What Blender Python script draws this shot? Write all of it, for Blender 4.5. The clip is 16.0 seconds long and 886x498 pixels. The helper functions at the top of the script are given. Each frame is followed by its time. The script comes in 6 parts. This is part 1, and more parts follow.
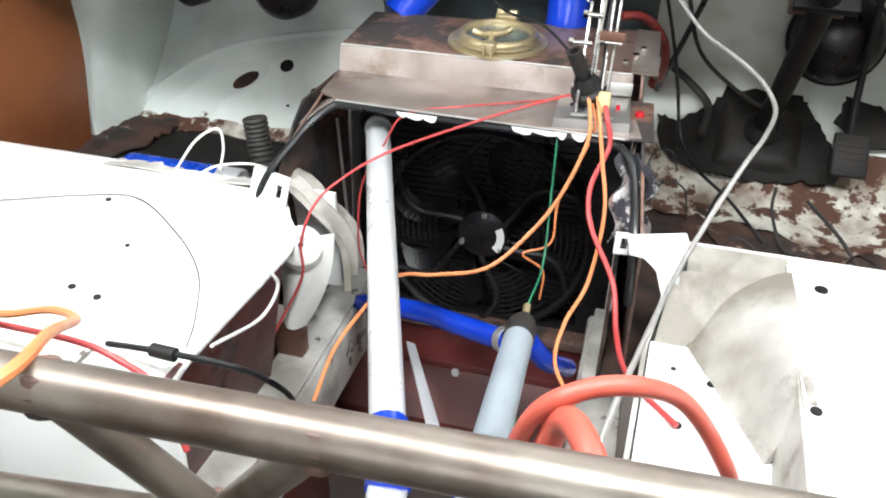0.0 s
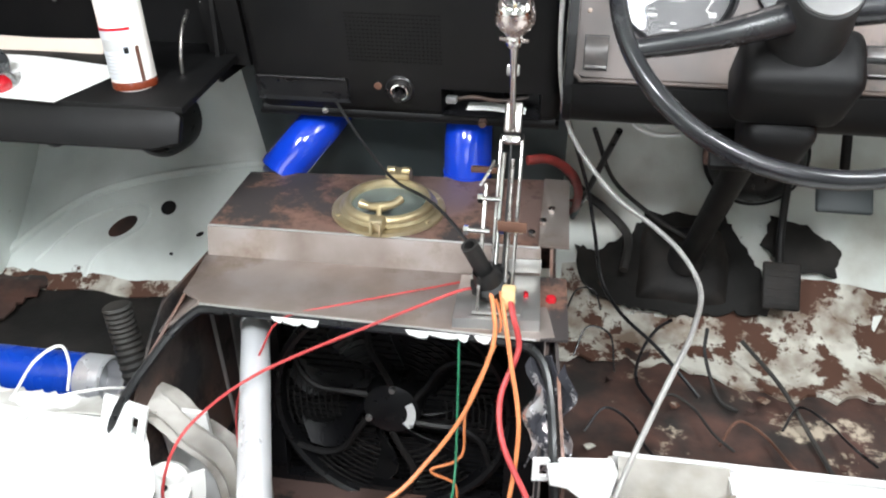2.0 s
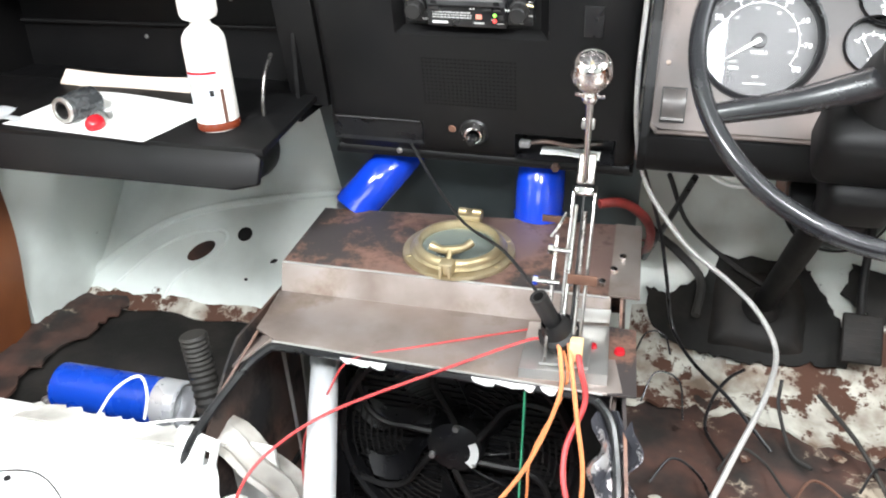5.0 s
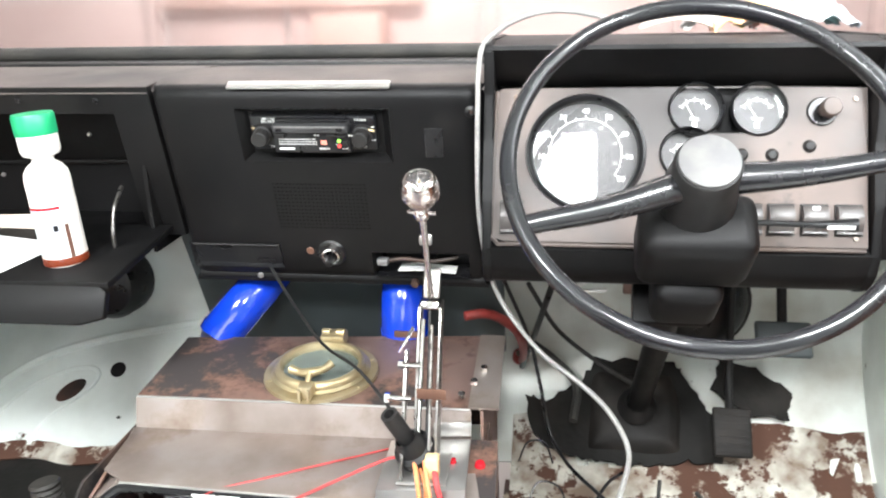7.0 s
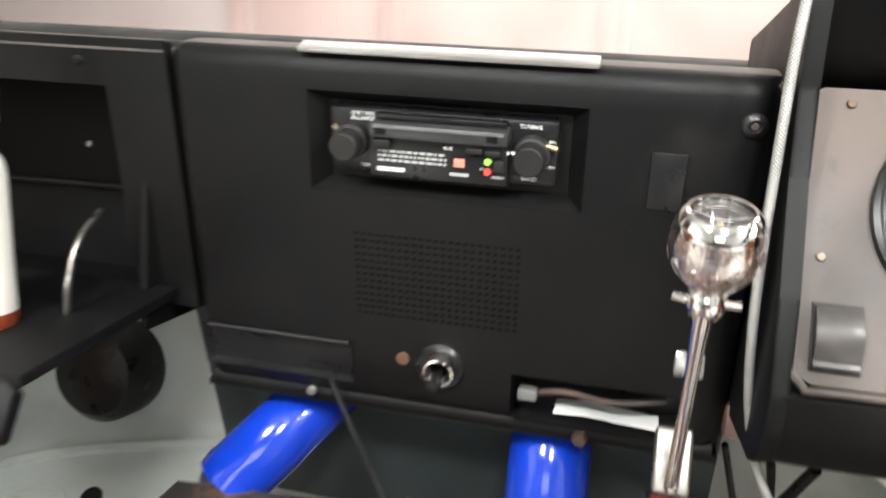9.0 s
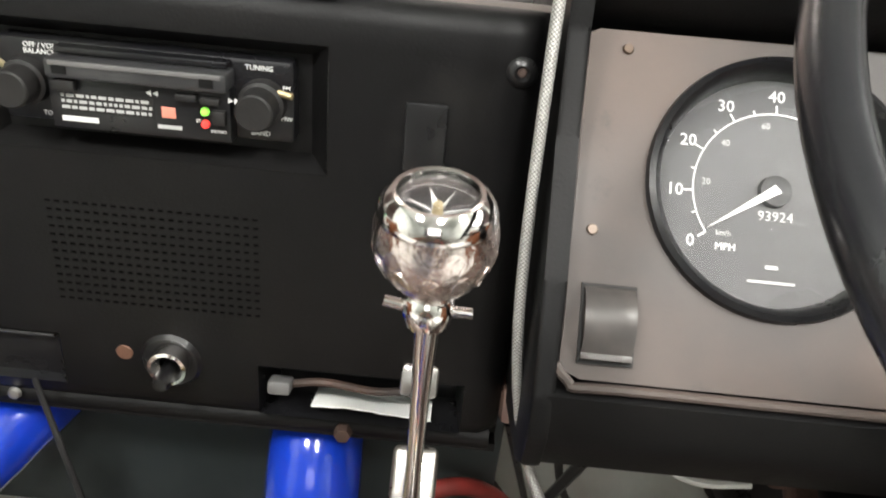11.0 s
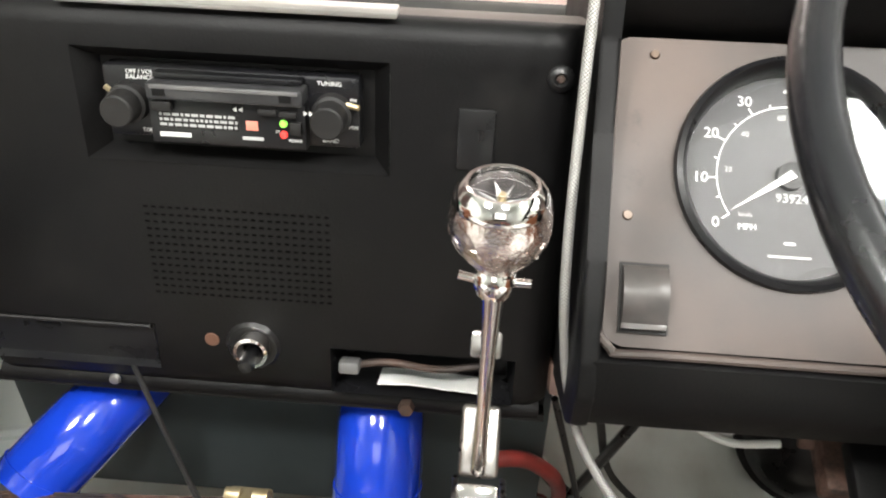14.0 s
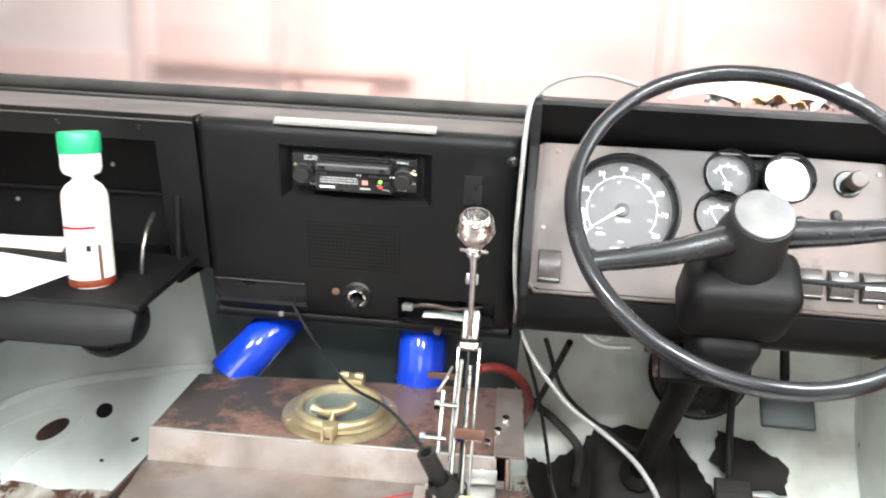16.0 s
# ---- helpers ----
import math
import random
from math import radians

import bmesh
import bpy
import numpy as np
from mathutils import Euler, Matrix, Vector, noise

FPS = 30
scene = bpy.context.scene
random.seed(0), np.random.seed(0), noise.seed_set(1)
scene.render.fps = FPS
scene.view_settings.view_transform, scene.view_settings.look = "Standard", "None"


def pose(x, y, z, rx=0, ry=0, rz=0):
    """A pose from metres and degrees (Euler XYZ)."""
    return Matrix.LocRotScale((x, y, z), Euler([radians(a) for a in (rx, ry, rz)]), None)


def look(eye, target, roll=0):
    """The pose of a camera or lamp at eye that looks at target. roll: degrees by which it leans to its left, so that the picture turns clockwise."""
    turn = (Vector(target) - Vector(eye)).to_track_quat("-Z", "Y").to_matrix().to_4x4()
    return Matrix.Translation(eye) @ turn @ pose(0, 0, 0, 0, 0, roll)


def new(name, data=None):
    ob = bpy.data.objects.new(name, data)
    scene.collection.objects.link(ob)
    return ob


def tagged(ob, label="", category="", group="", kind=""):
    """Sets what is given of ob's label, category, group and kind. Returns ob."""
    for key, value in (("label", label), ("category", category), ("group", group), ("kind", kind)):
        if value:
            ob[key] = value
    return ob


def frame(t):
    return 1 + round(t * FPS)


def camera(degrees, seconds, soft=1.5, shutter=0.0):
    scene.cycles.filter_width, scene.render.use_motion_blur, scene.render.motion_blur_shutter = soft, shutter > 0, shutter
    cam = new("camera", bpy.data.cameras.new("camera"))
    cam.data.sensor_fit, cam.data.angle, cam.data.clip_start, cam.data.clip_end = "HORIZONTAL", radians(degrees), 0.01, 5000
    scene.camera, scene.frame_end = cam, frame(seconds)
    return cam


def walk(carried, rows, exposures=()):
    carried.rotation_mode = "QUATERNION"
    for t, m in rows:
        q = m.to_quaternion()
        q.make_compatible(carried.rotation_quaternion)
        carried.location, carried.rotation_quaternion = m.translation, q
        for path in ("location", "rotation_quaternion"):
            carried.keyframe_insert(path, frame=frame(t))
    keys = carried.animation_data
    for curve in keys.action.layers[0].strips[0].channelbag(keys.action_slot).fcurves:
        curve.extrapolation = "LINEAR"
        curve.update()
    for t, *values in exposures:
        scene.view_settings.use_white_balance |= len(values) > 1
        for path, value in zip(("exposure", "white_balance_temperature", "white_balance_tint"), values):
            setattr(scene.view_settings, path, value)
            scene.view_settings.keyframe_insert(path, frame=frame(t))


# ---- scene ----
cam = camera(58.0, 16.0, soft=2.0, shutter=0.5)
PATH = [
    (0, (0.347, 0.061, 1.318), (-0.063, 1.728, 0.292), 2.1),
    (0.5, (0.338, 0.052, 1.318), (-0.062, 1.726, 0.3), 2.9),
    (1, (0.346, 0.075, 1.347), (-0.041, 1.752, 0.329), 3.6),
    (1.5, (0.358, 0.163, 1.425), (0.02, 1.922, 0.535), 2.2),
    (2, (0.352, 0.311, 1.432), (0.079, 2.055, 0.492), 0.4),
    (2.5, (0.334, 0.325, 1.469), (-0.015, 2.057, 0.531), -0.5),
    (3, (0.332, 0.33, 1.478), (-0.097, 2.04, 0.534), -1.1),
    (3.5, (0.337, 0.329, 1.473), (-0.103, 2.044, 0.543), -0.2),
    (5.8, (0.364, 0.316, 1.468), (-0.078, 2.057, 0.589), -0.3),
    (6, (0.391, 0.314, 1.462), (-0.05, 2.085, 0.643), -0.4),
    (6.5, (0.475, 0.347, 1.463), (0.061, 2.192, 0.812), -2.6),
    (7, (0.436, 0.336, 1.472), (0.164, 2.211, 0.831), -1.3),
    (7.5, (0.39, 0.24, 1.477), (0.192, 2.188, 1.073), 1.0),
    (8, (0.338, 0.333, 1.392), (0.112, 2.285, 1.021), 4.3),
    (8.5, (0.32, 0.52, 1.277), (-0.112, 2.453, 1.005), 6.3),
    (9, (0.253, 0.787, 1.311), (-0.183, 2.706, 0.952), 4.0),
    (9.5, (0.267, 0.883, 1.335), (-0.014, 2.814, 0.895), 4.8),
    (10, (0.302, 0.934, 1.346), (0.197, 2.838, 0.743), 4.3),
    (10.2, (0.308, 0.926, 1.346), (0.207, 2.835, 0.757), 4.8),
    (12.3, (0.279, 0.886, 1.252), (0.409, 2.858, 0.946), 5.2),
    (12.5, (0.281, 0.882, 1.255), (0.41, 2.854, 0.953), 5.1),
    (13, (0.284, 0.863, 1.314), (0.303, 2.824, 0.925), 3.1),
    (13.4, (0.267, 0.847, 1.313), (0.149, 2.787, 0.843), 2.6),
    (14, (0.287, 0.837, 1.322), (0.189, 2.777, 0.846), 3.2),
    (14.5, (0.302, 0.731, 1.314), (0.213, 2.656, 0.781), -2.3),
    (15, (0.334, 0.519, 1.318), (0.179, 2.465, 0.883), 4.3),
    (15.5, (0.344, 0.41, 1.382), (0.18, 2.355, 0.949), 3.9),
    (16, (0.332, 0.298, 1.427), (0.167, 2.241, 0.984), 3.3),
]
EXPOSURES = [(0.0, -0.61, 6450, 10), (1.5, -0.59, 6400, 10), (2.5, -0.92, 6300, 10), (3.0, -0.82, 6300, 10), (3.7, -0.6, 6350, 10), (5.8, -0.26, 6400, 10), (6.5, -0.31, 6450, 10), (7.2, 0.03, 6450, 10), (7.5, 0.38, 6450, 10), (7.9, -0.02, 6500, 10), (8.5, -0.34, 6500, 10), (9.0, -0.56, 6750, 10), (9.5, -0.79, 6950, 10), (10.2, -0.91, 6950, 10), (12.3, -0.85, 6950, 10), (13.0, -0.77, 6950, 10), (14.5, -0.52, 6850, 10), (15.0, -0.33, 6700, 10), (16.0, -0.23, 6500, 10)]
walk(cam, [(t, look(eye, target, roll)) for t, eye, target, roll in PATH], EXPOSURES)

# ---- world and lamps ----
world = bpy.data.worlds.new("world")
scene.world = world
world.use_nodes = True
wn = world.node_tree
sky = wn.nodes.new("ShaderNodeTexSky")
sky.sky_type, sky.sun_disc = "NISHITA", False
sky.sun_elevation, sky.sun_rotation = radians(40), radians(160)
wn.nodes["Background"].inputs[1].default_value = 0.08
wn.links.new(sky.outputs[0], wn.nodes["Background"].inputs[0])


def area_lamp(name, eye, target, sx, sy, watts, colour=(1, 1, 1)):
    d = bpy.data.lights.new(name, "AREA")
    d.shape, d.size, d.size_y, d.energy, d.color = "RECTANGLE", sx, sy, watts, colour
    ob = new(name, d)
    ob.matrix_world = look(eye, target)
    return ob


# strip lamps under the van's roof
area_lamp("strip_and_fill_lamp", (0.455, 0.19, 2.06), (0.38, 1.6, 0.7), 0.20, 0.38, 50.0, (0.96, 0.98, 1.0))
area_lamp("strip_and_fill_lamp", (1.0, 0.58, 1.97), (0.5, 1.6, 0.8), 0.10, 0.24, 19.0, (0.96, 0.98, 1.0))
# added fill for the driver's bulkhead, set at the door window; no source known there
area_lamp("driver_side_fill", (1.0, 1.08, 1.62), (0.6, 1.75, 0.85), 0.35, 0.40, 7.0, (0.94, 0.98, 1.0))
# this one is added fill for the passenger footwell, not a known strip
area_lamp("strip_and_fill_lamp", (-0.25, 0.32, 2.06), (-0.30, 1.6, 0.6), 0.22, 0.38, 62.0, (0.96, 0.98, 1.0))
# added fill from behind the cab, lightening footwells and dash; rear doors are unseen
area_lamp("rear_fill", (0.2, -2.3, 1.6), (0.2, 1.2, 1.0), 1.3, 1.0, 32.0, (0.93, 0.97, 1.0))
# garage strip lights ahead of the windscreen
area_lamp("garage_lamp", (0.1, 2.8, 3.0), (0.1, 4.0, 1.2), 3.0, 0.4, 135.0, (1.0, 0.96, 0.95))

# ---- materials ----


def material(name, base, rough=0.5, metal=0.0, second=None, amount=0.5, scale=8.0, bump=0.0, bump_scale=120.0,
             third=None, third_at=0.62, third_scale=5.0, third_soft=0.035, coat=0.0, spec=0.5, rough_var=0.12):
    """A surface with a base colour, a second tint mixed in by fine noise, and patches of a third with ragged edges."""
    m = bpy.data.materials.new(name)
    m.use_nodes = True
    nt = m.node_tree
    b = nt.nodes["Principled BSDF"]
    N, L = nt.nodes.new, nt.links.new
    co = N("ShaderNodeTexCoord")
    geo = N("ShaderNodeNewGeometry")
    b.inputs["Metallic"].default_value = metal
    b.inputs["Coat Weight"].default_value = coat
    b.inputs["Specular IOR Level"].default_value = spec
    n1 = N("ShaderNodeTexNoise")
    n1.inputs["Scale"].default_value, n1.inputs["Detail"].default_value = scale, 8
    L(geo.outputs["Position"], n1.inputs["Vector"])
    mix = N("ShaderNodeMix")
    mix.data_type = "RGBA"
    mix.inputs[6].default_value = (*base, 1)
    sec = second or tuple(c * 0.8 for c in base)
    mix.inputs[7].default_value = (*sec, 1)
    ramp = N("ShaderNodeMapRange")
    ramp.inputs[1].default_value, ramp.inputs[2].default_value = 0.62 - 0.35 * amount, 0.78 - 0.2 * amount
    L(n1.outputs[0], ramp.inputs[0])
    L(ramp.outputs[0], mix.inputs[0])
    out = mix.outputs[2]
    rr = N("ShaderNodeMapRange")
    rr.inputs[3].default_value, rr.inputs[4].default_value = max(0.02, rough - rough_var), min(1, rough + rough_var)
    n3 = N("ShaderNodeTexNoise")
    n3.inputs["Scale"].default_value, n3.inputs["Detail"].default_value = scale * 3, 5
    L(geo.outputs["Position"], n3.inputs["Vector"])
    L(n3.outputs[0], rr.inputs[0])
    rough_out = rr.outputs[0]
    if third:
        n2 = N("ShaderNodeTexNoise")
        n2.inputs["Scale"].default_value, n2.inputs["Detail"].default_value, n2.inputs["Roughness"].default_value = third_scale, 10, 0.68
        L(geo.outputs["Position"], n2.inputs["Vector"])
        r2 = N("ShaderNodeMapRange")
        r2.inputs[1].default_value, r2.inputs[2].default_value = third_at, third_at + third_soft
        L(n2.outputs[0], r2.inputs[0])
        mix2 = N("ShaderNodeMix")
        mix2.data_type = "RGBA"
        mix2.inputs[7].default_value = (*third, 1)
        L(out, mix2.inputs[6])
        L(r2.outputs[0], mix2.inputs[0])
        out = mix2.outputs[2]
        rmix = N("ShaderNodeMix")
        rmix.inputs[3].default_value = 0.85
        L(r2.outputs[0], rmix.inputs[0])
        L(rough_out, rmix.inputs[2])
        rough_out = rmix.outputs[0]
        if metal > 0:
            mm = N("ShaderNodeMapRange")
            mm.inputs[3].default_value, mm.inputs[4].default_value = metal, 0.1
            L(r2.outputs[0], mm.inputs[0])
            L(mm.outputs[0], b.inputs["Metallic"])
    L(out, b.inputs["Base Color"])
    L(rough_out, b.inputs["Roughness"])
    if bump:
        nb = N("ShaderNodeTexNoise")
        nb.inputs["Scale"].default_value, nb.inputs["Detail"].default_value = bump_scale, 4
        L(geo.outputs["Position"], nb.inputs["Vector"])
        bp = N("ShaderNodeBump")
        bp.inputs["Strength"].default_value, bp.inputs["Distance"].default_value = bump, 0.002
        L(nb.outputs[0], bp.inputs["Height"])
        L(bp.outputs[0], b.inputs["Normal"])
    return m


def glow(name, colour, strength):
    m = material(name, colour, 0.4)
    b = m.node_tree.nodes["Principled BSDF"]
    b.inputs["Emission Color"].default_value = (*colour, 1)
    b.inputs["Emission Strength"].default_value = strength
    return m


def glass(name, tint=(1, 1, 1), rough=0.02):
    m = bpy.data.materials.new(name)
    m.use_nodes = True
    b = m.node_tree.nodes["Principled BSDF"]
    b.inputs["Base Color"].default_value = (*tint, 1)
    b.inputs["Transmission Weight"].default_value = 1
    b.inputs["Roughness"].default_value, b.inputs["IOR"].default_value = rough, 1.45
    return m


RUST = (0.13, 0.05, 0.025)
PALE = material("pale_paint", (0.75, 0.80, 0.76), 0.42, second=(0.60, 0.64, 0.60), amount=0.45, scale=6, third=(0.09, 0.05, 0.035), third_at=0.68, third_scale=7, bump=0.05, bump_scale=60)
PALE_RUST = material("rusted_pale_paint", (0.58, 0.57, 0.50), 0.6, second=(0.20, 0.15, 0.11), amount=0.75, scale=17, third=(0.075, 0.032, 0.018), third_at=0.50, third_scale=13, bump=0.25, bump_scale=90)
RUST_FLOOR = material("rusty_floor_steel", (0.075, 0.034, 0.024), 0.75, second=(0.014, 0.011, 0.009), amount=0.8, scale=13, third=(0.40, 0.34, 0.26), third_at=0.585, third_scale=9, third_soft=0.05, bump=0.6, bump_scale=55)
DARK_STEEL = material("dark_steel", (0.045, 0.034, 0.030), 0.6, 0.2, second=(0.12, 0.062, 0.042), amount=0.5, scale=9, third=(0.012, 0.011, 0.011), third_at=0.52, third_scale=6, third_soft=0.1, bump=0.15, bump_scale=120)
WHITE = material("white_paint", (0.80, 0.80, 0.78), 0.38, second=(0.68, 0.67, 0.63), amount=0.35, scale=5, third=(0.35, 0.31, 0.27), third_at=0.72, third_scale=9, bump=0.04, bump_scale=40)
WHITE_GRIMY = material("grimy_white_paint", (0.66, 0.65, 0.61), 0.55, second=(0.30, 0.28, 0.25), amount=0.7, scale=11, third=(0.12, 0.10, 0.085), third_at=0.62, third_scale=12, bump=0.2, bump_scale=70)
STEEL = material("bare_sheet_steel", (0.30, 0.257, 0.235), 0.36, 0.5, second=(0.18, 0.138, 0.116), amount=0.62, scale=9, third=(0.15, 0.105, 0.075), third_at=0.56, third_scale=4, third_soft=0.12, bump=0.05, bump_scale=200)
STEEL_RUST = material("rusted_sheet_steel", (0.16, 0.105, 0.09), 0.42, 0.3, second=(0.30, 0.125, 0.06), amount=0.42, scale=5, third=(0.035, 0.028, 0.027), third_at=0.50, third_scale=5, third_soft=0.075, bump=0.1, bump_scale=150)
ZINC = material("bright_bracket_steel", (0.55, 0.54, 0.52), 0.35, 0.85, second=(0.42, 0.41, 0.39), scale=12, bump=0.03)
TUBE = material("scaled_tube_steel", (0.29, 0.255, 0.22), 0.38, 0.7, second=(0.12, 0.085, 0.065), amount=0.7, scale=12, bump=0.06, bump_scale=140)
SILVER = material("satin_silver_tube", (0.78, 0.79, 0.81), 0.3, 0.5, second=(0.74, 0.75, 0.77), amount=0.4, scale=4)
BRASS = material("aged_brass", (0.50, 0.42, 0.27), 0.36, 0.7, second=(0.36, 0.28, 0.15), amount=0.6, scale=18, bump=0.06, bump_scale=90)
CHROME = material("chrome", (0.86, 0.83, 0.81), 0.09, 1.0, second=(0.7, 0.66, 0.64), scale=20, rough_var=0.05)
STEEL_BRIGHT = material("polished_linkage_steel", (0.46, 0.44, 0.42), 0.3, 1.0, second=(0.16, 0.14, 0.13), amount=0.6, scale=40)
VINYL = material("black_dash_vinyl", (0.0026, 0.0025, 0.0027), 0.54, second=(0.0048, 0.0044, 0.0042), amount=0.5, scale=7, third=(0.009, 0.008, 0.0072), third_at=0.60, third_scale=9, third_soft=0.2, bump=0.1, bump_scale=500, spec=0.23, rough_var=0.12)
VINYL_DUSTY = material("dusty_dash_top", (0.085, 0.068, 0.06), 0.7, second=(0.035, 0.031, 0.03), amount=0.6, scale=6, bump=0.2, bump_scale=300)
PLASTIC = material("black_plastic", (0.007, 0.007, 0.008), 0.3, second=(0.012, 0.012, 0.012), scale=15, spec=0.4, bump=0.05, bump_scale=300)
PLASTIC_MATT = material("matt_black_plastic", (0.0095, 0.009, 0.009), 0.55, second=(0.017, 0.0155, 0.0145), scale=12, spec=0.35, bump=0.1, bump_scale=300)
RUBBER = material("dark_rubber", (0.017, 0.016, 0.0145), 0.7, second=(0.042, 0.038, 0.032), amount=0.5, scale=9, bump=0.2, bump_scale=120)
MAT_DARK = material("bitumen_mat", (0.011, 0.0105, 0.0095), 0.75, second=(0.026, 0.023, 0.02), amount=0.45, scale=8, third=(0.10, 0.065, 0.045), third_at=0.66, third_scale=6, bump=0.35, bump_scale=110, spec=0.2)
FACE = material("grey_instrument_face", (0.046, 0.040, 0.038), 0.5, second=(0.098, 0.068, 0.055), amount=0.6, scale=5, third=(0.032, 0.031, 0.032), third_at=0.56, third_scale=11, third_soft=0.14, bump=0.02, bump_scale=400)
DIAL = material("dial_grey", (0.040, 0.040, 0.041), 0.55, second=(0.048, 0.047, 0.047), scale=4)
PRINT = material("white_print", (0.75, 0.75, 0.73), 0.6)
PRINT_GREY = material("grey_print", (0.42, 0.42, 0.41), 0.6)
BLUE = material("blue_silicone", (0.005, 0.038, 0.43), 0.16, second=(0.004, 0.03, 0.35), scale=9, coat=0.4)
BLUE_CAN = material("blue_can_paint", (0.006, 0.055, 0.46), 0.28, second=(0.005, 0.045, 0.38), scale=9)
RED_WIRE = material("red_wire", (0.42, 0.045, 0.045), 0.45)
ORANGE = material("orange_wire", (0.68, 0.23, 0.085), 0.45)
RED_HOSE = material("red_hose", (0.60, 0.115, 0.08), 0.4, second=(0.5, 0.09, 0.06), scale=10)
RED_DARK = material("dark_red_paint", (0.085, 0.016, 0.014), 0.4, second=(0.05, 0.014, 0.013), amount=0.5, scale=8, third=(0.05, 0.04, 0.035), third_at=0.64, third_scale=6, bump=0.1)
RED_TUBE = material("old_red_tube", (0.27, 0.03, 0.025), 0.5, second=(0.14, 0.02, 0.016), scale=18)
GREEN = material("green_wire", (0.02, 0.16, 0.08), 0.45)
GREEN_CAP = material("green_cap_plastic", (0.01, 0.30, 0.12), 0.4)
WHITE_PLASTIC = material("white_plastic", (0.80, 0.77, 0.72), 0.35, second=(0.75, 0.70, 0.64), scale=8)
WHITE_WIRE = material("white_wire", (0.74, 0.73, 0.70), 0.5)
LABEL = material("bottle_label", (0.52, 0.54, 0.57), 0.5, second=(0.46, 0.48, 0.51), scale=20)
LIQUID = material("brown_fluid", (0.16, 0.03, 0.012), 0.25)
PAPER = material("paper", (0.80, 0.80, 0.78), 0.8, second=(0.74, 0.73, 0.70), scale=9)
CARD = material("brown_edged_card", (0.62, 0.52, 0.44), 0.8)
BROWN = material("brown_door_vinyl", (0.19, 0.062, 0.02), 0.42, second=(0.13, 0.04, 0.014), amount=0.6, scale=4, bump=0.15, bump_scale=60)
GREYGREEN = material("grey_green_bulkhead", (0.055, 0.068, 0.070), 0.55, second=(0.038, 0.047, 0.048), amount=0.5, scale=6)
WOOD = material("pink_ply", (0.70, 0.55, 0.515), 0.7, second=(0.62, 0.46, 0.425), amount=0.5, scale=3, bump=0.1)
WOOD_DARK = material("brown_board", (0.64, 0.46, 0.40), 0.7, second=(0.57, 0.39, 0.33), scale=4)
WALL_WHITE = material("white_garage_wall", (0.80, 0.73, 0.705), 0.8, second=(0.76, 0.67, 0.64), scale=3)
CONCRETE = material("concrete", (0.28, 0.27, 0.26), 0.85, second=(0.2, 0.19, 0.18), amount=0.5, scale=3, bump=0.2, bump_scale=40)
CLEAR = glass("clear_glass")
HAZY = glass("hazy_windscreen", (1, 0.99, 0.985), 0.09)
DUSTY_GLASS = glass("gauge_glass", (1, 1, 1), 0.02)
DUSTY_GLASS.node_tree.nodes["Principled BSDF"].inputs["IOR"].default_value = 1.28
ENGRAVED = material("engraved_silver", (0.82, 0.75, 0.72), 0.24, 1.0, second=(0.66, 0.56, 0.52), amount=0.6, scale=90, bump=0.42, bump_scale=260, rough_var=0.08)
WHEEL = material("glossy_wheel_plastic", (0.010, 0.010, 0.012), 0.24, second=(0.016, 0.016, 0.017), scale=20, bump=0.04, bump_scale=200)
WORN_GREY = material("worn_grey_cap", (0.10, 0.098, 0.098), 0.45, second=(0.14, 0.135, 0.13), scale=30)
FOIL = material("dark_patched_foil", (0.50, 0.49, 0.50), 0.3, 0.8, second=(0.25, 0.22, 0.22), amount=0.6, scale=25, third=(0.02, 0.02, 0.026), third_at=0.49, third_scale=22)
PALE_GRIMY = material("grimy_pale_paint", (0.70, 0.73, 0.68), 0.5, second=(0.47, 0.46, 0.40), amount=0.4, scale=7, third=(0.06, 0.045, 0.035), third_at=0.64, third_scale=9, bump=0.15, bump_scale=80)
LED_GREEN = glow("green_led", (0.3, 0.9, 0.1), 1.2)
LED_RED = glow("red_led", (0.9, 0.06, 0.05), 1.0)
RED_PLASTIC = material("red_plastic", (0.42, 0.012, 0.02), 0.2)
SALMON = material("salmon_badge", (0.75, 0.25, 0.18), 0.5)
BOOT_GRIME = material("grimy_black_steel", (0.010, 0.009, 0.008), 0.62, second=(0.022, 0.019, 0.016), amount=0.5, scale=14, third=(0.07, 0.055, 0.042), third_at=0.63, third_scale=11, third_soft=0.12, bump=0.35, bump_scale=90, spec=0.22)
GRIME_WHITE = material("stained_white_paint", (0.52, 0.50, 0.47), 0.5, second=(0.20, 0.18, 0.15), amount=0.85, scale=7, third=(0.13, 0.105, 0.08), third_at=0.55, third_scale=10, third_soft=0.2, bump=0.2, bump_scale=70)
GREY_PIPE = material("dull_blue_grey_pipe", (0.33, 0.38, 0.42), 0.42, 0.25, second=(0.25, 0.29, 0.32), scale=9)
ROCKER_GREY = material("dusty_switch_grey", (0.075, 0.066, 0.062), 0.34, second=(0.05, 0.046, 0.045), amount=0.5, scale=40)
HOLE_BLACK = material("black_hole", (0.0012, 0.0012, 0.0012), 0.9, spec=0.05)
FLUID_BROWN = material("brown_fluid_window", (0.10, 0.045, 0.03), 0.3)
COPPER = material("brown_tag", (0.15, 0.075, 0.05), 0.5, 0.4, second=(0.09, 0.045, 0.03), scale=20)

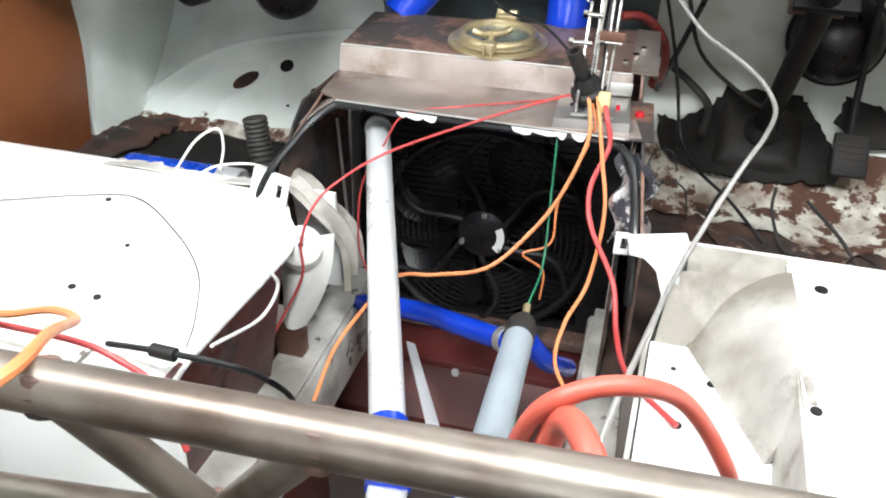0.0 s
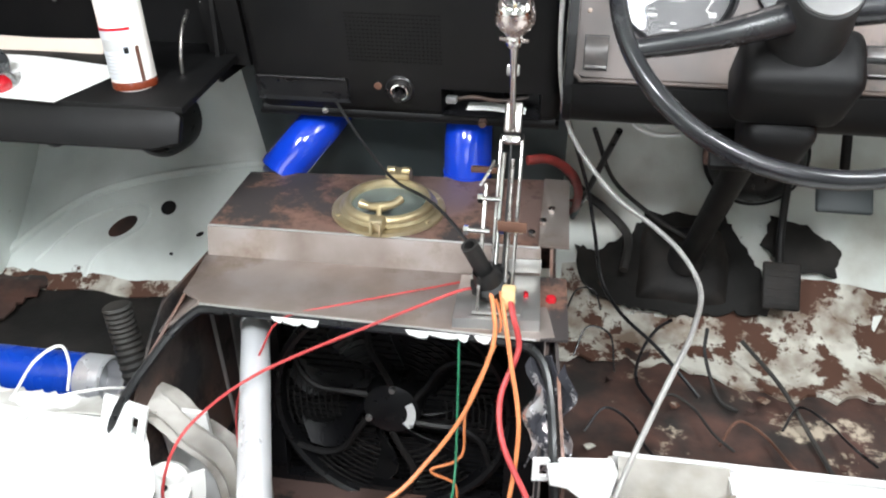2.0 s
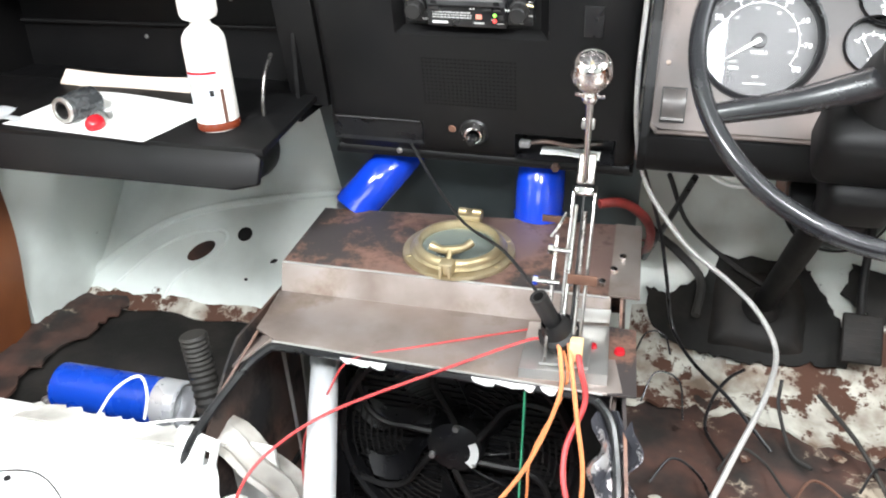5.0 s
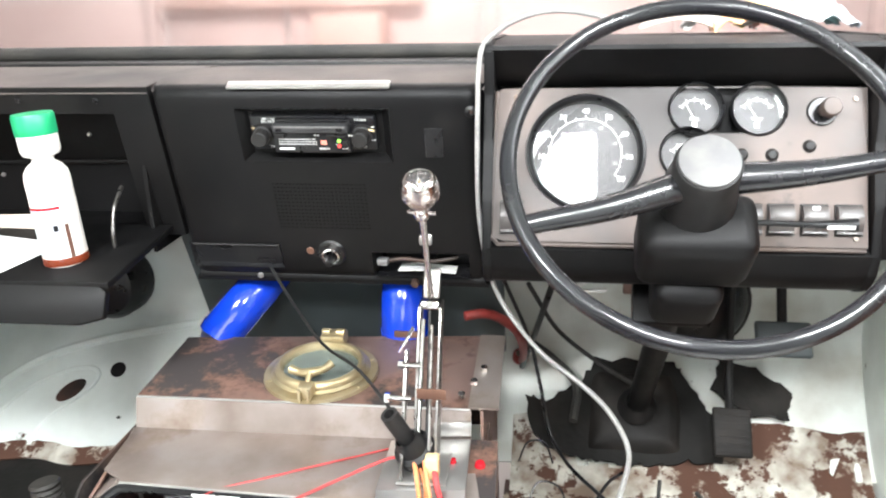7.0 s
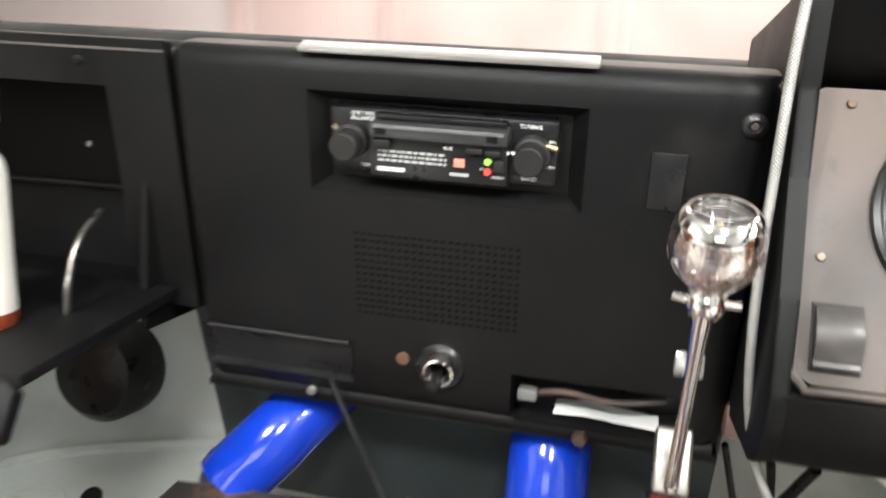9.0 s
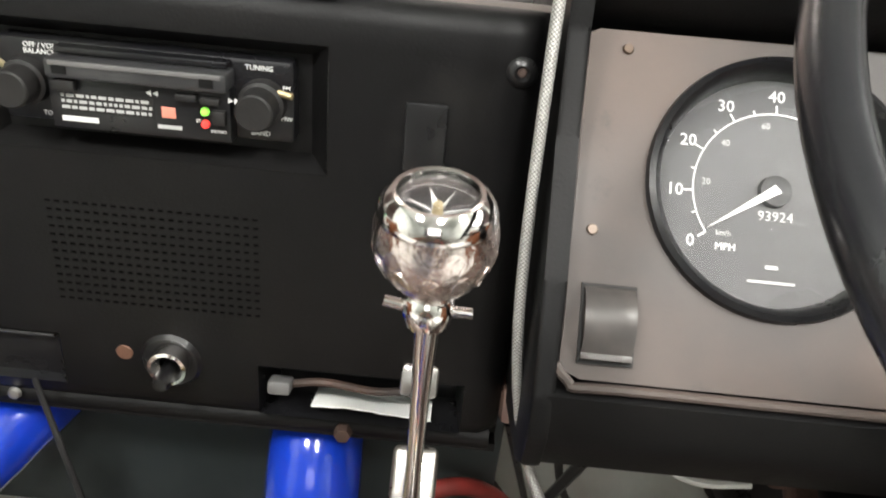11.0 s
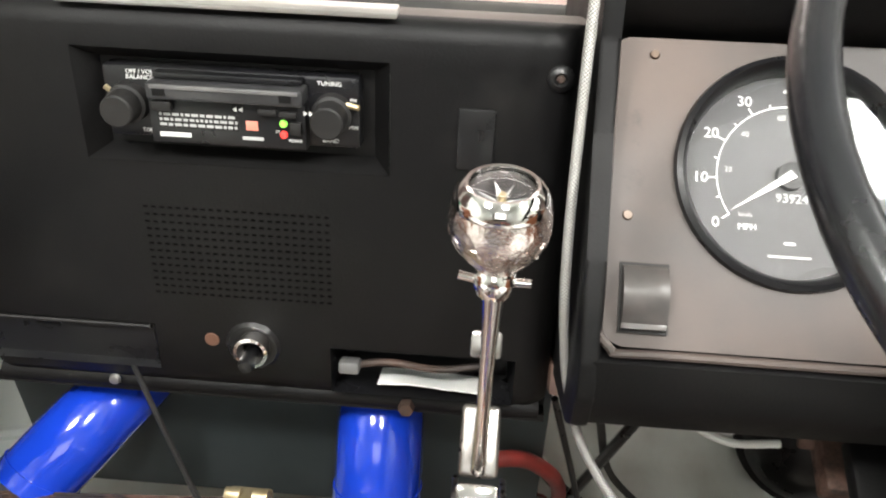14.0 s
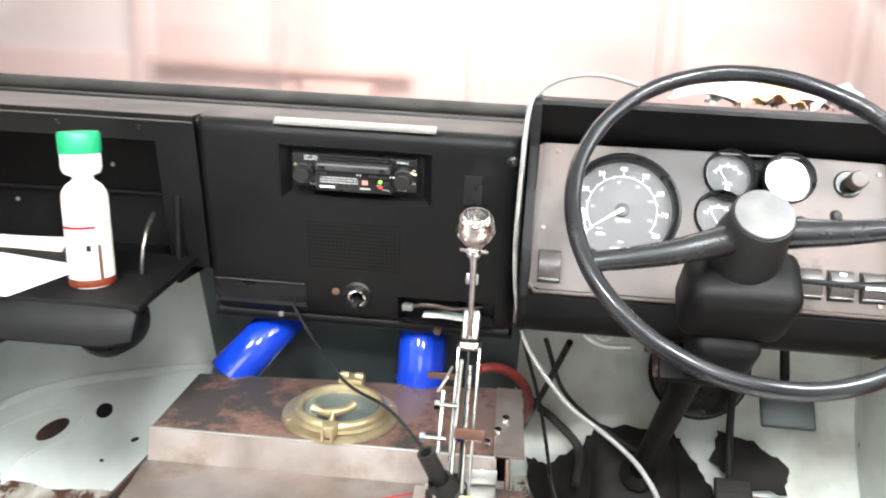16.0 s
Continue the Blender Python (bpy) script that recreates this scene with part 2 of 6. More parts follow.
# braided steel: fine strands crossing round the hose, laid out by its own length and girth, with the shade in the
# crevices between them painted dark
BRAID = material("braided_steel", (0.52, 0.51, 0.49), 0.42, 0.4, second=(0.44, 0.43, 0.41), scale=30)
_nt = BRAID.node_tree
_uv = _nt.nodes.new("ShaderNodeUVMap")
_uv.uv_map = "weave"
_waves = []
for _turn in (45, -45):
    _mp = _nt.nodes.new("ShaderNodeMapping")
    _mp.inputs["Rotation"].default_value = (0, 0, radians(_turn))
    _w = _nt.nodes.new("ShaderNodeTexWave")
    _w.inputs["Scale"].default_value = 0.3554
    _nt.links.new(_uv.outputs[0], _mp.inputs[0])
    _nt.links.new(_mp.outputs[0], _w.inputs[0])
    _waves.append(_w)
_mul = _nt.nodes.new("ShaderNodeMath")
_mul.operation = "MULTIPLY"
for _i in (0, 1):
    _nt.links.new(_waves[_i].outputs["Fac"], _mul.inputs[_i])
_b = _nt.nodes.new("ShaderNodeBump")
_b.inputs["Strength"].default_value, _b.inputs["Distance"].default_value = 0.6, 0.0006
_nt.links.new(_mul.outputs[0], _b.inputs["Height"])
_p = _nt.nodes["Principled BSDF"]
_nt.links.new(_b.outputs[0], _p.inputs["Normal"])
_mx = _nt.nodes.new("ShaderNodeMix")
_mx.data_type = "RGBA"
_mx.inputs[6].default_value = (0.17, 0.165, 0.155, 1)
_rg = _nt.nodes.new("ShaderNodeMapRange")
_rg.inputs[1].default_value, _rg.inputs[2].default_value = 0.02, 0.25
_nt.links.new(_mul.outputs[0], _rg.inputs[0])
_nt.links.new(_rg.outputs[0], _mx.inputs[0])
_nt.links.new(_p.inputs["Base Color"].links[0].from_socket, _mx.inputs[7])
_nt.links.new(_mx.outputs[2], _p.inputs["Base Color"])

# ---- building helpers ----
BASE = {}


def thing(name, at, label, category, group="", kind=""):
    """An empty at the thing's base, under which its parts go."""
    ob = new(name)
    ob.empty_display_size = 0.02
    ob.location = at
    BASE[ob] = Vector(at)
    return tagged(ob, label, category, group, kind)


def part(name, bm, mat, parent=None, label="", smooth=True, sharp=40):
    """Links a bmesh, built in world coordinates, as one mesh object under its thing or part."""
    org = BASE.get(parent, Vector((0, 0, 0)))
    me = bpy.data.meshes.new(name)
    bmesh.ops.recalc_face_normals(bm, faces=bm.faces)
    bmesh.ops.translate(bm, verts=bm.verts, vec=-org)
    for f in bm.faces:
        f.smooth = smooth
    for e in bm.edges:
        if len(e.link_faces) == 2 and e.calc_face_angle(0) > radians(sharp):
            e.smooth = False
    bm.to_mesh(me)
    bm.free()
    me.materials.append(mat)
    ob = new(name, me)
    BASE[ob] = org
    if parent:
        ob.parent = parent
    if label:
        tagged(ob, label)
    return ob


def solid(name, bm, mat, label, category, group="", kind=""):
    """A thing of one mesh."""
    return tagged(part(name, bm, mat), label, category, group, kind)


def structure(name, bm, mat, label="", category=""):
    return tagged(part(name, bm, mat), label, category, "", "structure")


def box(x0, x1, y0, y1, z0, z1, bevel=0.0, seg=2, bm=None):
    bm = bm or bmesh.new()
    c = [Vector((x, y, z)) for z in (z0, z1) for y in (y0, y1) for x in (x0, x1)]
    v = [bm.verts.new(p) for p in c]
    fs = [bm.faces.new([v[i] for i in q]) for q in ((0, 2, 3, 1), (4, 5, 7, 6), (0, 1, 5, 4), (2, 6, 7, 3), (0, 4, 6, 2), (1, 3, 7, 5))]
    if bevel:
        bmesh.ops.bevel(bm, geom=list({e for f in fs for e in f.edges}), offset=bevel, segments=seg, affect="EDGES", profile=0.5)
    return bm


def turned(bm, m):
    bmesh.ops.transform(bm, matrix=m, verts=bm.verts)
    return bm


def slab(points, thick, bevel=0.0, bm=None):
    """A plate: a flat outline given in order, thickened along its normal by thick (negative: the other way)."""
    bm = bm or bmesh.new()
    p = [Vector(q) for q in points]
    n = Vector((0, 0, 0))
    for i, a in enumerate(p):
        n += a.cross(p[(i + 1) % len(p)])
    n.normalize()
    a = [bm.verts.new(q) for q in p]
    b = [bm.verts.new(q + n * thick) for q in p]
    fs = [bm.faces.new(a), bm.faces.new(b[::-1])]
    k = len(p)
    fs += [bm.faces.new((a[i], b[i], b[(i + 1) % k], a[(i + 1) % k])) for i in range(k)]
    if bevel:
        bmesh.ops.bevel(bm, geom=list({e for f in fs for e in f.edges}), offset=bevel, segments=2, affect="EDGES", profile=0.5)
    return bm


def smooth_path(points, per=6):
    """A curve through the points."""
    p = [Vector(q) for q in points]
    if len(p) < 3:
        return p
    p = [2 * p[0] - p[1]] + p + [2 * p[-1] - p[-2]]
    out = []
    for i in range(1, len(p) - 2):
        a, b, c, d = p[i - 1:i + 3]
        for k in range(per):
            t = k / per
            out.append(0.5 * (2 * b + (c - a) * t + (2 * a - 5 * b + 4 * c - d) * t * t + (3 * b - a - 3 * c + d) * t ** 3))
    return out + [p[-2]]


def pipe(points, radius, sides=10, bm=None, per=6, smooth=True, hollow=0.0):
    """A round bar or hose along a curve; radius may be a list, one for each point of the curve's ends."""
    bm = bm or bmesh.new()
    pts = smooth_path(points, per) if smooth else [Vector(q) for q in points]
    rads = radius if isinstance(radius, (list, tuple)) else (radius, radius)
    n = len(pts)
    up = None
    rings = []
    for i, p in enumerate(pts):
        d = (pts[min(i + 1, n - 1)] - pts[max(i - 1, 0)]).normalized()
        if up is None:
            up = d.orthogonal().normalized()
        up = (up - d * up.dot(d)).normalized()
        side = d.cross(up)
        f = i / (n - 1) * (len(rads) - 1)
        k = min(int(f), len(rads) - 2)
        r = rads[k] + (rads[k + 1] - rads[k]) * (f - k)
        rings.append([bm.verts.new(p + r * (math.cos(a) * up + math.sin(a) * side)) for a in (2 * math.pi * j / sides for j in range(sides))])
    for a, b in zip(rings, rings[1:]):
        for j in range(sides):
            bm.faces.new((a[j], a[(j + 1) % sides], b[(j + 1) % sides], b[j]))
    if hollow:
        for ring, q in ((rings[0], pts[0]), (rings[-1], pts[-1])):
            d = (pts[1] - pts[0]).normalized() if ring is rings[0] else (pts[-2] - pts[-1]).normalized()
            inner = [bm.verts.new(q + (v.co - q) * hollow) for v in ring]
            deep = [bm.verts.new(v.co + d * 0.03) for v in inner]
            for j in range(sides):
                bm.faces.new((ring[j], ring[(j + 1) % sides], inner[(j + 1) % sides], inner[j]))
                bm.faces.new((inner[j], inner[(j + 1) % sides], deep[(j + 1) % sides], deep[j]))
            bm.faces.new(deep)
    else:
        bm.faces.new(rings[0][::-1])
        bm.faces.new(rings[-1])
    return bm


def lathe(profile, m, sides=32, bm=None):
    """A body of revolution: (radius, height) pairs turned about the z axis of the pose m."""
    bm = bm or bmesh.new()
    rings = []
    for r, h in profile:
        if r < 1e-5:
            rings.append([bm.verts.new(m @ Vector((0, 0, h)))])
        else:
            rings.append([bm.verts.new(m @ Vector((r * math.cos(2 * math.pi * j / sides), r * math.sin(2 * math.pi * j / sides), h))) for j in range(sides)])
    for a, b in zip(rings, rings[1:]):
        for j in range(sides):
            k = (j + 1) % sides
            q = ([a[0]] if len(a) == 1 else [a[j], a[k]]) + ([b[0]] if len(b) == 1 else [b[k], b[j]])
            if len(q) > 2:
                bm.faces.new(q)
    return bm


def facing(at, normal, up=(0, 0, 1)):
    """The pose whose z axis is the normal, and y axis as near up as may be."""
    z = Vector(normal).normalized()
    x = Vector(up).cross(z).normalized()
    y = z.cross(x)
    return Matrix.Translation(at) @ Matrix((x, y, z)).transposed().to_4x4()


def rod(a, b, r, sides=16, bm=None, hollow=0.0):
    return pipe([a, b], r, sides, bm, smooth=False, hollow=hollow)


def grid_sheet(f, nu, nv, thick, bm=None):
    """A thick sheet from a function of u and v in 0..1."""
    bm = bm or bmesh.new()
    top = [[Vector(f(i / nu, j / nv)) for j in range(nv + 1)] for i in range(nu + 1)]
    low = [[None] * (nv + 1) for _ in range(nu + 1)]
    for i in range(nu + 1):
        for j in range(nv + 1):
            du = top[min(i + 1, nu)][j] - top[max(i - 1, 0)][j]
            dv = top[i][min(j + 1, nv)] - top[i][max(j - 1, 0)]
            low[i][j] = top[i][j] - du.cross(dv).normalized() * thick
    a = [[bm.verts.new(p) for p in r] for r in top]
    b = [[bm.verts.new(p) for p in r] for r in low]
    for i in range(nu):
        for j in range(nv):
            bm.faces.new((a[i][j], a[i + 1][j], a[i + 1][j + 1], a[i][j + 1]))
            bm.faces.new((b[i][j], b[i][j + 1], b[i + 1][j + 1], b[i + 1][j]))
    for i in range(nu):
        bm.faces.new((a[i][0], b[i][0], b[i + 1][0], a[i + 1][0]))
        bm.faces.new((a[i][nv], a[i + 1][nv], b[i + 1][nv], b[i][nv]))
    for j in range(nv):
        bm.faces.new((a[0][j], a[0][j + 1], b[0][j + 1], b[0][j]))
        bm.faces.new((a[nu][j], b[nu][j], b[nu][j + 1], a[nu][j + 1]))
    return bm


def rect_ring(outer, inner, y0, y1, m, bm=None):
    """A rectangular frame in the x, y plane of the pose m, between the heights y0 and y1."""
    bm = bm or bmesh.new()
    def loop(r, h):
        return [bm.verts.new(m @ Vector(p)) for p in ((r[0], r[2], h), (r[1], r[2], h), (r[1], r[3], h), (r[0], r[3], h))]
    oa, ob_, ia, ib = loop(outer, y0), loop(outer, y1), loop(inner, y0), loop(inner, y1)
    for k in range(4):
        j = (k + 1) % 4
        bm.faces.new((oa[k], oa[j], ob_[j], ob_[k]))
        bm.faces.new((ib[k], ib[j], ia[j], ia[k]))
        bm.faces.new((ob_[k], ob_[j], ib[j], ib[k]))
        bm.faces.new((oa[j], oa[k], ia[k], ia[j]))
    return bm


def lettering(name, text, size, m, mat, parent, depth=0.0002):
    """Raised print in the built-in font, centred on the pose m."""
    cu = bpy.data.curves.new(name, "FONT")
    cu.body, cu.size, cu.extrude, cu.align_x, cu.align_y = text, size, depth, "CENTER", "CENTER"
    cu.resolution_u = 2
    tmp = bpy.data.objects.new(name, cu)
    scene.collection.objects.link(tmp)
    dg = bpy.context.evaluated_depsgraph_get()
    me = bpy.data.meshes.new_from_object(tmp.evaluated_get(dg))
    bpy.data.objects.remove(tmp)
    bm = bmesh.new()
    bm.from_mesh(me)
    bpy.data.meshes.remove(me)
    bmesh.ops.transform(bm, matrix=m, verts=bm.verts)
    return part(name, bm, mat, parent, smooth=False)


def ragged(k):
    """A fixed irregular value between -0.5 and 0.5."""
    return (math.sin(k * 12.9898 + 1.7) * 43758.5453) % 1 - 0.5


def braided(points, r, sides=14):
    """A hose whose surface carries a weave map: girth across, length along."""
    bm = pipe(points, r, sides)
    weave = bm.loops.layers.uv.new("weave")
    bm.faces.ensure_lookup_table()
    run = 0.0
    for i in range((len(bm.faces) - 2) // sides):
        ring = [bm.faces[i * sides + j] for j in range(sides)]
        step = (ring[0].verts[3].co - ring[0].verts[0].co).length
        for j, f in enumerate(ring):
            for lp, (du, dv) in zip(f.loops, ((0, 0), (1, 0), (1, 1), (0, 1))):
                lp[weave].uv = ((j + du) / sides * 10, (run + dv * step) / 0.0019)
        run += step
    return bm


def plate(xs, zs, holes, f, depth, bm=None):
    """A panel over a grid of lines, with rectangular holes; f(x, z, d) gives the place d metres behind its face."""
    bm = bm or bmesh.new()
    xs = sorted({*xs, *(h[0] for h in holes), *(h[1] for h in holes)})
    zs = sorted({*zs, *(h[2] for h in holes), *(h[3] for h in holes)})
    keep = lambda i, j: 0 <= i < len(xs) - 1 and 0 <= j < len(zs) - 1 and not any(
        h[0] <= (xs[i] + xs[i + 1]) / 2 <= h[1] and h[2] <= (zs[j] + zs[j + 1]) / 2 <= h[3] for h in holes)
    vs = {}
    def v(i, j, d):
        if (i, j, d) not in vs:
            vs[i, j, d] = bm.verts.new(f(xs[i], zs[j], depth * d))
        return vs[i, j, d]
    for i in range(len(xs) - 1):
        for j in range(len(zs) - 1):
            if not keep(i, j):
                continue
            c = ((i, j), (i + 1, j), (i + 1, j + 1), (i, j + 1))
            bm.faces.new([v(a, b, 0) for a, b in c])
            bm.faces.new([v(a, b, 1) for a, b in c[::-1]])
            for (a, b), ni, nj in ((c[0:2], i, j - 1), (c[1:3], i + 1, j), (c[2:4], i, j + 1), ((c[3], c[0]), i - 1, j)):
                if not keep(ni, nj):
                    bm.faces.new((v(*b, 0), v(*a, 0), v(*a, 1), v(*b, 1)))
    return bm


# ---- garage round the van ----
structure("ground", box(-6, 6, -6, 6, -0.1, 0), CONCRETE, "grey concrete garage floor under the van", "floor")
structure("wall_front", box(-6, 6, 4.3, 4.45, 0, 3.4), WALL_WHITE, "bright white garage wall ahead of the windscreen", "wall")
structure("wall_rear", box(-6, 6, -6.15, -6, 0, 3.4), WALL_WHITE, "plain garage wall", "wall")
structure("wall_left", box(-6.15, -6, -6, 4.45, 0, 3.4), WALL_WHITE, "plain garage wall", "wall")
structure("wall_right", box(6, 6.15, -6, 4.45, 0, 3.4), WALL_WHITE, "plain garage wall", "wall")
structure("ceiling", box(-6.15, 6.15, -6.15, 4.45, 3.4, 3.5), WALL_WHITE, "plain garage ceiling", "ceiling")
# ply boarding and frames on the wall ahead
boards = thing("wall_boarding", (0, 4.28, 0), "pinkish plywood boarding with upright battens on the garage wall", "boarding")
for k, (x0, x1) in enumerate(((-3.4, -1.62), (-1.5, -0.9), (-0.8, 0.05), (0.2, 0.95), (1.05, 1.8), (1.9, 3.4))):
    part("panel", box(x0, x1, 4.265, 4.297, 0.02, (1.40, 2.35, 1.95, 2.30, 2.05, 2.35)[k], 0.004), WOOD, boards)
for x0 in (-1.62, -0.86, 0.08, 0.97, 1.82):
    part("batten", box(x0, x0 + 0.075, 4.245, 4.295, 0.02, 2.6, 0.004), WOOD, boards)
part("rail", box(-1.5, -0.2, 4.20, 4.26, 1.36, 1.40, 0.004), WOOD_DARK, boards)
solid("cardboard_box", box(-0.68, -0.36, 4.0, 4.19, 0.9, 1.33, 0.01), WOOD_DARK, "brown cardboard box on a shelf by the garage wall", "box")
solid("storage_shelf", box(-1.4, 0.4, 3.95, 4.19, 0.87, 0.9, 0.003), WOOD, "plywood shelf fixed to the garage wall", "shelf")

# ---- van shell ----
structure("van_roof", box(-0.95, 1.2, -2.6, 1.5, 2.08, 2.12), PALE, "pale painted van roof skin", "roof")
structure("van_side_left", box(-0.86, -0.80, -2.6, 1.0, 0.3, 2.08), PALE, "pale painted van side panel", "wall")
structure("van_side_right", box(1.06, 1.12, -2.6, 1.0, 0.3, 2.08), PALE, "pale painted van side panel", "wall")
structure("van_floor", box(-0.8, 1.06, -2.6, 0.25, 0.40, 0.44), RUST_FLOOR, "rusty bare steel van floor", "floor")

# doors with brown cards
for name, x0, x1 in (("door_1", -0.80, -0.765), ("door_2", 1.015, 1.05)):
    d = thing(name, (x0, 1.2, 0.55), "front van door with a brown vinyl trim card", "door", "front doors", "structure")
    part("door_skin", box(x0 - 0.02 if x0 < 0 else x1 - 0.01, x0 + 0.01 if x0 < 0 else x1 + 0.02, 0.72, 1.425, 0.56, 1.36, 0.01), PALE, d)
    part("trim_card", grid_sheet(lambda u, v, s=(1 if x0 < 0 else -1), q=(-0.765 if x0 < 0 else 1.015): (
        q + s * 0.012 * math.sin(v * 9 + 2 * math.sin(u * 4)) * (0.4 + 0.6 * u), 0.75 + 0.67 * (u if s > 0 else 1 - u), 0.57 + 0.76 * v), 14, 18, 0.012), BROWN, d, "creased brown vinyl card")
    part("window_frame", box(x0, x1, 0.74, 0.80, 1.36, 2.05, 0.006), PALE, d)

# pillars and kick panels
def kick(x, s):
    return grid_sheet(lambda u, v: (x + s * 0.02 * math.sin(math.pi * u), 1.432 + 0.38 * u, 0.56 + 0.62 * v), 8, 6, 0.012)


structure("kick_panel_left", kick(-0.775, 1), PALE, "pale green-white kick panel with chipped paint", "panel")
structure("kick_panel_right", kick(1.03, -1), PALE, "pale green-white kick panel with chipped paint", "panel")
for x in (-0.83, 1.04):
    structure("windscreen_pillar_left" if x < 0 else "windscreen_pillar_right", slab([(x, 1.62, 1.36), (x + 0.07, 1.62, 1.36), (x + 0.07, 1.46, 2.08), (x, 1.46, 2.08)], 0.05, 0.01), PALE, "pale painted windscreen pillar", "pillar")
scr = thing("window_1", (0.12, 1.66, 1.36), "wide clear windscreen set in a black rubber seal", "windscreen", "", "structure")
pane = part("pane", slab([(-0.77, 1.655, 1.37), (1.05, 1.655, 1.37), (1.05, 1.49, 2.06), (-0.77, 1.49, 2.06)], 0.005), HAZY, scr)
pane.visible_shadow = False
part("rubber_seal", rod((-0.78, 1.65, 1.362), (1.06, 1.65, 1.362), 0.012, 10), RUBBER, scr)

# bulkhead and toe boards: one sheet from the floor up, pale paint, on either side of the tunnel
TOE = [(1.10, 0.598), (1.50, 0.598), (1.56, 0.604), (1.60, 0.632), (1.70, 0.722), (1.77, 0.782), (1.80, 0.815), (1.815, 0.86), (1.82, 0.95), (1.82, 1.12), (1.80, 1.30)]


def toe(x, s):
    k = s * (len(TOE) - 1)
    i = min(int(k), len(TOE) - 2)
    a, b = TOE[i], TOE[i + 1]
    f = k - i
    return (x, a[0] + (b[0] - a[0]) * f, a[1] + (b[1] - a[1]) * f)


structure("bulkhead_left", grid_sheet(lambda u, v: toe(-0.80 + 0.98 * u, 0.2 + 0.8 * v), 4, 40, 0.006), PALE, "pale green-white bulkhead and toe board with rust along its edges", "bulkhead")
structure("bulkhead_right", grid_sheet(lambda u, v: toe(0.18 + 0.90 * u, 0.3 + 0.7 * v), 4, 35, 0.006), PALE_GRIMY, "pale bulkhead and toe board with flaking paint", "bulkhead")
structure("floor_left", grid_sheet(lambda u, v: (-0.78 + 0.66 * u, 1.0 + 0.56 * v, 0.601 + 0.004 * math.sin(17 * u) * math.sin(13 * v)), 16, 14, 0.01), MAT_DARK, "footwell floor covered in a black bitumen mat", "floor")
structure("floor_right", grid_sheet(lambda u, v: (0.36 + 0.68 * u, 0.95 + 0.64 * v, 0.60 + 0.006 * math.sin(21 * u + 3) * math.sin(15 * v)), 18, 14, 0.01), RUST_FLOOR, "rusty driver's footwell floor with flaked paint", "floor")
structure("floor_edge_left", grid_sheet(lambda u, v: (-0.79 + 0.13 * v + v * (0.016 * math.sin(u * 9) + 0.008 * math.sin(u * 37) + 0.010 * ragged(round(u * 40))), 1.0 + 0.60 * u, 0.612 + 0.012 * ragged(round(u * 40) + round(v * 4) * 57)), 40, 4, 0.004), RUST_FLOOR, "rusted ragged seam between the floor and sill", "seam")
structure("toe_seam_left", grid_sheet(lambda u, v: (-0.77 + 0.62 * u, 1.548 + 0.035 * v + 0.008 * math.sin(u * 23) + 0.010 * v * ragged(round(u * 40)), 0.606 + 0.018 * v), 40, 2, 0.004), PALE_RUST, "rusted seam at the foot of the toe board", "seam")
structure("toe_lower_right", grid_sheet(lambda u, v: (0.37 + 0.62 * u, 1.46 + 0.20 * v + 0.035 * (1 - v) * (ragged(round(u * 30) * 5) + math.sin(7 * u)), 0.608 + 0.089 * max(0, 1.25 * v - 0.25) ** 2 + 0.006 * math.sin(u * 19) + 0.006 * ragged(round(u * 30) + 41 * round(v * 8))), 30, 8, 0.006), PALE_RUST, "flaking cream paint and rust on the lower toe board", "panel")
# grey-green closing panel behind the tunnel, under the dash
structure("heater_bulkhead", slab([(-0.16, 1.60, 0.86), (0.36, 1.60, 0.86), (0.36, 1.50, 1.10), (-0.16, 1.50, 1.10)], 0.01, 0.003), GREYGREEN, "grey-green steel panel under the dash", "panel")

# ---- engine tunnel cover ----
tun = thing("engine_tunnel_cover", (0.12, 1.2, 0.60), "stepped cover of bare welded steel sheet over the engine tunnel", "engine cover")
part("top_plate", slab([(-0.122, 1.238, 0.941), (0.336, 1.246, 0.941), (0.336, 1.445, 0.952), (-0.122, 1.40, 0.952)], -0.004, 0.0015), STEEL_RUST, tun, "rust-mottled top plate")
part("riser", slab([(-0.122, 1.236, 0.941), (0.336, 1.244, 0.941), (0.338, 1.228, 0.903), (-0.119, 1.220, 0.903)], 0.004), STEEL, tun)
part("lower_plate", slab([(-0.119, 1.219, 0.901), (0.338, 1.228, 0.901), (0.362, 1.098, 0.899), (0.34, 1.092, 0.898), (-0.076, 1.104, 0.898), (-0.112, 1.125, 0.898)], -0.004, 0.001), STEEL, tun, "bare steel lower plate with a bright edge")
part("left_side", slab([(-0.122, 1.40, 0.952), (-0.122, 1.238, 0.941), (-0.119, 1.222, 0.901), (-0.112, 1.125, 0.898), (-0.155, 0.985, 0.80), (-0.165, 1.0, 0.60), (-0.14, 1.42, 0.60)], 0.004), STEEL_RUST, tun)
part("right_side", slab([(0.352, 1.445, 0.952), (0.352, 1.244, 0.941), (0.354, 1.228, 0.901), (0.366, 1.10, 0.898), (0.385, 0.985, 0.80), (0.39, 1.0, 0.60), (0.36, 1.45, 0.60)], -0.004), STEEL_RUST, tun)
part("right_strip", slab([(0.330, 1.445, 0.956), (0.368, 1.445, 0.956), (0.372, 1.246, 0.945), (0.332, 1.246, 0.945)], 0.003), STEEL, tun)
part("right_strip", slab([(0.332, 1.232, 0.906), (0.372, 1.232, 0.906), (0.378, 1.095, 0.902), (0.345, 1.092, 0.902)], 0.003), STEEL_RUST, tun)
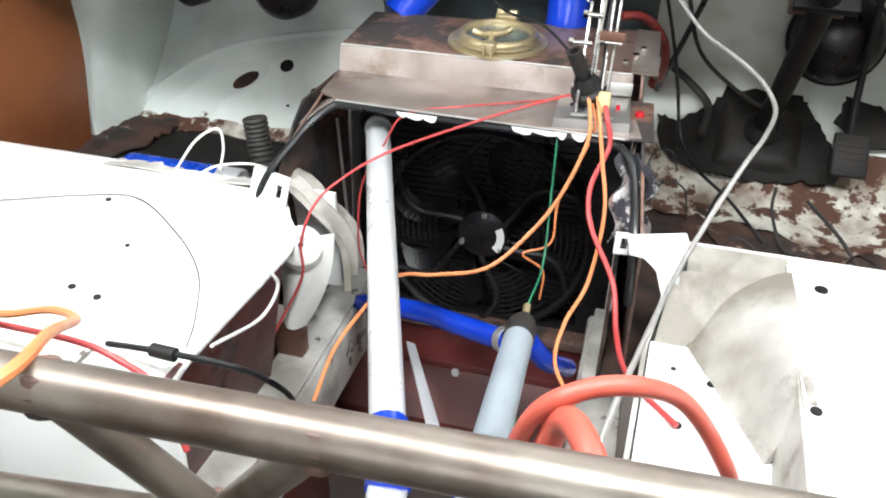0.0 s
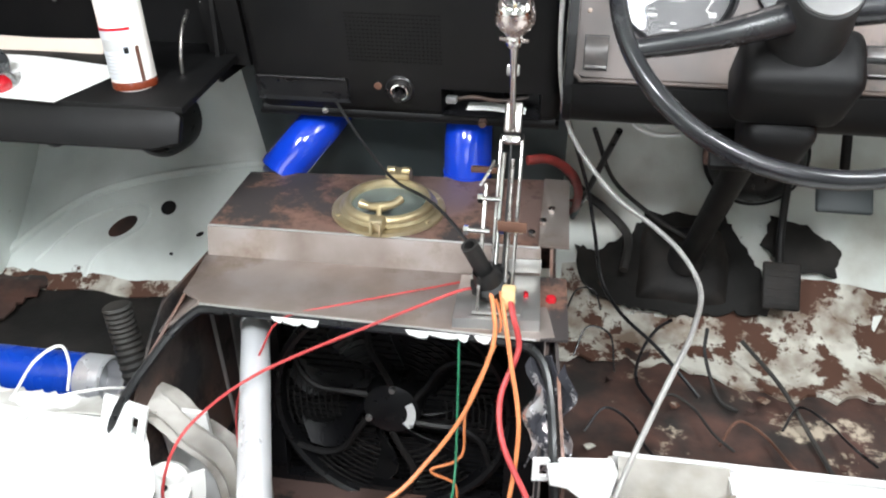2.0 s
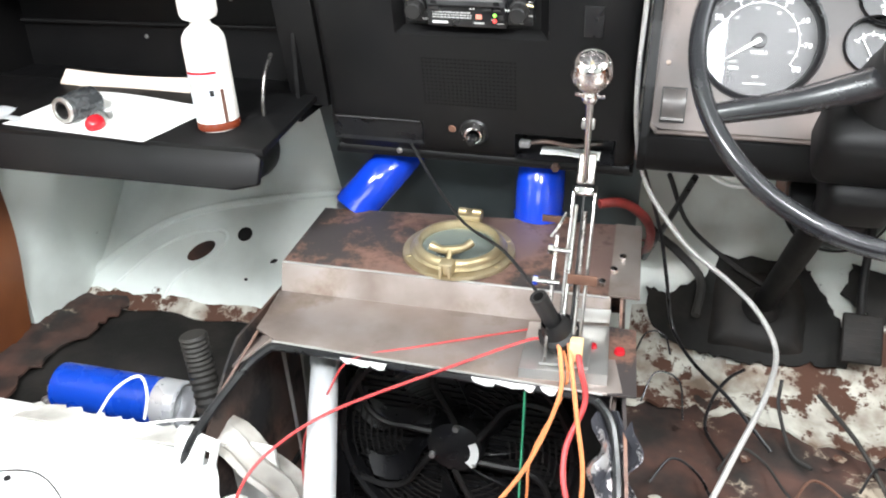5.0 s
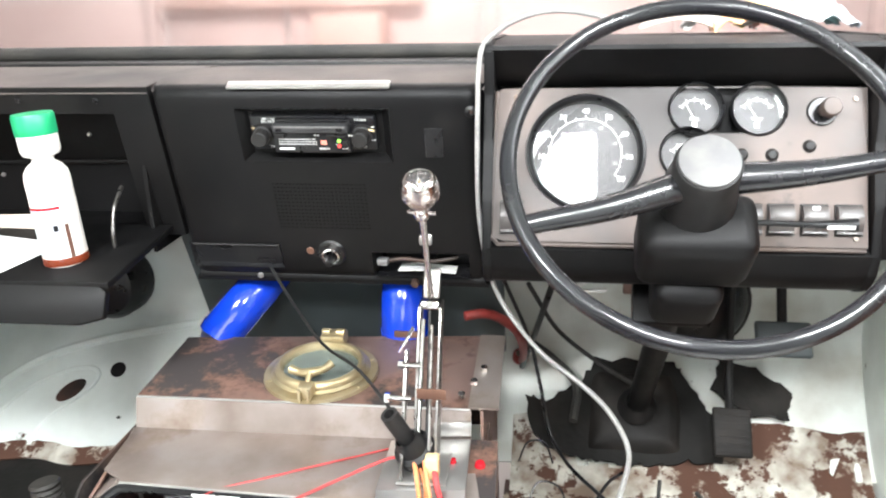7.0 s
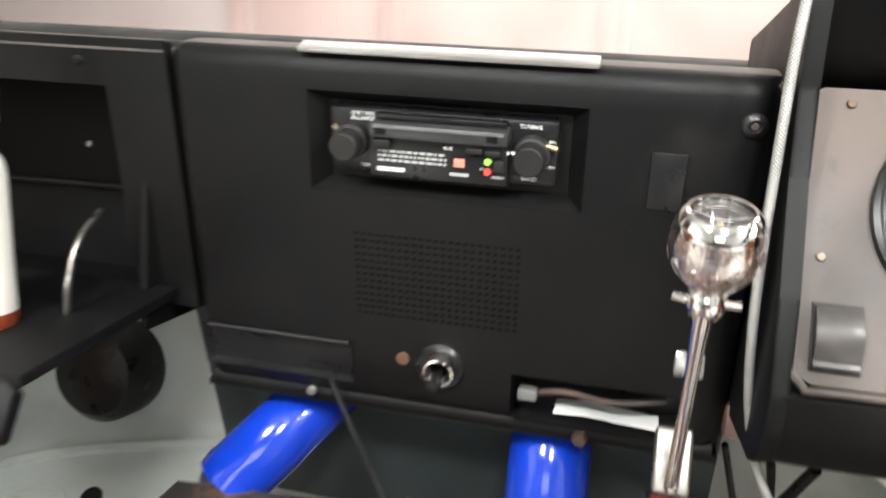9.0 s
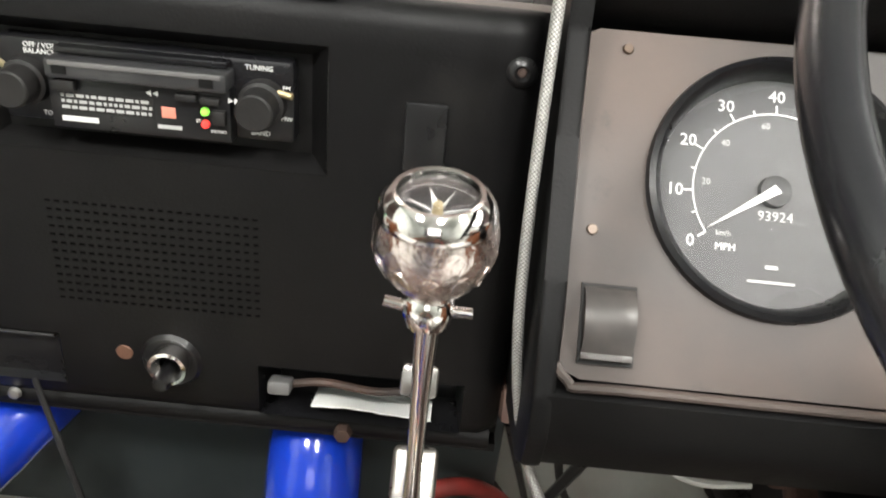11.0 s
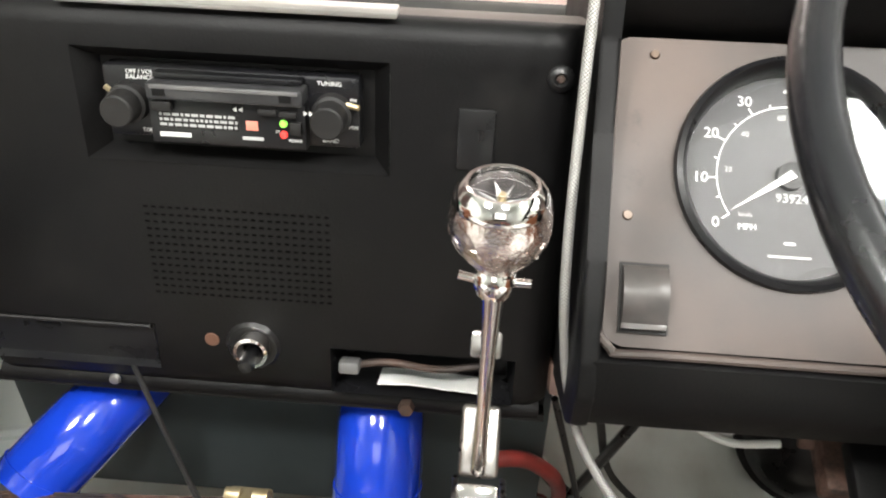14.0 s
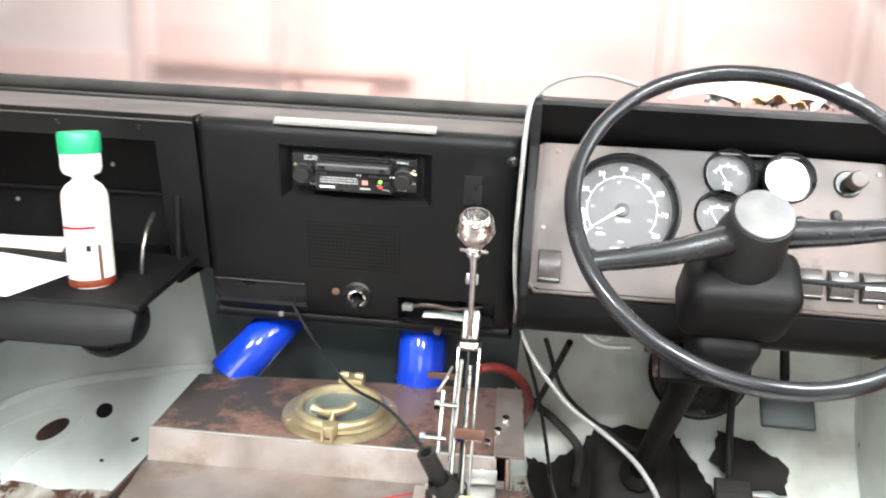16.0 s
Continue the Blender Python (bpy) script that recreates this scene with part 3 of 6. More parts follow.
part("back_plate", slab([(-0.122, 1.40, 0.952), (0.352, 1.447, 0.952), (0.352, 1.447, 0.80), (-0.122, 1.40, 0.80)], 0.004), STEEL_RUST, tun)
# arched flange round the tunnel's mouth
arch = [(-0.165, 0.975, 0.70), (-0.150, 0.985, 0.80), (-0.118, 1.045, 0.858), (-0.088, 1.092, 0.889), (-0.05, 1.102, 0.894), (0.12, 1.099, 0.892), (0.30, 1.096, 0.892), (0.345, 1.085, 0.882), (0.362, 1.05, 0.85), (0.372, 0.985, 0.80), (0.378, 0.97, 0.72)]
part("arch_flange", pipe(arch, 0.006, 8), PLASTIC, tun, "dark painted flange edge")
for k, (x0, x1) in enumerate(((0.018, 0.034), (0.030, 0.058), (0.055, 0.078), (0.185, 0.215), (0.212, 0.250), (0.246, 0.262), (0.268, 0.288))):
    low = 0.8915 + 0.004 * ragged(k * 3)
    part("bare_patch", slab([(x0, 1.0925, 0.8985), (x1, 1.0925, 0.898), (x1 - 0.003, 1.0925, low), (x0 + 0.6 * (x1 - x0), 1.0925, low - 0.0015), (x0 + 0.004, 1.0925, low + 0.002)], -0.003), WHITE, tun, "scraped bright patch on the flange")
part("left_wing", slab([(-0.119, 1.221, 0.9015), (-0.080, 1.103, 0.8985), (-0.130, 1.086, 0.860), (-0.142, 1.20, 0.862)], -0.004, 0.001), STEEL, tun)
# thin bright rods stand in for the highlight along the folded edges
for a, b in (((-0.121, 1.2365, 0.942), (0.334, 1.2445, 0.942)), ((-0.118, 1.2195, 0.9025), (0.335, 1.2285, 0.9025)), ((-0.08, 1.103, 0.8995), (0.34, 1.0925, 0.9))):
    part("edge_highlight", rod(a, b, 0.0016, 8), ZINC, tun, "thin bright rod standing for the highlight along the sheet edge")
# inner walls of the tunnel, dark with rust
part("inner_left_wall", grid_sheet(lambda u, v: (-0.135 + 0.012 * math.sin(3 * v), 1.0 + 0.30 * u, 0.40 + (0.40 + 0.09 * min(1, 3 * u)) * v), 8, 8, 0.004), DARK_STEEL, tun)
part("inner_right_wall", grid_sheet(lambda u, v: (0.356, 1.0 + 0.30 * u, 0.40 + (0.40 + 0.09 * min(1, 3 * u)) * v), 8, 8, 0.004), DARK_STEEL, tun)
part("torn_foil", grid_sheet(lambda u, v: (0.338 + 0.045 * u + 0.008 * math.sin(11 * v), 0.995 + 0.085 * v + 0.012 * math.sin(7 * u + 5 * v), 0.795 + 0.085 * v + 0.008 * math.sin(13 * u)), 8, 12, 0.002), FOIL, tun, "crumpled bright foil heat shield")

# ---- seat boxes ----
sl = thing("seat_box", (-0.35, 0.8, 0.44), "white painted passenger seat box with torn corner metal", "seat box", "seat boxes")
part("top", grid_sheet(lambda u, v: (-0.80 + (0.735 + 0.02 * v - (0.11 * ((v - 0.6) / 0.4) ** 1.4 + 0.012 * ragged(round(v * 20)) if v > 0.6 else 0)) * u, 0.60 + 0.44 * v, 0.792 - 0.012 * (2 * u - 1) ** 8 - 0.01 * (2 * v - 1) ** 10), 24, 20, 0.006), WHITE, sl)
part("front_panel", grid_sheet(lambda u, v: (-0.80 + 0.74 * u, 1.044 + 0.012 * v, 0.78 - 0.17 * v), 10, 6, 0.006), WHITE, sl)
part("inner_side", slab([(-0.068, 0.60, 0.778), (-0.060, 0.86, 0.778), (-0.115, 0.88, 0.50), (-0.125, 0.60, 0.50)], 0.006), RED_DARK, sl, "dark red inner side panel")
part("rear_panel", box(-0.80, -0.06, 0.59, 0.598, 0.44, 0.785, 0.002), WHITE, sl)
part("corner_shoulder", grid_sheet(lambda u, v: (-0.155 + 0.125 * math.sin(u * 1.57) + 0.008 * math.sin(14 * v), 0.994 + 0.068 * v + 0.006 * math.sin(11 * u), 0.80 - 0.15 * (1 - math.cos(u * 1.57)) + 0.005 * math.sin(9 * v + 4 * u) + 0.003 * ragged(round(u * 20) + 31 * round(v * 20))), 20, 20, 0.004), GRIME_WHITE, sl, "dented grimy corner of the box")
part("tongue", grid_sheet(lambda u, v: (-0.118 + 0.080 * u * (1 - 0.65 * v ** 2) + 0.012 * v, 0.975 - 0.018 * math.sin(math.pi * u) - 0.03 * v, 0.752 - 0.145 * v), 12, 10, 0.004), WHITE, sl, "curved white tongue of sheet hanging below the corner")
BS = facing((-0.078, 0.950, 0.738), (0.25, -0.62, 0.74))
part("boss", lathe([(0.004, 0.004), (0.024, 0.006), (0.030, 0.002), (0.033, -0.012)], BS, 28), WHITE, sl, "round pressed boss with a small hole")
part("hole", lathe([(0, 0.0035), (0.0042, 0.0035), (0.0042, 0.002)], BS, 12), PLASTIC_MATT, sl)
part("torn_edge", grid_sheet(lambda u, v: (-0.42 + 0.30 * u + 0.008 * ragged(round(u * 30)), 1.000 + 0.048 * v + 0.012 * v * ragged(round(u * 30) * 3), 0.7935 - 0.014 * v + 0.003 * math.sin(9 * u) + 0.005 * v * ragged(round(u * 30) * 7 + round(v * 5) * 19)), 30, 5, 0.002), WHITE_GRIMY, sl, "torn flaking metal along the front edge")
part("slotted_tab", plate([-0.166, -0.158, -0.108, -0.112], [0.782, 0.788, 0.816, 0.820], [(-0.126, -0.117, 0.791, 0.810)], lambda x, z, d: (x, 0.982 + d - 0.7 * (0.80 - z) - 0.15 * (x + 0.135), z - 0.12 * (x + 0.135)), 0.006), WHITE, sl, "white tab with a slot")
sr = thing("seat_box", (0.72, 0.8, 0.44), "white painted driver seat box with a recessed corner shelf", "seat box", "seat boxes")
part("top", grid_sheet(lambda u, v: (0.548 + 0.50 * u + 0.02 * v * (1 - u), 0.58 + 0.46 * v, 0.790 - 0.01 * (2 * v - 1) ** 10), 16, 16, 0.006), WHITE, sr)
part("front_top", grid_sheet(lambda u, v: (0.445 + 0.125 * u, 0.985 + 0.055 * v, 0.770 + 0.016 * v), 8, 5, 0.006), GRIME_WHITE, sr)
part("recess_back", slab([(0.43, 0.985, 0.775), (0.572, 0.985, 0.785), (0.568, 0.92, 0.704), (0.416, 0.916, 0.704)], 0.006), GRIME_WHITE, sr, "grimy sloping back of the recess")
part("recess_slope", grid_sheet(lambda u, v: ((0.445 + 0.095 * v) * (1 - u) + 0.568 * u, (0.952 - 0.215 * v) * (1 - u) + (0.99 - 0.25 * v) * u, 0.703 + 0.087 * math.sin(u * 1.57) ** 1.3), 14, 12, 0.005), GRIME_WHITE, sr, "rounded grimy slope between the shelf and the top")
part("recess_side", slab([(0.548, 0.58, 0.789), (0.572, 0.985, 0.785), (0.568, 0.92, 0.70), (0.535, 0.58, 0.70)], 0.006), GRIME_WHITE, sr)
part("shelf", slab([(0.395, 0.58, 0.70), (0.55, 0.58, 0.70), (0.57, 0.92, 0.70), (0.412, 0.918, 0.70)], 0.005), WHITE, sr, "white shelf with drilled holes")
part("front_panel", slab([(0.44, 1.043, 0.784), (1.05, 1.046, 0.784), (1.05, 1.06, 0.60), (0.43, 1.058, 0.60)], 0.006), WHITE, sr)
part("inner_side", slab([(0.392, 0.58, 0.70), (0.41, 0.918, 0.70), (0.43, 0.985, 0.774), (0.44, 1.04, 0.784), (0.43, 1.05, 0.58), (0.392, 0.58, 0.58)], 0.006), WHITE_GRIMY, sr)
for hx, hy, hr in ((0.485, 0.852, 0.0055), (0.441, 0.869, 0.0035), (0.446, 0.769, 0.006)):
    part("hole", lathe([(0, 0.0062), (hr, 0.0062), (hr, 0.005)], pose(hx, hy, 0.70), 12), PLASTIC_MATT, sr)
for hx, hy, hr in ((0.60, 0.965, 0.008), (0.565, 0.73, 0.006)):
    part("hole", lathe([(0, 0.002), (hr, 0.002), (hr, 0.0)], pose(hx, hy, 0.7905), 12), PLASTIC_MATT, sr)
for hx, hy, hr in ((-0.244, 0.80, 0.003), (-0.34, 0.90, 0.004), (-0.25, 0.70, 0.0045), (-0.21, 0.69, 0.0045), (-0.45, 0.78, 0.009)):
    part("hole", lathe([(0, 0.002), (hr, 0.002), (hr, 0.0)], pose(hx, hy, 0.7925), 12), PLASTIC_MATT, sl)
brk = thing("slotted_bracket", (0.42, 1.0, 0.60), "white painted curved bracket with a slotted end", "bracket")
part("tab", plate([0.348, 0.435], [0.785, 0.815], [(0.356, 0.364, 0.791, 0.809)], lambda x, z, d: (x, 0.985 + d + 0.02 * (x - 0.35) / 0.08, z - 0.1 * (x - 0.35)), 0.005), WHITE, brk)
part("arm", slab([(0.364, 0.972, 0.821), (0.433, 0.972, 0.835), (0.44, 0.972, 0.82), (0.433, 0.972, 0.785), (0.44, 0.972, 0.734), (0.434, 0.972, 0.686), (0.421, 0.972, 0.679), (0.419, 0.972, 0.74), (0.406, 0.972, 0.778), (0.388, 0.972, 0.793), (0.368, 0.972, 0.793)], 0.005, 0.0012), WHITE, brk, "curved arm tapering to a foot")

# ---- fan and radiator ----
fan = thing("radiator_fan", (0.115, 1.31, 0.40), "large black electric radiator fan with a slotted guard", "fan")
FC = facing((0.115, 1.305, 0.60), (0, -1, 0.06))
part("shroud", rect_ring((-0.235, 0.235, -0.20, 0.22), (-0.185, 0.185, -0.165, 0.185), -0.02, 0.0, FC), PLASTIC, fan)
part("rim", lathe([(0.185, -0.02), (0.185, 0.008), (0.192, 0.012), (0.20, 0.006), (0.20, -0.02)], FC, 48), PLASTIC, fan)
for k in range(8):
    a = 2 * math.pi * k / 8
    def blade(u, v, a=a):
        r = 0.05 + 0.128 * u
        t = a + 0.55 * math.sin(u * 2.4) + (0.34 - 0.1 * u) * v
        return FC @ Vector((r * math.cos(t), r * math.sin(t), -0.035 + 0.02 * v))
    part("blade", grid_sheet(blade, 8, 4, 0.003), PLASTIC, fan)
for k in range(6):
    a = math.pi / 6 + 2 * math.pi * k / 6
    part("guard_arm", pipe([FC @ Vector((r * math.cos(a + 0.30 * math.sin((r - 0.045) * 22)), r * math.sin(a + 0.30 * math.sin((r - 0.045) * 22)), 0.004)) for r in (0.045, 0.08, 0.12, 0.155, 0.188)], 0.0055, 6), PLASTIC_MATT, fan)
for k in range(6):
    a0 = 2 * math.pi * k / 6
    for r in np.arange(0.09, 0.182, 0.0105):
        pts = [FC @ Vector((r * math.cos(a0 + d), r * math.sin(a0 + d), 0.002)) for d in np.linspace(-0.30, 0.30, 6)]
        part("guard_rib", pipe(pts, 0.0017, 4, None, 1, False), PLASTIC_MATT, fan)
part("motor", lathe([(0, 0.012), (0.030, 0.012), (0.045, 0.006), (0.05, -0.012), (0.05, -0.03)], FC, 28), PLASTIC, fan)
part("motor_label", grid_sheet(lambda u, v: FC @ Vector(((0.028 + 0.014 * v) * math.cos(-0.75 + 1.3 * u), (0.028 + 0.014 * v) * math.sin(-0.75 + 1.3 * u), 0.0145)), 8, 2, 0.001), PRINT, fan, "white crescent label")
for a in (1.5, 3.6, 5.7):
    part("screw", lathe([(0, 0.016), (0.005, 0.015), (0.006, 0.008)], FC @ pose(0.04 * math.cos(a), 0.04 * math.sin(a), 0), 10), ZINC, fan)
rad = thing("radiator", (0.115, 1.36, 0.36), "dark radiator core behind the fan", "radiator")
part("core", box(-0.12, 0.35, 1.345, 1.385, 0.40, 0.80, 0.003), PLASTIC_MATT, rad)
part("side_tank", box(-0.128, -0.121, 1.27, 1.385, 0.42, 0.82, 0.002), ZINC, rad, "bright side rail")
part("lower_frame", box(-0.12, 0.35, 1.255, 1.30, 0.405, 0.425, 0.004), STEEL_RUST, rad)
bm = bmesh.new()
for z in np.arange(0.41, 0.79, 0.012):
    box(-0.118, 0.348, 1.340, 1.3445, z, z + 0.003, 0, bm=bm)
tagged(part("finning", bm, PLASTIC, rad), "fine dark radiator finning", kind="stuff")

# ---- chassis below ----
cm = thing("front_crossmember", (0.12, 1.15, 0.0), "dark red painted chassis crossmember under the radiator", "crossmember")
part("beam", box(-0.14, 0.36, 1.17, 1.30, 0.33, 0.40, 0.015), RED_DARK, cm)
part("lower_beam", box(-0.14, 0.36, 1.02, 1.14, 0.24, 0.31, 0.02), RED_DARK, cm)
part("apron", slab([(-0.14, 1.17, 0.385), (0.36, 1.17, 0.385), (0.36, 1.10, 0.30), (-0.14, 1.10, 0.30)], 0.006), RED_DARK, cm)
part("bolt", lathe([(0, 0.006), (0.008, 0.006), (0.009, 0.0)], facing((0.108, 1.165, 0.385), (0, -1, 0.4)), 6), ZINC, cm)
for s, x in ((1, -0.085), (-1, 0.36)):
    r = thing("chassis_rail", (x, 1.0, 0.0), "grimy pale painted chassis rail beside the engine bay", "chassis rail", "chassis rails")
    part("web", box(x - 0.035, x + 0.035, 0.30, 1.19, 0.42, 0.545, 0.008), WHITE_GRIMY, r)
    part("flange", slab([(x - 0.045, 0.30, 0.548), (x + 0.04, 0.30, 0.548), (x + 0.03, 1.19, 0.552), (x - 0.025, 1.19, 0.552)], 0.006, 0.002), WHITE_GRIMY, r)
    part("stay", box(0.0 + x - 0.008, x + 0.008, 0.3, 1.0, 0.0, 0.42, 0.003), RED_DARK, r)
inner = thing("inner_wing", (-0.2, 0.85, 0.0), "dark red inner panel under the passenger seat box", "panel")
part("panel", slab([(-0.13, 0.45, 0.56), (-0.13, 1.04, 0.56), (-0.19, 1.04, 0.10), (-0.19, 0.45, 0.10)], 0.006), RED_DARK, inner)
solid("copper_clip", box(-0.118, -0.075, 0.925, 0.95, 0.5555, 0.60, 0.003), COPPER, "small brown metal clip standing on the chassis rail", "clip")

# ---- dash, centre panel ----
def dash_y(z):
    return 1.345 + 0.257 * (1.342 - z)


def dash_at(x, z, d):
    return (x, dash_y(z) + d, z)


DN = Vector((0, -1, -0.257)).normalized()


def on_dash(x, z, out=0.0):
    """A pose on the centre panel's face, z axis out of it."""
    return facing((x, dash_y(z) - out, z), (0, -1, -0.257))


RADIO, SLOT_L, SLOT_R = (0.012, 0.221, 1.239, 1.314), (-0.100, 0.040, 1.068, 1.108), (0.176, 0.318, 1.058, 1.098)
dash = thing("dashboard_centre", (0.12, 1.40, 1.04), "black moulded vinyl dashboard centre panel", "dashboard")


def centre_face(x, z, d):
    # edges roll back at the sides and at the top and foot
    e = min(x + 0.106, 0.345 - x)
    r = max(0.0, 0.018 - e)
    k = max(0.0, 1.068 - z) + max(0.0, z - 1.327)
    return (x, dash_y(z) + d + r * r / 0.02 + k * k / 0.022, z)


bm = plate([-0.106, -0.103, -0.098, -0.09, 0.33, 0.338, 0.342, 0.345, 0.1, 0.25], [1.043, 1.047, 1.053, 1.06, 1.068, 1.327, 1.334, 1.340, 1.344, 1.15, 1.2], [RADIO, SLOT_L, SLOT_R], centre_face, 0.025)
part("fascia", bm, VINYL, dash, sharp=50)
part("top", grid_sheet(lambda u, v: (-0.106 + 0.451 * u, 1.362 + 0.27 * v, 1.3455 + 0.008 * math.sin(math.pi * min(1, v * 1.3)) - 0.008 * (1 - min(1, 8 * v)) ** 2), 6, 16, 0.01), VINYL_DUSTY, dash, "dusty top")
part("under_roll", pipe([(-0.10, 1.437, 1.049), (0.12, 1.437, 1.049), (0.34, 1.437, 1.049)], 0.010, 12), VINYL, dash)
part("bottom", slab([(-0.106, 1.43, 1.04), (0.345, 1.43, 1.04), (0.345, 1.60, 1.06), (-0.106, 1.60, 1.06)], 0.006), VINYL, dash)
for x in (-0.106, 0.340):
    part("side", slab([(x, 1.37, 1.335), (x, 1.44, 1.05), (x, 1.60, 1.06), (x, 1.60, 1.34)], 0.005), VINYL, dash)
# the radio's recess, tapering inwards
def taper(outer, inner, depth, mat, name, parent, floor=True):
    bm = bmesh.new()
    o = [bm.verts.new(on_dash(x, z) @ Vector((0, 0, 0.0005))) for x, z in ((outer[0], outer[2]), (outer[1], outer[2]), (outer[1], outer[3]), (outer[0], outer[3]))]
    i = [bm.verts.new(on_dash(x, z, -depth) @ Vector((0, 0, 0))) for x, z in ((inner[0], inner[2]), (inner[1], inner[2]), (inner[1], inner[3]), (inner[0], inner[3]))]
    for k in range(4):
        j = (k + 1) % 4
        bm.faces.new((o[k], o[j], i[j], i[k]))
    if floor:
        bm.faces.new(i)
    return part(name, bm, mat, parent, smooth=False)


taper(RADIO, (0.024, 0.209, 1.2500, 1.3085), 0.016, VINYL, "radio_recess", dash)
taper(SLOT_L, (-0.096, 0.036, 1.072, 1.104), 0.006, PLASTIC, "ashtray_front", dash)
part("ashtray_lip", rod(dash_at(-0.096, 1.105, 0.002), dash_at(0.036, 1.105, 0.002), 0.002, 8), PLASTIC_MATT, dash)
taper(SLOT_R, (0.18, 0.314, 1.062, 1.096), 0.05, PLASTIC, "slot_lining", dash)
# punched speaker grille
holes, lips = bmesh.new(), bmesh.new()
for i in range(23):
    for j in range(13):
        m = on_dash(0.047 + 0.0059 * i + 0.0004 * (j % 2), 1.137 + 0.0057 * j)
        for mesh, low, high, out in ((holes, -0.0005, 0.0006, 0.0004), (lips, -0.0010, -0.0005, 0.0007)):
            vs = [mesh.verts.new(m @ Vector((x, z, y))) for y in (-0.0005, out) for x, z in ((-0.0015, low), (0.0015, low), (0.0015, high), (-0.0015, high))]
            for q in ((4, 5, 6, 7), (0, 1, 5, 4), (1, 2, 6, 5), (2, 3, 7, 6), (3, 0, 4, 7)):
                mesh.faces.new([vs[k] for k in q])
tagged(part("speaker_grille", holes, HOLE_BLACK, dash, smooth=False), "fine rows of punched speaker slots", kind="stuff")
tagged(part("grille_edging", lips, VINYL, dash, smooth=False), "raised lower edge of each speaker slot", kind="stuff")
part("blank_plate", turned(box(-0.012, 0.012, -0.021, 0.021, 0, 0.0025, 0.001), on_dash(0.278, 1.268)), PLASTIC, dash)
part("screw_cup", lathe([(0, 0.001), (0.003, 0.001), (0.0045, 0.003), (0.008, 0.0015), (0.009, 0)], on_dash(0.329, 1.310), 16), PLASTIC, dash)
part("screw", lathe([(0, 0.0022), (0.002, 0.002), (0.0028, 0.001)], on_dash(0.329, 1.310), 10), DARK_STEEL, dash)
part("rust_spot", lathe([(0, 0.0008), (0.0055, 0.0008), (0.006, 0)], on_dash(0.084, 1.098), 12), COPPER, dash)
part("screw", lathe([(0, 0.004), (0.004, 0.003), (0.005, 0)], on_dash(-0.002, 1.052, -0.004), 10), ZINC, dash)
part("rust_nut", lathe([(0, 0.008), (0.006, 0.008), (0.007, 0)], on_dash(0.235, 1.046, -0.008), 6), DARK_STEEL, dash)
solid("aluminium_strip", turned(box(-0.109, 0.109, -0.007, 0.007, 0, 0.004, 0.001), facing((0.116, 1.352, 1.3435), (0, -0.55, 1))), ZINC, "bright aluminium strip lying on the dash edge", "trim strip")
lk = thing("lighter_socket", tuple(dash_at(0.116, 1.095, 0)), "chrome ringed socket with a glossy black knob", "socket")
LK = on_dash(0.116, 1.095)
part("cup", lathe([(0.011, 0.001), (0.019, 0.003), (0.0215, 0.0)], LK, 24), PLASTIC, lk)
part("chrome_ring", lathe([(0.007, 0.009), (0.0105, 0.015), (0.013, 0.0145), (0.0138, 0.008), (0.0138, 0)], LK @ pose(0.002, 0.003, 0), 24), CHROME, lk)
part("knob", lathe([(0, 0.022), (0.005, 0.021), (0.0065, 0.016), (0.006, 0.0)], LK @ pose(-0.001, -0.006, 0), 16), PLASTIC, lk)
# things in the open slot
solid("folded_paper", grid_sheet(lambda u, v: (0.212 + 0.085 * u, dash_y(1.068) + 0.003 + 0.03 * v, 1.0670 + 0.0015 * math.sin(5 * u) + 0.001 * ragged(round(u * 14)) + 0.001 * v), 14, 3, 0.0012), PAPER, "folded white paper in the dash slot", "paper")
solid("wire_loom", pipe([(0.19, 1.425, 1.078), (0.22, 1.418, 1.086), (0.26, 1.42, 1.082), (0.30, 1.425, 1.088)], 0.003, 8), DARK_STEEL, "dull wires showing in the dash slot", "wires")
solid("plug", box(0.182, 0.198, 1.410, 1.425, 1.076, 1.086, 0.002), WORN_GREY, "small grey plug in the dash slot", "plug")

# ---- radio ----
rd = thing("car_radio", (0.1175, 1.385, 1.248), "black cassette car radio with two knobs and small coloured lamps", "car radio")
RM = facing((0.1150, dash_y(1.2795) + 0.004, 1.2795), (0, -1, -0.257)) 
part("faceplate", turned(box(-0.086, 0.086, -0.0245, 0.0245, -0.02, 0, 0.003), RM), PLASTIC, rd)
part("nose", turned(box(-0.052, 0.052, -0.023, 0.008, 0, 0.012, 0.0012), RM), PLASTIC, rd)
part("cassette_door", turned(box(-0.05, 0.052, 0.008, 0.019, 0, 0.0185, 0.002), RM), material("radio_grey", (0.03, 0.03, 0.031), 0.35, second=(0.02, 0.02, 0.021), scale=40), rd)
part("door_hood", turned(box(-0.048, 0.05, 0.0195, 0.0235, 0, 0.009, 0.001), RM), PLASTIC, rd)
for x in (-0.041, 0.041):
    part("door_notch", turned(box(x - 0.004, x + 0.004, 0.011, 0.0165, 0.0183, 0.0191), RM), VINYL, rd)
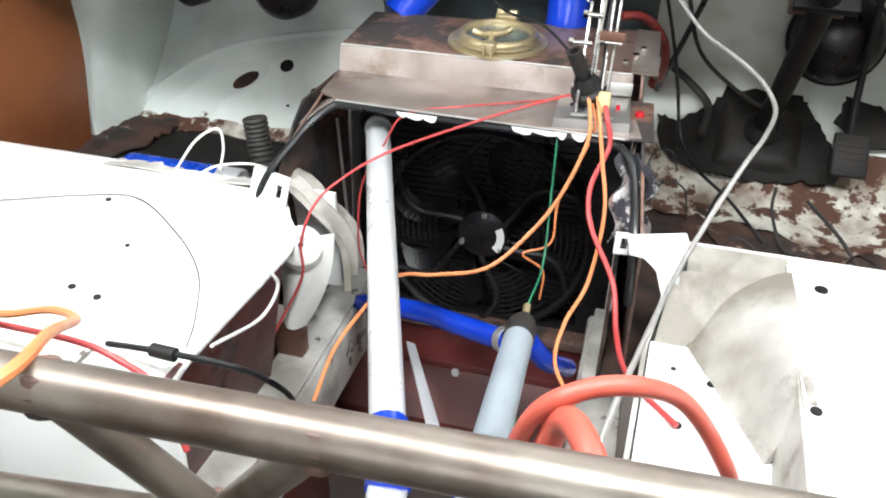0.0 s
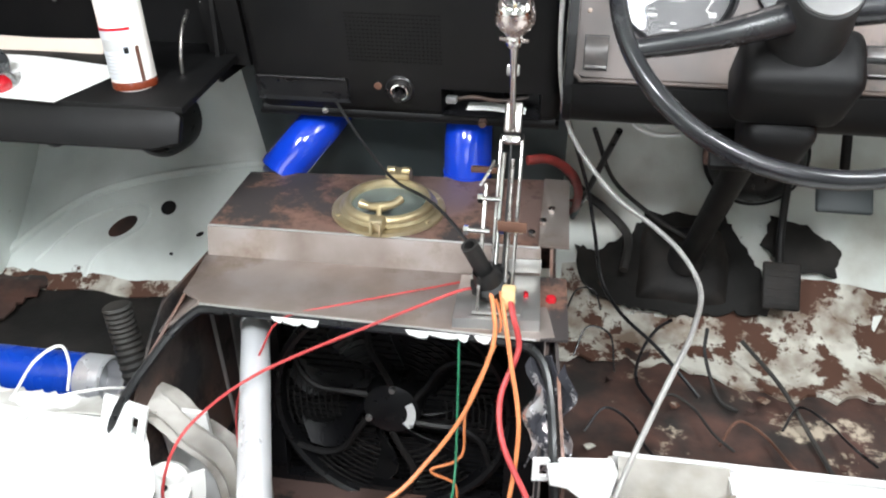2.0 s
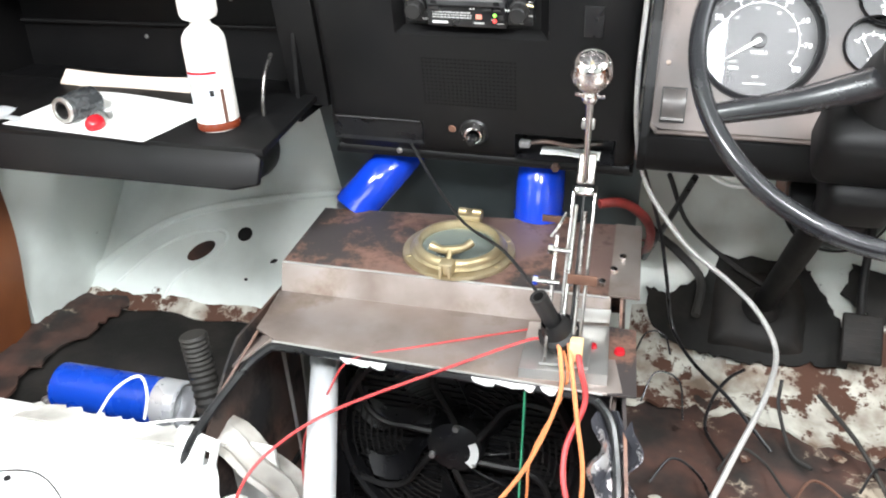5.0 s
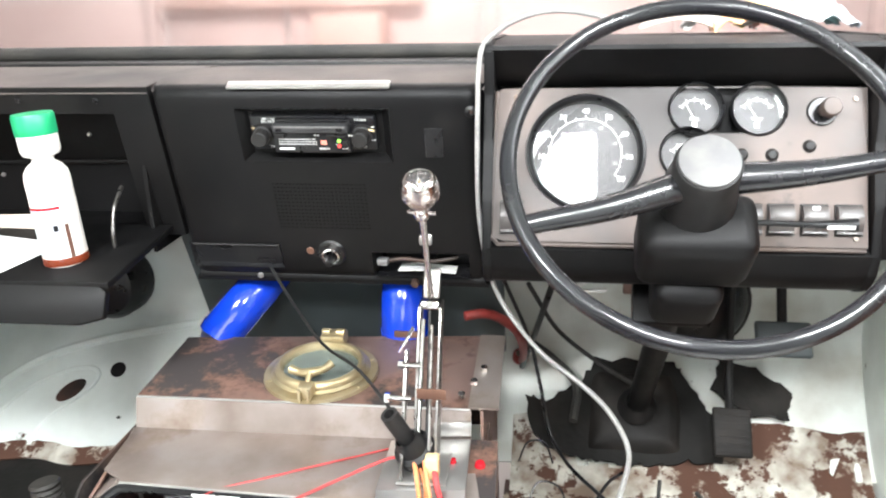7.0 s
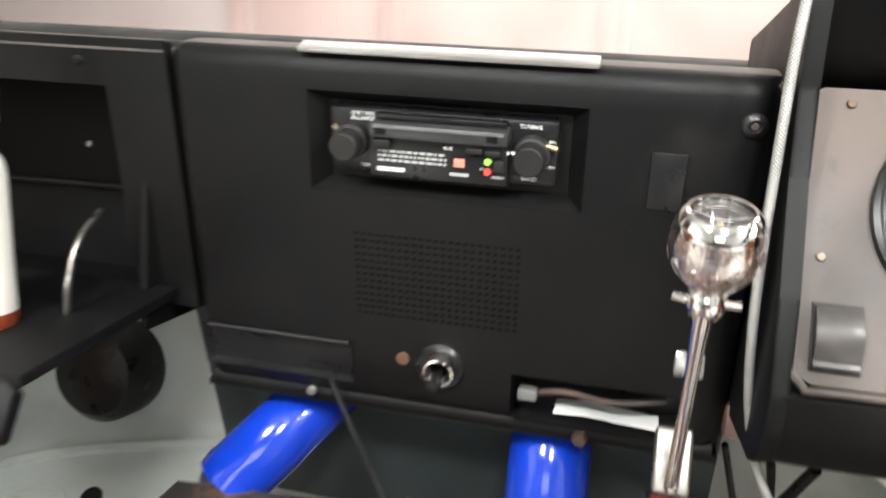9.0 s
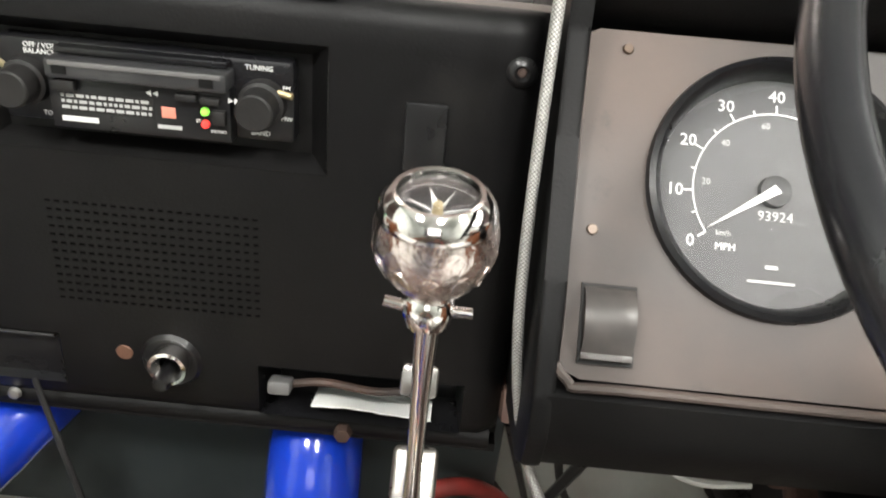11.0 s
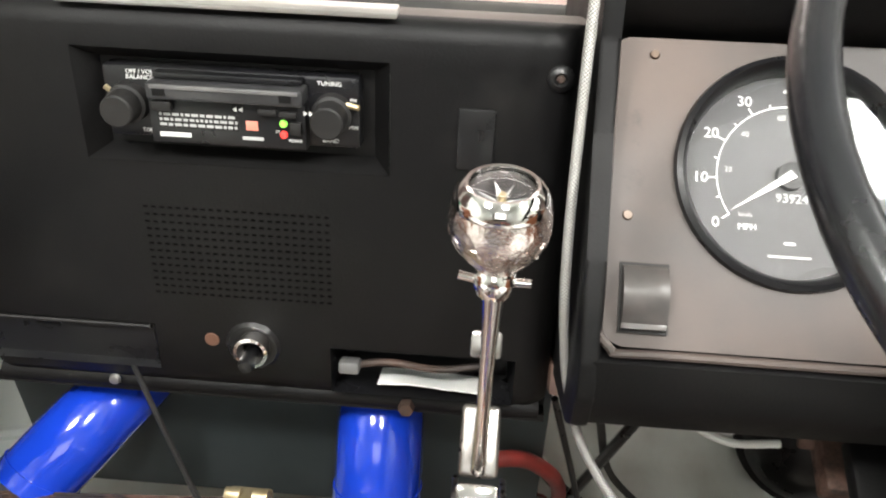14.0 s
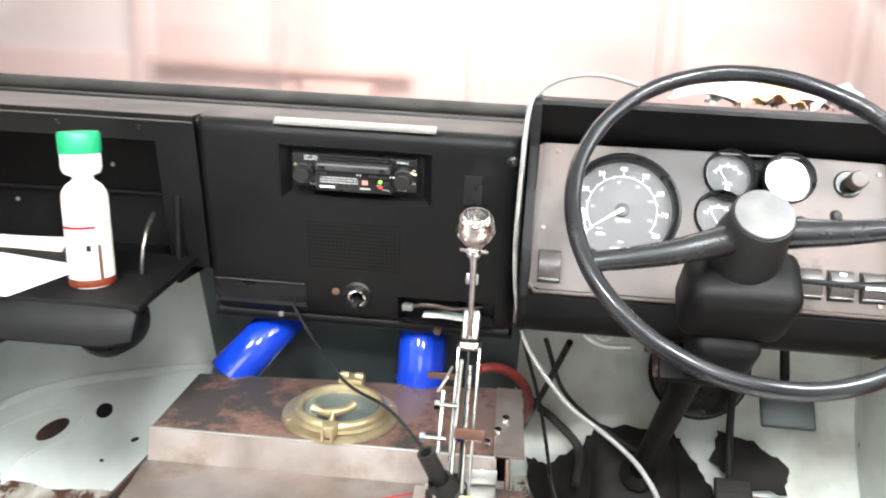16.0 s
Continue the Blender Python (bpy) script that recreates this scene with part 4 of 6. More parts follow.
for x in (-0.069, 0.068):
    k = part("knob", lathe([(0, 0.0235), (0.0098, 0.0235), (0.0108, 0.0225), (0.0113, 0.012), (0.0113, 0.009), (0.0135, 0.008), (0.0138, 0.002), (0.0138, 0)], RM @ pose(x, 0.0, 0), 28), PLASTIC_MATT, rd, "ribbed black knob")
    part("lever", rod(RM @ Vector((x + (0.010 if x > 0 else -0.009), 0.008, 0.006)), RM @ Vector((x + (0.0185 if x > 0 else -0.012), 0.012 if x < 0 else 0.007, 0.008)), 0.002, 8), BRASS, k)
part("tuning_scale", turned(box(-0.046, 0.008, -0.0125, -0.001, 0.012, 0.0124), RM), PLASTIC_MATT, rd)
for r, (z, n) in enumerate(((-0.0030, 9), (-0.0065, 11), (-0.0100, 11))):
    bm = bmesh.new()
    x = -0.045
    random.seed(r + 3)
    while x < 0.0065:
        w = random.choice((0.0018, 0.003, 0.0045))
        turned(box(x, min(x + w, 0.007), z - 0.0009, z + 0.0009, 0, 0.0003, bm=(b2 := bmesh.new())), RM @ pose(0, 0, 0.0124))
        vs = [bm.verts.new(v.co) for v in b2.verts]
        b2.verts.index_update()
        for f in b2.faces:
            bm.faces.new([vs[v.index] for v in f.verts])
        b2.free()
        x += w + 0.0012
    part("scale_print", bm, PRINT_GREY, rd, smooth=False)
part("brand_bar", turned(box(-0.046, -0.025, -0.0185, -0.0155, 0.012, 0.0123), RM), PRINT, rd)
part("print_bar", turned(box(0.0095, 0.0235, -0.0178, -0.0155, 0.012, 0.0123), RM), PRINT_GREY, rd)
part("door_edge", turned(box(-0.047, 0.049, 0.0155, 0.0185, 0.0178, 0.0192, 0.0006), RM), WORN_GREY, rd, "pale grey edge of the cassette door")
part("badge", turned(box(0.0125, 0.0205, -0.011, -0.0045, 0.012, 0.0128, 0.0003), RM), SALMON, rd)
part("green_lamp", lathe([(0, 0.0145), (0.0022, 0.014), (0.0026, 0.012)], RM @ pose(0.0375, -0.005, 0), 12), LED_GREEN, rd)
part("red_lamp", lathe([(0, 0.0145), (0.0022, 0.014), (0.0026, 0.012)], RM @ pose(0.0375, -0.0125, 0), 12), LED_RED, rd)
for x0, x1, z0, z1 in ((-0.048, -0.035, 0.0, 0.0065), (0.022, 0.034, 0.001, 0.005), (0.036, 0.047, 0.0, 0.004), (0.0425, 0.05, -0.0115, -0.003)):
    part("button", turned(box(x0, x1, z0, z1, 0.012, 0.0165, 0.0008), RM), PLASTIC_MATT, rd)
for text, x, z, s in (("OFF / VOL", -0.060, 0.0205, 0.0042), ("BALANCE", -0.0605, 0.0168, 0.0042), ("TONE", -0.058, -0.0195, 0.0038), ("TUNING", 0.066, 0.0195, 0.0042),
                      ("FM", 0.0815, 0.009, 0.0038), ("MW", 0.0815, -0.0095, 0.0038), ("BAND", 0.066, -0.0195, 0.0042)):
    lettering("print", text, s, RM @ pose(x, z, 0.0003), PRINT, rd)
for text, x, z, s in (("ST", 0.0335, -0.011, 0.0028), ("MONO", 0.045, -0.0165, 0.0028)):
    lettering("print", text, s, RM @ pose(x, z, 0.0124), PRINT, rd)
for x, t in ((0.006, 180), (0.010, 180), (0.052, 0), (0.0555, 0)):
    bm = bmesh.new()
    lathe([(0, 0.0003), (0.002, 0.0003), (0.002, 0)], RM @ pose(x, 0.0027, 0.012, 0, 0, t), 3, bm)
    part("arrow_mark", bm, PRINT, rd, smooth=False)

# ---- glove box ----
gb = thing("dashboard_glovebox", (-0.45, 1.38, 1.12), "black dashboard section with an open empty glovebox", "dashboard")
part("fascia", plate([-0.79, -0.1065], [1.118, 1.343], [(-0.74, -0.164, 1.132, 1.306)], lambda x, z, d: (x, dash_y(z) + 0.006 + d, z), 0.012), VINYL, gb)
part("top", grid_sheet(lambda u, v: (-0.79 + 0.682 * u, 1.352 + 0.28 * v, 1.344 + 0.006 * math.sin(math.pi * v)), 6, 10, 0.01), VINYL_DUSTY, gb, "dusty top")
part("back", box(-0.76, -0.14, 1.56, 1.57, 1.10, 1.33), VINYL, gb)
part("floor", box(-0.76, -0.14, 1.42, 1.56, 1.10, 1.108), VINYL, gb)
part("roof", box(-0.76, -0.14, 1.38, 1.56, 1.322, 1.33), VINYL, gb)
for x in (-0.752, -0.145):
    part("side", box(x, x + 0.006, 1.38, 1.56, 1.10, 1.33), VINYL, gb)
part("inner_rail", rod((-0.74, 1.548, 1.19), (-0.17, 1.548, 1.20), 0.003, 8), PLASTIC_MATT, gb)
for x in (-0.185, -0.30, -0.47, -0.62):
    part("screw", lathe([(0, 0.003), (0.003, 0.0025), (0.004, 0)], facing((x, dash_y(1.325) + 0.006, 1.325), (0, -1, -0.257)), 10), PLASTIC, gb)
for x, z in ((-0.23, 1.16), (-0.33, 1.24), (-0.5, 1.17)):
    part("screw", lathe([(0, 0.004), (0.003, 0.003), (0.004, 0)], facing((x, 1.56, z), (0, -1, 0)), 10), ZINC, gb)
lid = part("lid", slab([(-0.745, 1.396, 1.124), (-0.119, 1.398, 1.128), (-0.119, 1.21, 1.108), (-0.745, 1.21, 1.104)], -0.010, 0.002), VINYL, gb, "glovebox lid folded down flat")
part("lip", slab([(-0.745, 1.212, 1.112), (-0.135, 1.212, 1.115), (-0.121, 1.205, 1.107), (-0.124, 1.194, 1.075), (-0.16, 1.19, 1.066), (-0.745, 1.188, 1.062)], 0.012, 0.003), VINYL, lid)
part("lid_liner", slab([(-0.74, 1.385, 1.1262), (-0.16, 1.387, 1.1292), (-0.16, 1.225, 1.1125), (-0.74, 1.225, 1.1092)], 0.003), PLASTIC, lid)
part("stay", pipe([(-0.166, 1.355, 1.205), (-0.163, 1.325, 1.185), (-0.163, 1.312, 1.155), (-0.165, 1.312, 1.122)], 0.0028, 8), STEEL_BRIGHT, gb, "bright curved lid stay")
part("stay", pipe([(-0.70, 1.355, 1.215), (-0.70, 1.325, 1.19), (-0.70, 1.312, 1.155), (-0.70, 1.312, 1.122)], 0.003, 8), PLASTIC_MATT, gb)
part("stay_foot", box(-0.20, -0.155, 1.305, 1.325, 1.1195, 1.124, 0.001), PLASTIC, gb)
for x, y in ((-0.14, 1.385), (-0.137, 1.335), (-0.137, 1.29)):
    part("screw", lathe([(0, 0.003), (0.003, 0.0025), (0.004, 0)], pose(x, y, 1.1165 + 0.1 * (y - 1.30)), 10), ZINC, gb)

# ---- things on the lid ----
bt = thing("additive_bottle", (-0.215, 1.274, 1.117), "white twin-neck fluid bottle with a green cap and red-edged label", "bottle")
B0 = pose(-0.213, 1.274, 1.1185, 0, -3.5, 0)
part("body", lathe([(0, 0), (0.026, 0), (0.028, 0.003), (0.0285, 0.012), (0.0285, 0.118), (0.027, 0.127), (0.022, 0.135), (0.014, 0.141), (0.013, 0.146)], B0, 36), WHITE_PLASTIC, bt)
part("fluid_band", lathe([(0.0288, 0.004), (0.0291, 0.005), (0.0291, 0.014), (0.0288, 0.0145)], B0, 36), LIQUID, bt, "dark brown fluid showing at the foot")
part("upper_chamber", lathe([(0.013, 0.146), (0.022, 0.150), (0.0248, 0.156), (0.0248, 0.178), (0.02, 0.180)], B0, 36), WHITE_PLASTIC, bt)
part("cap", lathe([(0.0255, 0.176), (0.026, 0.178), (0.026, 0.2), (0.0245, 0.203), (0, 0.203)], B0, 36), GREEN_CAP, bt, "green screw cap")
def wrap(r, a0, a1, h0, h1, n=20):
    return grid_sheet(lambda u, v: B0 @ Vector((r * math.cos(a0 + (a1 - a0) * u), r * math.sin(a0 + (a1 - a0) * u), h0 + (h1 - h0) * v)), n, 2, 0.0003)
part("label", wrap(0.0289, -2.75, -0.75, 0.018, 0.082), LABEL, bt, "pale blue printed label")
part("label_edge", wrap(0.0293, -2.75, -0.75, 0.081, 0.0845), RED_PLASTIC, bt)
part("label_print", wrap(0.0293, -2.3, -1.35, 0.055, 0.07), PRINT_GREY, bt)
part("label_mark", wrap(0.0294, -1.2, -1.0, 0.052, 0.06, 6), PLASTIC, bt)
part("level_window", wrap(0.029, -0.72, -0.54, 0.014, 0.060, 4), FLUID_BROWN, bt, "brown fluid seen through a clear strip")
for k in range(6):
    part("print_line", wrap(0.0293, -2.3, -1.5 - 0.08 * (k % 3), 0.026 + 0.0045 * k, 0.0275 + 0.0045 * k, 10), PRINT_GREY, bt)


def lid_z(y):
    return 1.1315 + 0.104 * (y - 1.387)


solid("paper_sheet", grid_sheet(lambda u, v: (-0.52 + 0.235 * u + 0.04 * v, 1.218 + 0.13 * v - 0.02 * u, lid_z(1.218 + 0.13 * v) + 0.0055 + 0.003 * math.sin(5 * u) * v), 12, 8, 0.0008), PAPER, "creased white paper lying on the glovebox lid", "paper")
solid("card_sheet", grid_sheet(lambda u, v: (-0.54 + 0.225 * u, 1.372 + 0.02 * v, lid_z(1.38) + 0.004 + 0.018 * v - 0.004 * math.sin(3 * u)), 10, 3, 0.003), CARD, "long brown-edged card propped at the back of the lid", "card")
sk = thing("socket_tool", (-0.43, 1.245, 1.118), "black and silver socket tool lying on paper", "tool")
S0 = facing((-0.425, 1.228, lid_z(1.23) + 0.027), (-0.18, -1, 0.0))
part("barrel", lathe([(0.010, 0.0), (0.0175, 0.0), (0.0185, -0.003), (0.0185, -0.018), (0.0205, -0.023), (0.0205, -0.055), (0.016, -0.06), (0, -0.06)], S0, 24), material("dark_chromed_steel", (0.10, 0.105, 0.11), 0.26, 0.7, second=(0.05, 0.052, 0.056), scale=30), sk)
part("end_ring", lathe([(0.0115, -0.003), (0.0135, 0.0015), (0.0172, 0.0015), (0.0186, -0.002)], S0, 24), ZINC, sk, "bright steel rim")
part("bore", lathe([(0, -0.02), (0.0108, -0.02), (0.0108, 0.0)], S0, 20), PLASTIC_MATT, sk)
bl = thing("red_bulb", (-0.375, 1.226, 1.115), "small red and clear bulb lying on paper", "bulb")
R0 = facing((-0.375, 1.222, lid_z(1.222) + 0.0135), (0.1, -1, 0.0))
part("red_tip", lathe([(0, 0.012), (0.006, 0.010), (0.0105, 0.004), (0.0125, -0.004), (0.0115, -0.012)], R0, 20), RED_PLASTIC, bl)
part("clear_body", lathe([(0.0115, -0.012), (0.0125, -0.022), (0.009, -0.032), (0.004, -0.036), (0, -0.037)], R0, 20), CLEAR, bl)
part("cap", lathe([(0.005, -0.030), (0.0055, -0.044), (0, -0.045)], R0, 14), ZINC, bl, "small metal cap")
part("wire_tip", rod(R0 @ Vector((0, 0, -0.036)), R0 @ Vector((0.004, 0.006, -0.046)), 0.002, 6), PRINT_GREY, bl)
solid("plastic_bag", grid_sheet(lambda u, v: (-0.60 + 0.10 * u, 1.22 + 0.06 * v, lid_z(1.24) + 0.004 + 0.008 * math.sin(7 * u + 2) * math.sin(5 * v + 1)), 10, 8, 0.001), SILVER, "crumpled clear plastic bag on the lid", "bag")

# ---- instrument binnacle ----
def face_y(z):
    return 1.287 + 0.42 * (z - 1.161)


FN = Vector((0, -1, 0.42)).normalized()


def on_face(x, z, out=0.0):
    return Matrix.Translation(FN * out) @ facing((x, face_y(z), z), FN)


bn = thing("instrument_binnacle", (0.585, 1.40, 1.09), "black hooded instrument housing with a dusty grey face", "instrument panel")
prof = [(1.279, 1.152), (1.287, 1.157), (1.318, 1.158), (1.392, 1.338), (1.368, 1.341), (1.350, 1.360), (1.322, 1.389), (1.324, 1.394), (1.36, 1.398), (1.60, 1.388), (1.60, 1.10), (1.42, 1.088), (1.325, 1.092), (1.298, 1.105), (1.284, 1.128)]
bm = bmesh.new()
va = [bm.verts.new((0.356, y, z)) for y, z in prof]
vb = [bm.verts.new((0.812, y, z)) for y, z in prof]
for i in range(len(prof)):
    j = (i + 1) % len(prof)
    bm.faces.new((va[i], vb[i], vb[j], va[j]))
bm.faces.new(va)
bm.faces.new(vb[::-1])
part("housing", bm, VINYL, bn, sharp=50)
cheek = [(1.279, 1.150), (1.292, 1.21), (1.318, 1.28), (1.330, 1.335), (1.321, 1.389), (1.326, 1.3965), (1.36, 1.40), (1.60, 1.39), (1.60, 1.098), (1.42, 1.086), (1.325, 1.090), (1.298, 1.102), (1.283, 1.126)]
for x, t in ((0.348, 0.012), (0.806, 0.012)):
    part("cheek", slab([(x, y, z) for y, z in cheek], -t, 0.003), VINYL, bn)
GAUGES = ((0.4735, 1.2635, 0.0715, ""), (0.606, 1.314, 0.0325, "FUEL"), (0.680, 1.314, 0.0325, "TEMP"), (0.596, 1.263, 0.0325, ""))


def fascia():
    """The fascia plate with a round hole for each gauge."""
    bm = bmesh.new()
    loops = [[(0.359, 1.175), (0.362, 1.164), (0.372, 1.160), (0.804, 1.160), (0.804, 1.338), (0.370, 1.338), (0.362, 1.334), (0.359, 1.325)]]
    k = FN.z / math.hypot(FN.y, FN.z)
    for x, z, r, _ in GAUGES:
        loops.append([(x + r * math.cos(a), z + r * math.sin(a) * -FN.y) for a in (2 * math.pi * i / 48 for i in range(48))])
    edges = []
    for lp in loops:
        vs = [bm.verts.new((x, face_y(z), z)) for x, z in lp]
        edges += [bm.edges.new((vs[i], vs[(i + 1) % len(vs)])) for i in range(len(vs))]
    bmesh.ops.triangle_fill(bm, use_beauty=True, edges=edges, normal=FN)
    bad = [f for f in bm.faces for c in [f.calc_center_median()] if any(math.hypot(c.x - x, (c.z - z) / -FN.y) < r * 0.98 for x, z, r, _ in GAUGES)]
    bmesh.ops.delete(bm, geom=bad, context="FACES_ONLY")
    return bm


part("face", fascia(), FACE, bn, "dusty brown-grey fascia plate")
part("face_edge", pipe([(0.362, face_y(1.335) - 0.003, 1.335), (0.359, face_y(1.2) - 0.003, 1.2), (0.364, face_y(1.161) - 0.003, 1.161), (0.42, face_y(1.158) - 0.004, 1.158), (0.80, face_y(1.158) - 0.004, 1.158)], 0.0028, 8), FACE, bn)


def gauge(x, z, R, kind):
    m = on_face(x, z)
    g = part("speedometer" if R > 0.05 else "gauge", lathe([(R * 0.90, -0.0125), (R * 0.915, -0.004), (R * 0.935, 0.003), (R * 0.975, 0.0055), (R * 1.02, 0.004), (R * 1.035, 0.0), (R * 1.035, -0.003)], m, 56), PLASTIC, bn, "black bezel")
    part("dial", lathe([(0, -0.0115), (R * 0.905, -0.0115), (R * 0.905, -0.0125)], m, 48), DIAL, g)
    pn = part("glass", lathe([(0, -0.0040), (R * 0.915, -0.0040), (R * 0.915, -0.0047), (0, -0.0047)], m, 48), DUSTY_GLASS, g)
    pn.visible_shadow = False
    d = R * (0.895 if R > 0.05 else 0.86)
    h = -0.0112
    if R > 0.05:
        part("arc", pipe([m @ Vector((0.70 * d * math.cos(a), 0.70 * d * math.sin(a), h)) for a in (radians(215 - 250 * k / 40) for k in range(41))], 0.0005, 4, per=1), PRINT, g)
        bm = bmesh.new()
        for k in range(17):
            a = radians(215 - 15.625 * k)
            r1 = (0.70, 0.78 if k % 2 == 0 else 0.74)
            rod(m @ Vector((r1[0] * d * math.cos(a), r1[0] * d * math.sin(a), h)), m @ Vector((r1[1] * d * math.cos(a), r1[1] * d * math.sin(a), h)), 0.0006, 4, bm)
        part("ticks", bm, PRINT, g)
        for k in range(9):
            a = radians(215 - 31.25 * k)
            lettering("numeral", str(10 * k), 0.0096, m @ pose(0.855 * d * math.cos(a), 0.855 * d * math.sin(a), h), PRINT, g)
        for k in range(1, 7):
            a = radians(215 - 19.4 * 2 * k)
            lettering("numeral", str(20 * k), 0.0052, m @ pose(0.59 * d * math.cos(a), 0.59 * d * math.sin(a), h), PRINT_GREY, g)
        lettering("print", "MPH", 0.0058, m @ pose(-0.40 * d, -0.52 * d, h), PRINT, g)
        lettering("print", "km/h", 0.0042, m @ pose(-0.42 * d, -0.40 * d, h), PRINT_GREY, g)
        lettering("odometer", "93924", 0.0080, m @ pose(0.02 * d, -0.22 * d, h), PRINT_GREY, g)
        part("print_bar", turned(box(-0.0035, 0.0035, -0.001, 0.001, 0, 0.0003), m @ pose(0, -0.66 * d, h)), PRINT_GREY, g)
        part("print_bar", turned(box(-0.013, 0.013, -0.0007, 0.0007, 0, 0.0003), m @ pose(0, -0.79 * d, h)), PRINT_GREY, g)
        a = radians(213)
        part("needle", slab([m @ Vector(q) for q in ((0.05 * d, -0.01 * d, -0.0085), (-0.01 * d, 0.05 * d, -0.0085), (0.70 * d * math.cos(a), 0.70 * d * math.sin(a), -0.0085))], 0.0008), PRINT, g)
        part("boss", lathe([(0, -0.0125), (0.0085, -0.0075), (0.009, -0.0115)], m, 28), DIAL, g)
    else:
        part("arc", pipe([m @ Vector((0.66 * d * math.cos(a), -0.15 * d + 0.66 * d * math.sin(a), h)) for a in (radians(150 - 120 * k / 16) for k in range(17))], 0.0011, 4, per=1), PRINT, g)
        bm = bmesh.new()
        for k in range(5):
            a = radians(150 - 30 * k)
            rod(m @ Vector((0.55 * d * math.cos(a), -0.15 * d + 0.55 * d * math.sin(a), h)), m @ Vector((0.78 * d * math.cos(a), -0.15 * d + 0.78 * d * math.sin(a), h)), 0.0008, 4, bm)
        part("ticks", bm, PRINT, g)
        part("needle", rod(m @ Vector((0, -0.4 * d, -0.0088)), m @ Vector((-0.4 * d, 0.3 * d, -0.0088)), 0.0007, 4), PRINT, g)
        part("symbol", turned(box(-0.003, 0.003, -0.0035, 0.0035, 0, 0.0003, 0.0001), m @ pose(0, -0.62 * d, h)), PRINT, g)
        if kind:
            lettering("print", kind, 0.0058, m @ pose(0, -0.36 * d, h), PRINT, g)
    return g


for gx, gz, gr, word in GAUGES:
    gauge(gx, gz, gr, word)
for x, z in ((0.386, 1.328), (0.373, 1.233), (0.79, 1.325), (0.79, 1.17)):
    part("screw", lathe([(0, 0.002), (0.0026, 0.002), (0.0032, 0.0008)], on_face(x, z), 12), TUBE, bn)


def rocker(x, z, w, hgt, mark):
    """A switch: a thin frame sunk in the fascia and a paddle that swells towards its foot."""
    m = on_face(x, z)
    r = part("rocker_switch", rect_ring((-w, w, -hgt, hgt), (-w + 0.0016, w - 0.0016, -hgt + 0.0016, hgt - 0.0016), 0, 0.0022, m), PLASTIC_MATT, bn, smooth=False)
    wi, hi = w - 0.0022, hgt - 0.0022
    def paddle(u, v):
        swell = 0.0025 + 0.0065 * math.sin(math.pi * min(1.0, max(0.0, 1.25 * v - 0.08))) ** 0.8
        return m @ Vector((wi * (2 * u - 1), hi * (1 - 2 * v), swell - 0.001 * abs(2 * u - 1) ** 6))
    part("rocker", grid_sheet(paddle, 8, 16, 0.004), ROCKER_GREY, r)
    part("lens", slab([m @ Vector(q) for q in ((-wi * 0.8, hi * 0.86, 0.0058), (wi * 0.8, hi * 0.86, 0.0058), (wi * 0.8, hi * 0.36, 0.0102), (-wi * 0.8, hi * 0.36, 0.0102))], 0.0015, 0.0004), mark, r)
    return r


rk = rocker(0.384, 1.187, 0.0145, 0.021, ROCKER_GREY)
part("symbol", pipe([on_face(0.384, 1.187) @ Vector(q) for q in ((-0.005, 0.0095, 0.0102), (-0.0025, 0.0128, 0.0088), (0.0, 0.0138, 0.0084), (0.0025, 0.0128, 0.0088), (0.005, 0.0095, 0.0102))], 0.0003, 4), PRINT_GREY, rk)
for x, mk in ((0.668, PLASTIC_MATT), (0.705, SALMON), (0.743, PLASTIC_MATT), (0.782, PLASTIC_MATT)):
    r = rocker(x, 1.190, 0.0155, 0.019, mk)
    if x == 0.743:
        for a in range(4):
            part("symbol", lathe([(0, 0.0006), (0.0024, 0.0006), (0.0026, 0)], on_face(x + 0.003 * math.cos(a * 1.57 + 0.78), 1.2 + 0.003 * math.sin(a * 1.57 + 0.78), 0.0100), 10), PRINT, r)
for x, z in ((0.660, 1.262), (0.695, 1.262), (0.738, 1.272)):
    part("warning_lamp", lathe([(0, 0.006), (0.005, 0.005), (0.0065, 0.002), (0.008, 0)], on_face(x, z), 16), PLASTIC_MATT, bn)
lkn = part("light_knob", lathe([(0, 0.026), (0.010, 0.025), (0.0115, 0.022), (0.0115, 0.010), (0.006, 0.008), (0.006, 0.0)], on_face(0.757, 1.312), 20), FACE, bn, "pale grey pull knob")
part("collar", lathe([(0.006, 0.003), (0.016, 0.003), (0.018, 0)], on_face(0.752, 1.311), 20), PLASTIC, lkn)

# dash edge right of the binnacle, and the sill behind it
structure("dash_sill", box(-0.80, 1.05, 1.60, 1.66, 1.30, 1.352, 0.006), PLASTIC_MATT, "black sill below the windscreen", "sill")
structure("dash_end", box(0.82, 1.04, 1.40, 1.60, 1.10, 1.345, 0.02), VINYL, "black dash end panel", "panel")

# ---- steering wheel and column ----
sw = thing("steering_wheel", (0.5778, 1.13, 1.28), "black two-spoke steering wheel with a round hub", "steering wheel")
WA = 0.774
WN = Vector((0, -math.cos(WA), math.sin(WA)))
WM = facing((0.5778, 1.0995, 1.3055), WN)
bm = bmesh.new()
ring = [WM @ Vector((0.1866 * math.cos(2 * math.pi * k / 96), 0.1866 * math.sin(2 * math.pi * k / 96), 0)) for k in range(96)]
N = len(ring)
loops = []
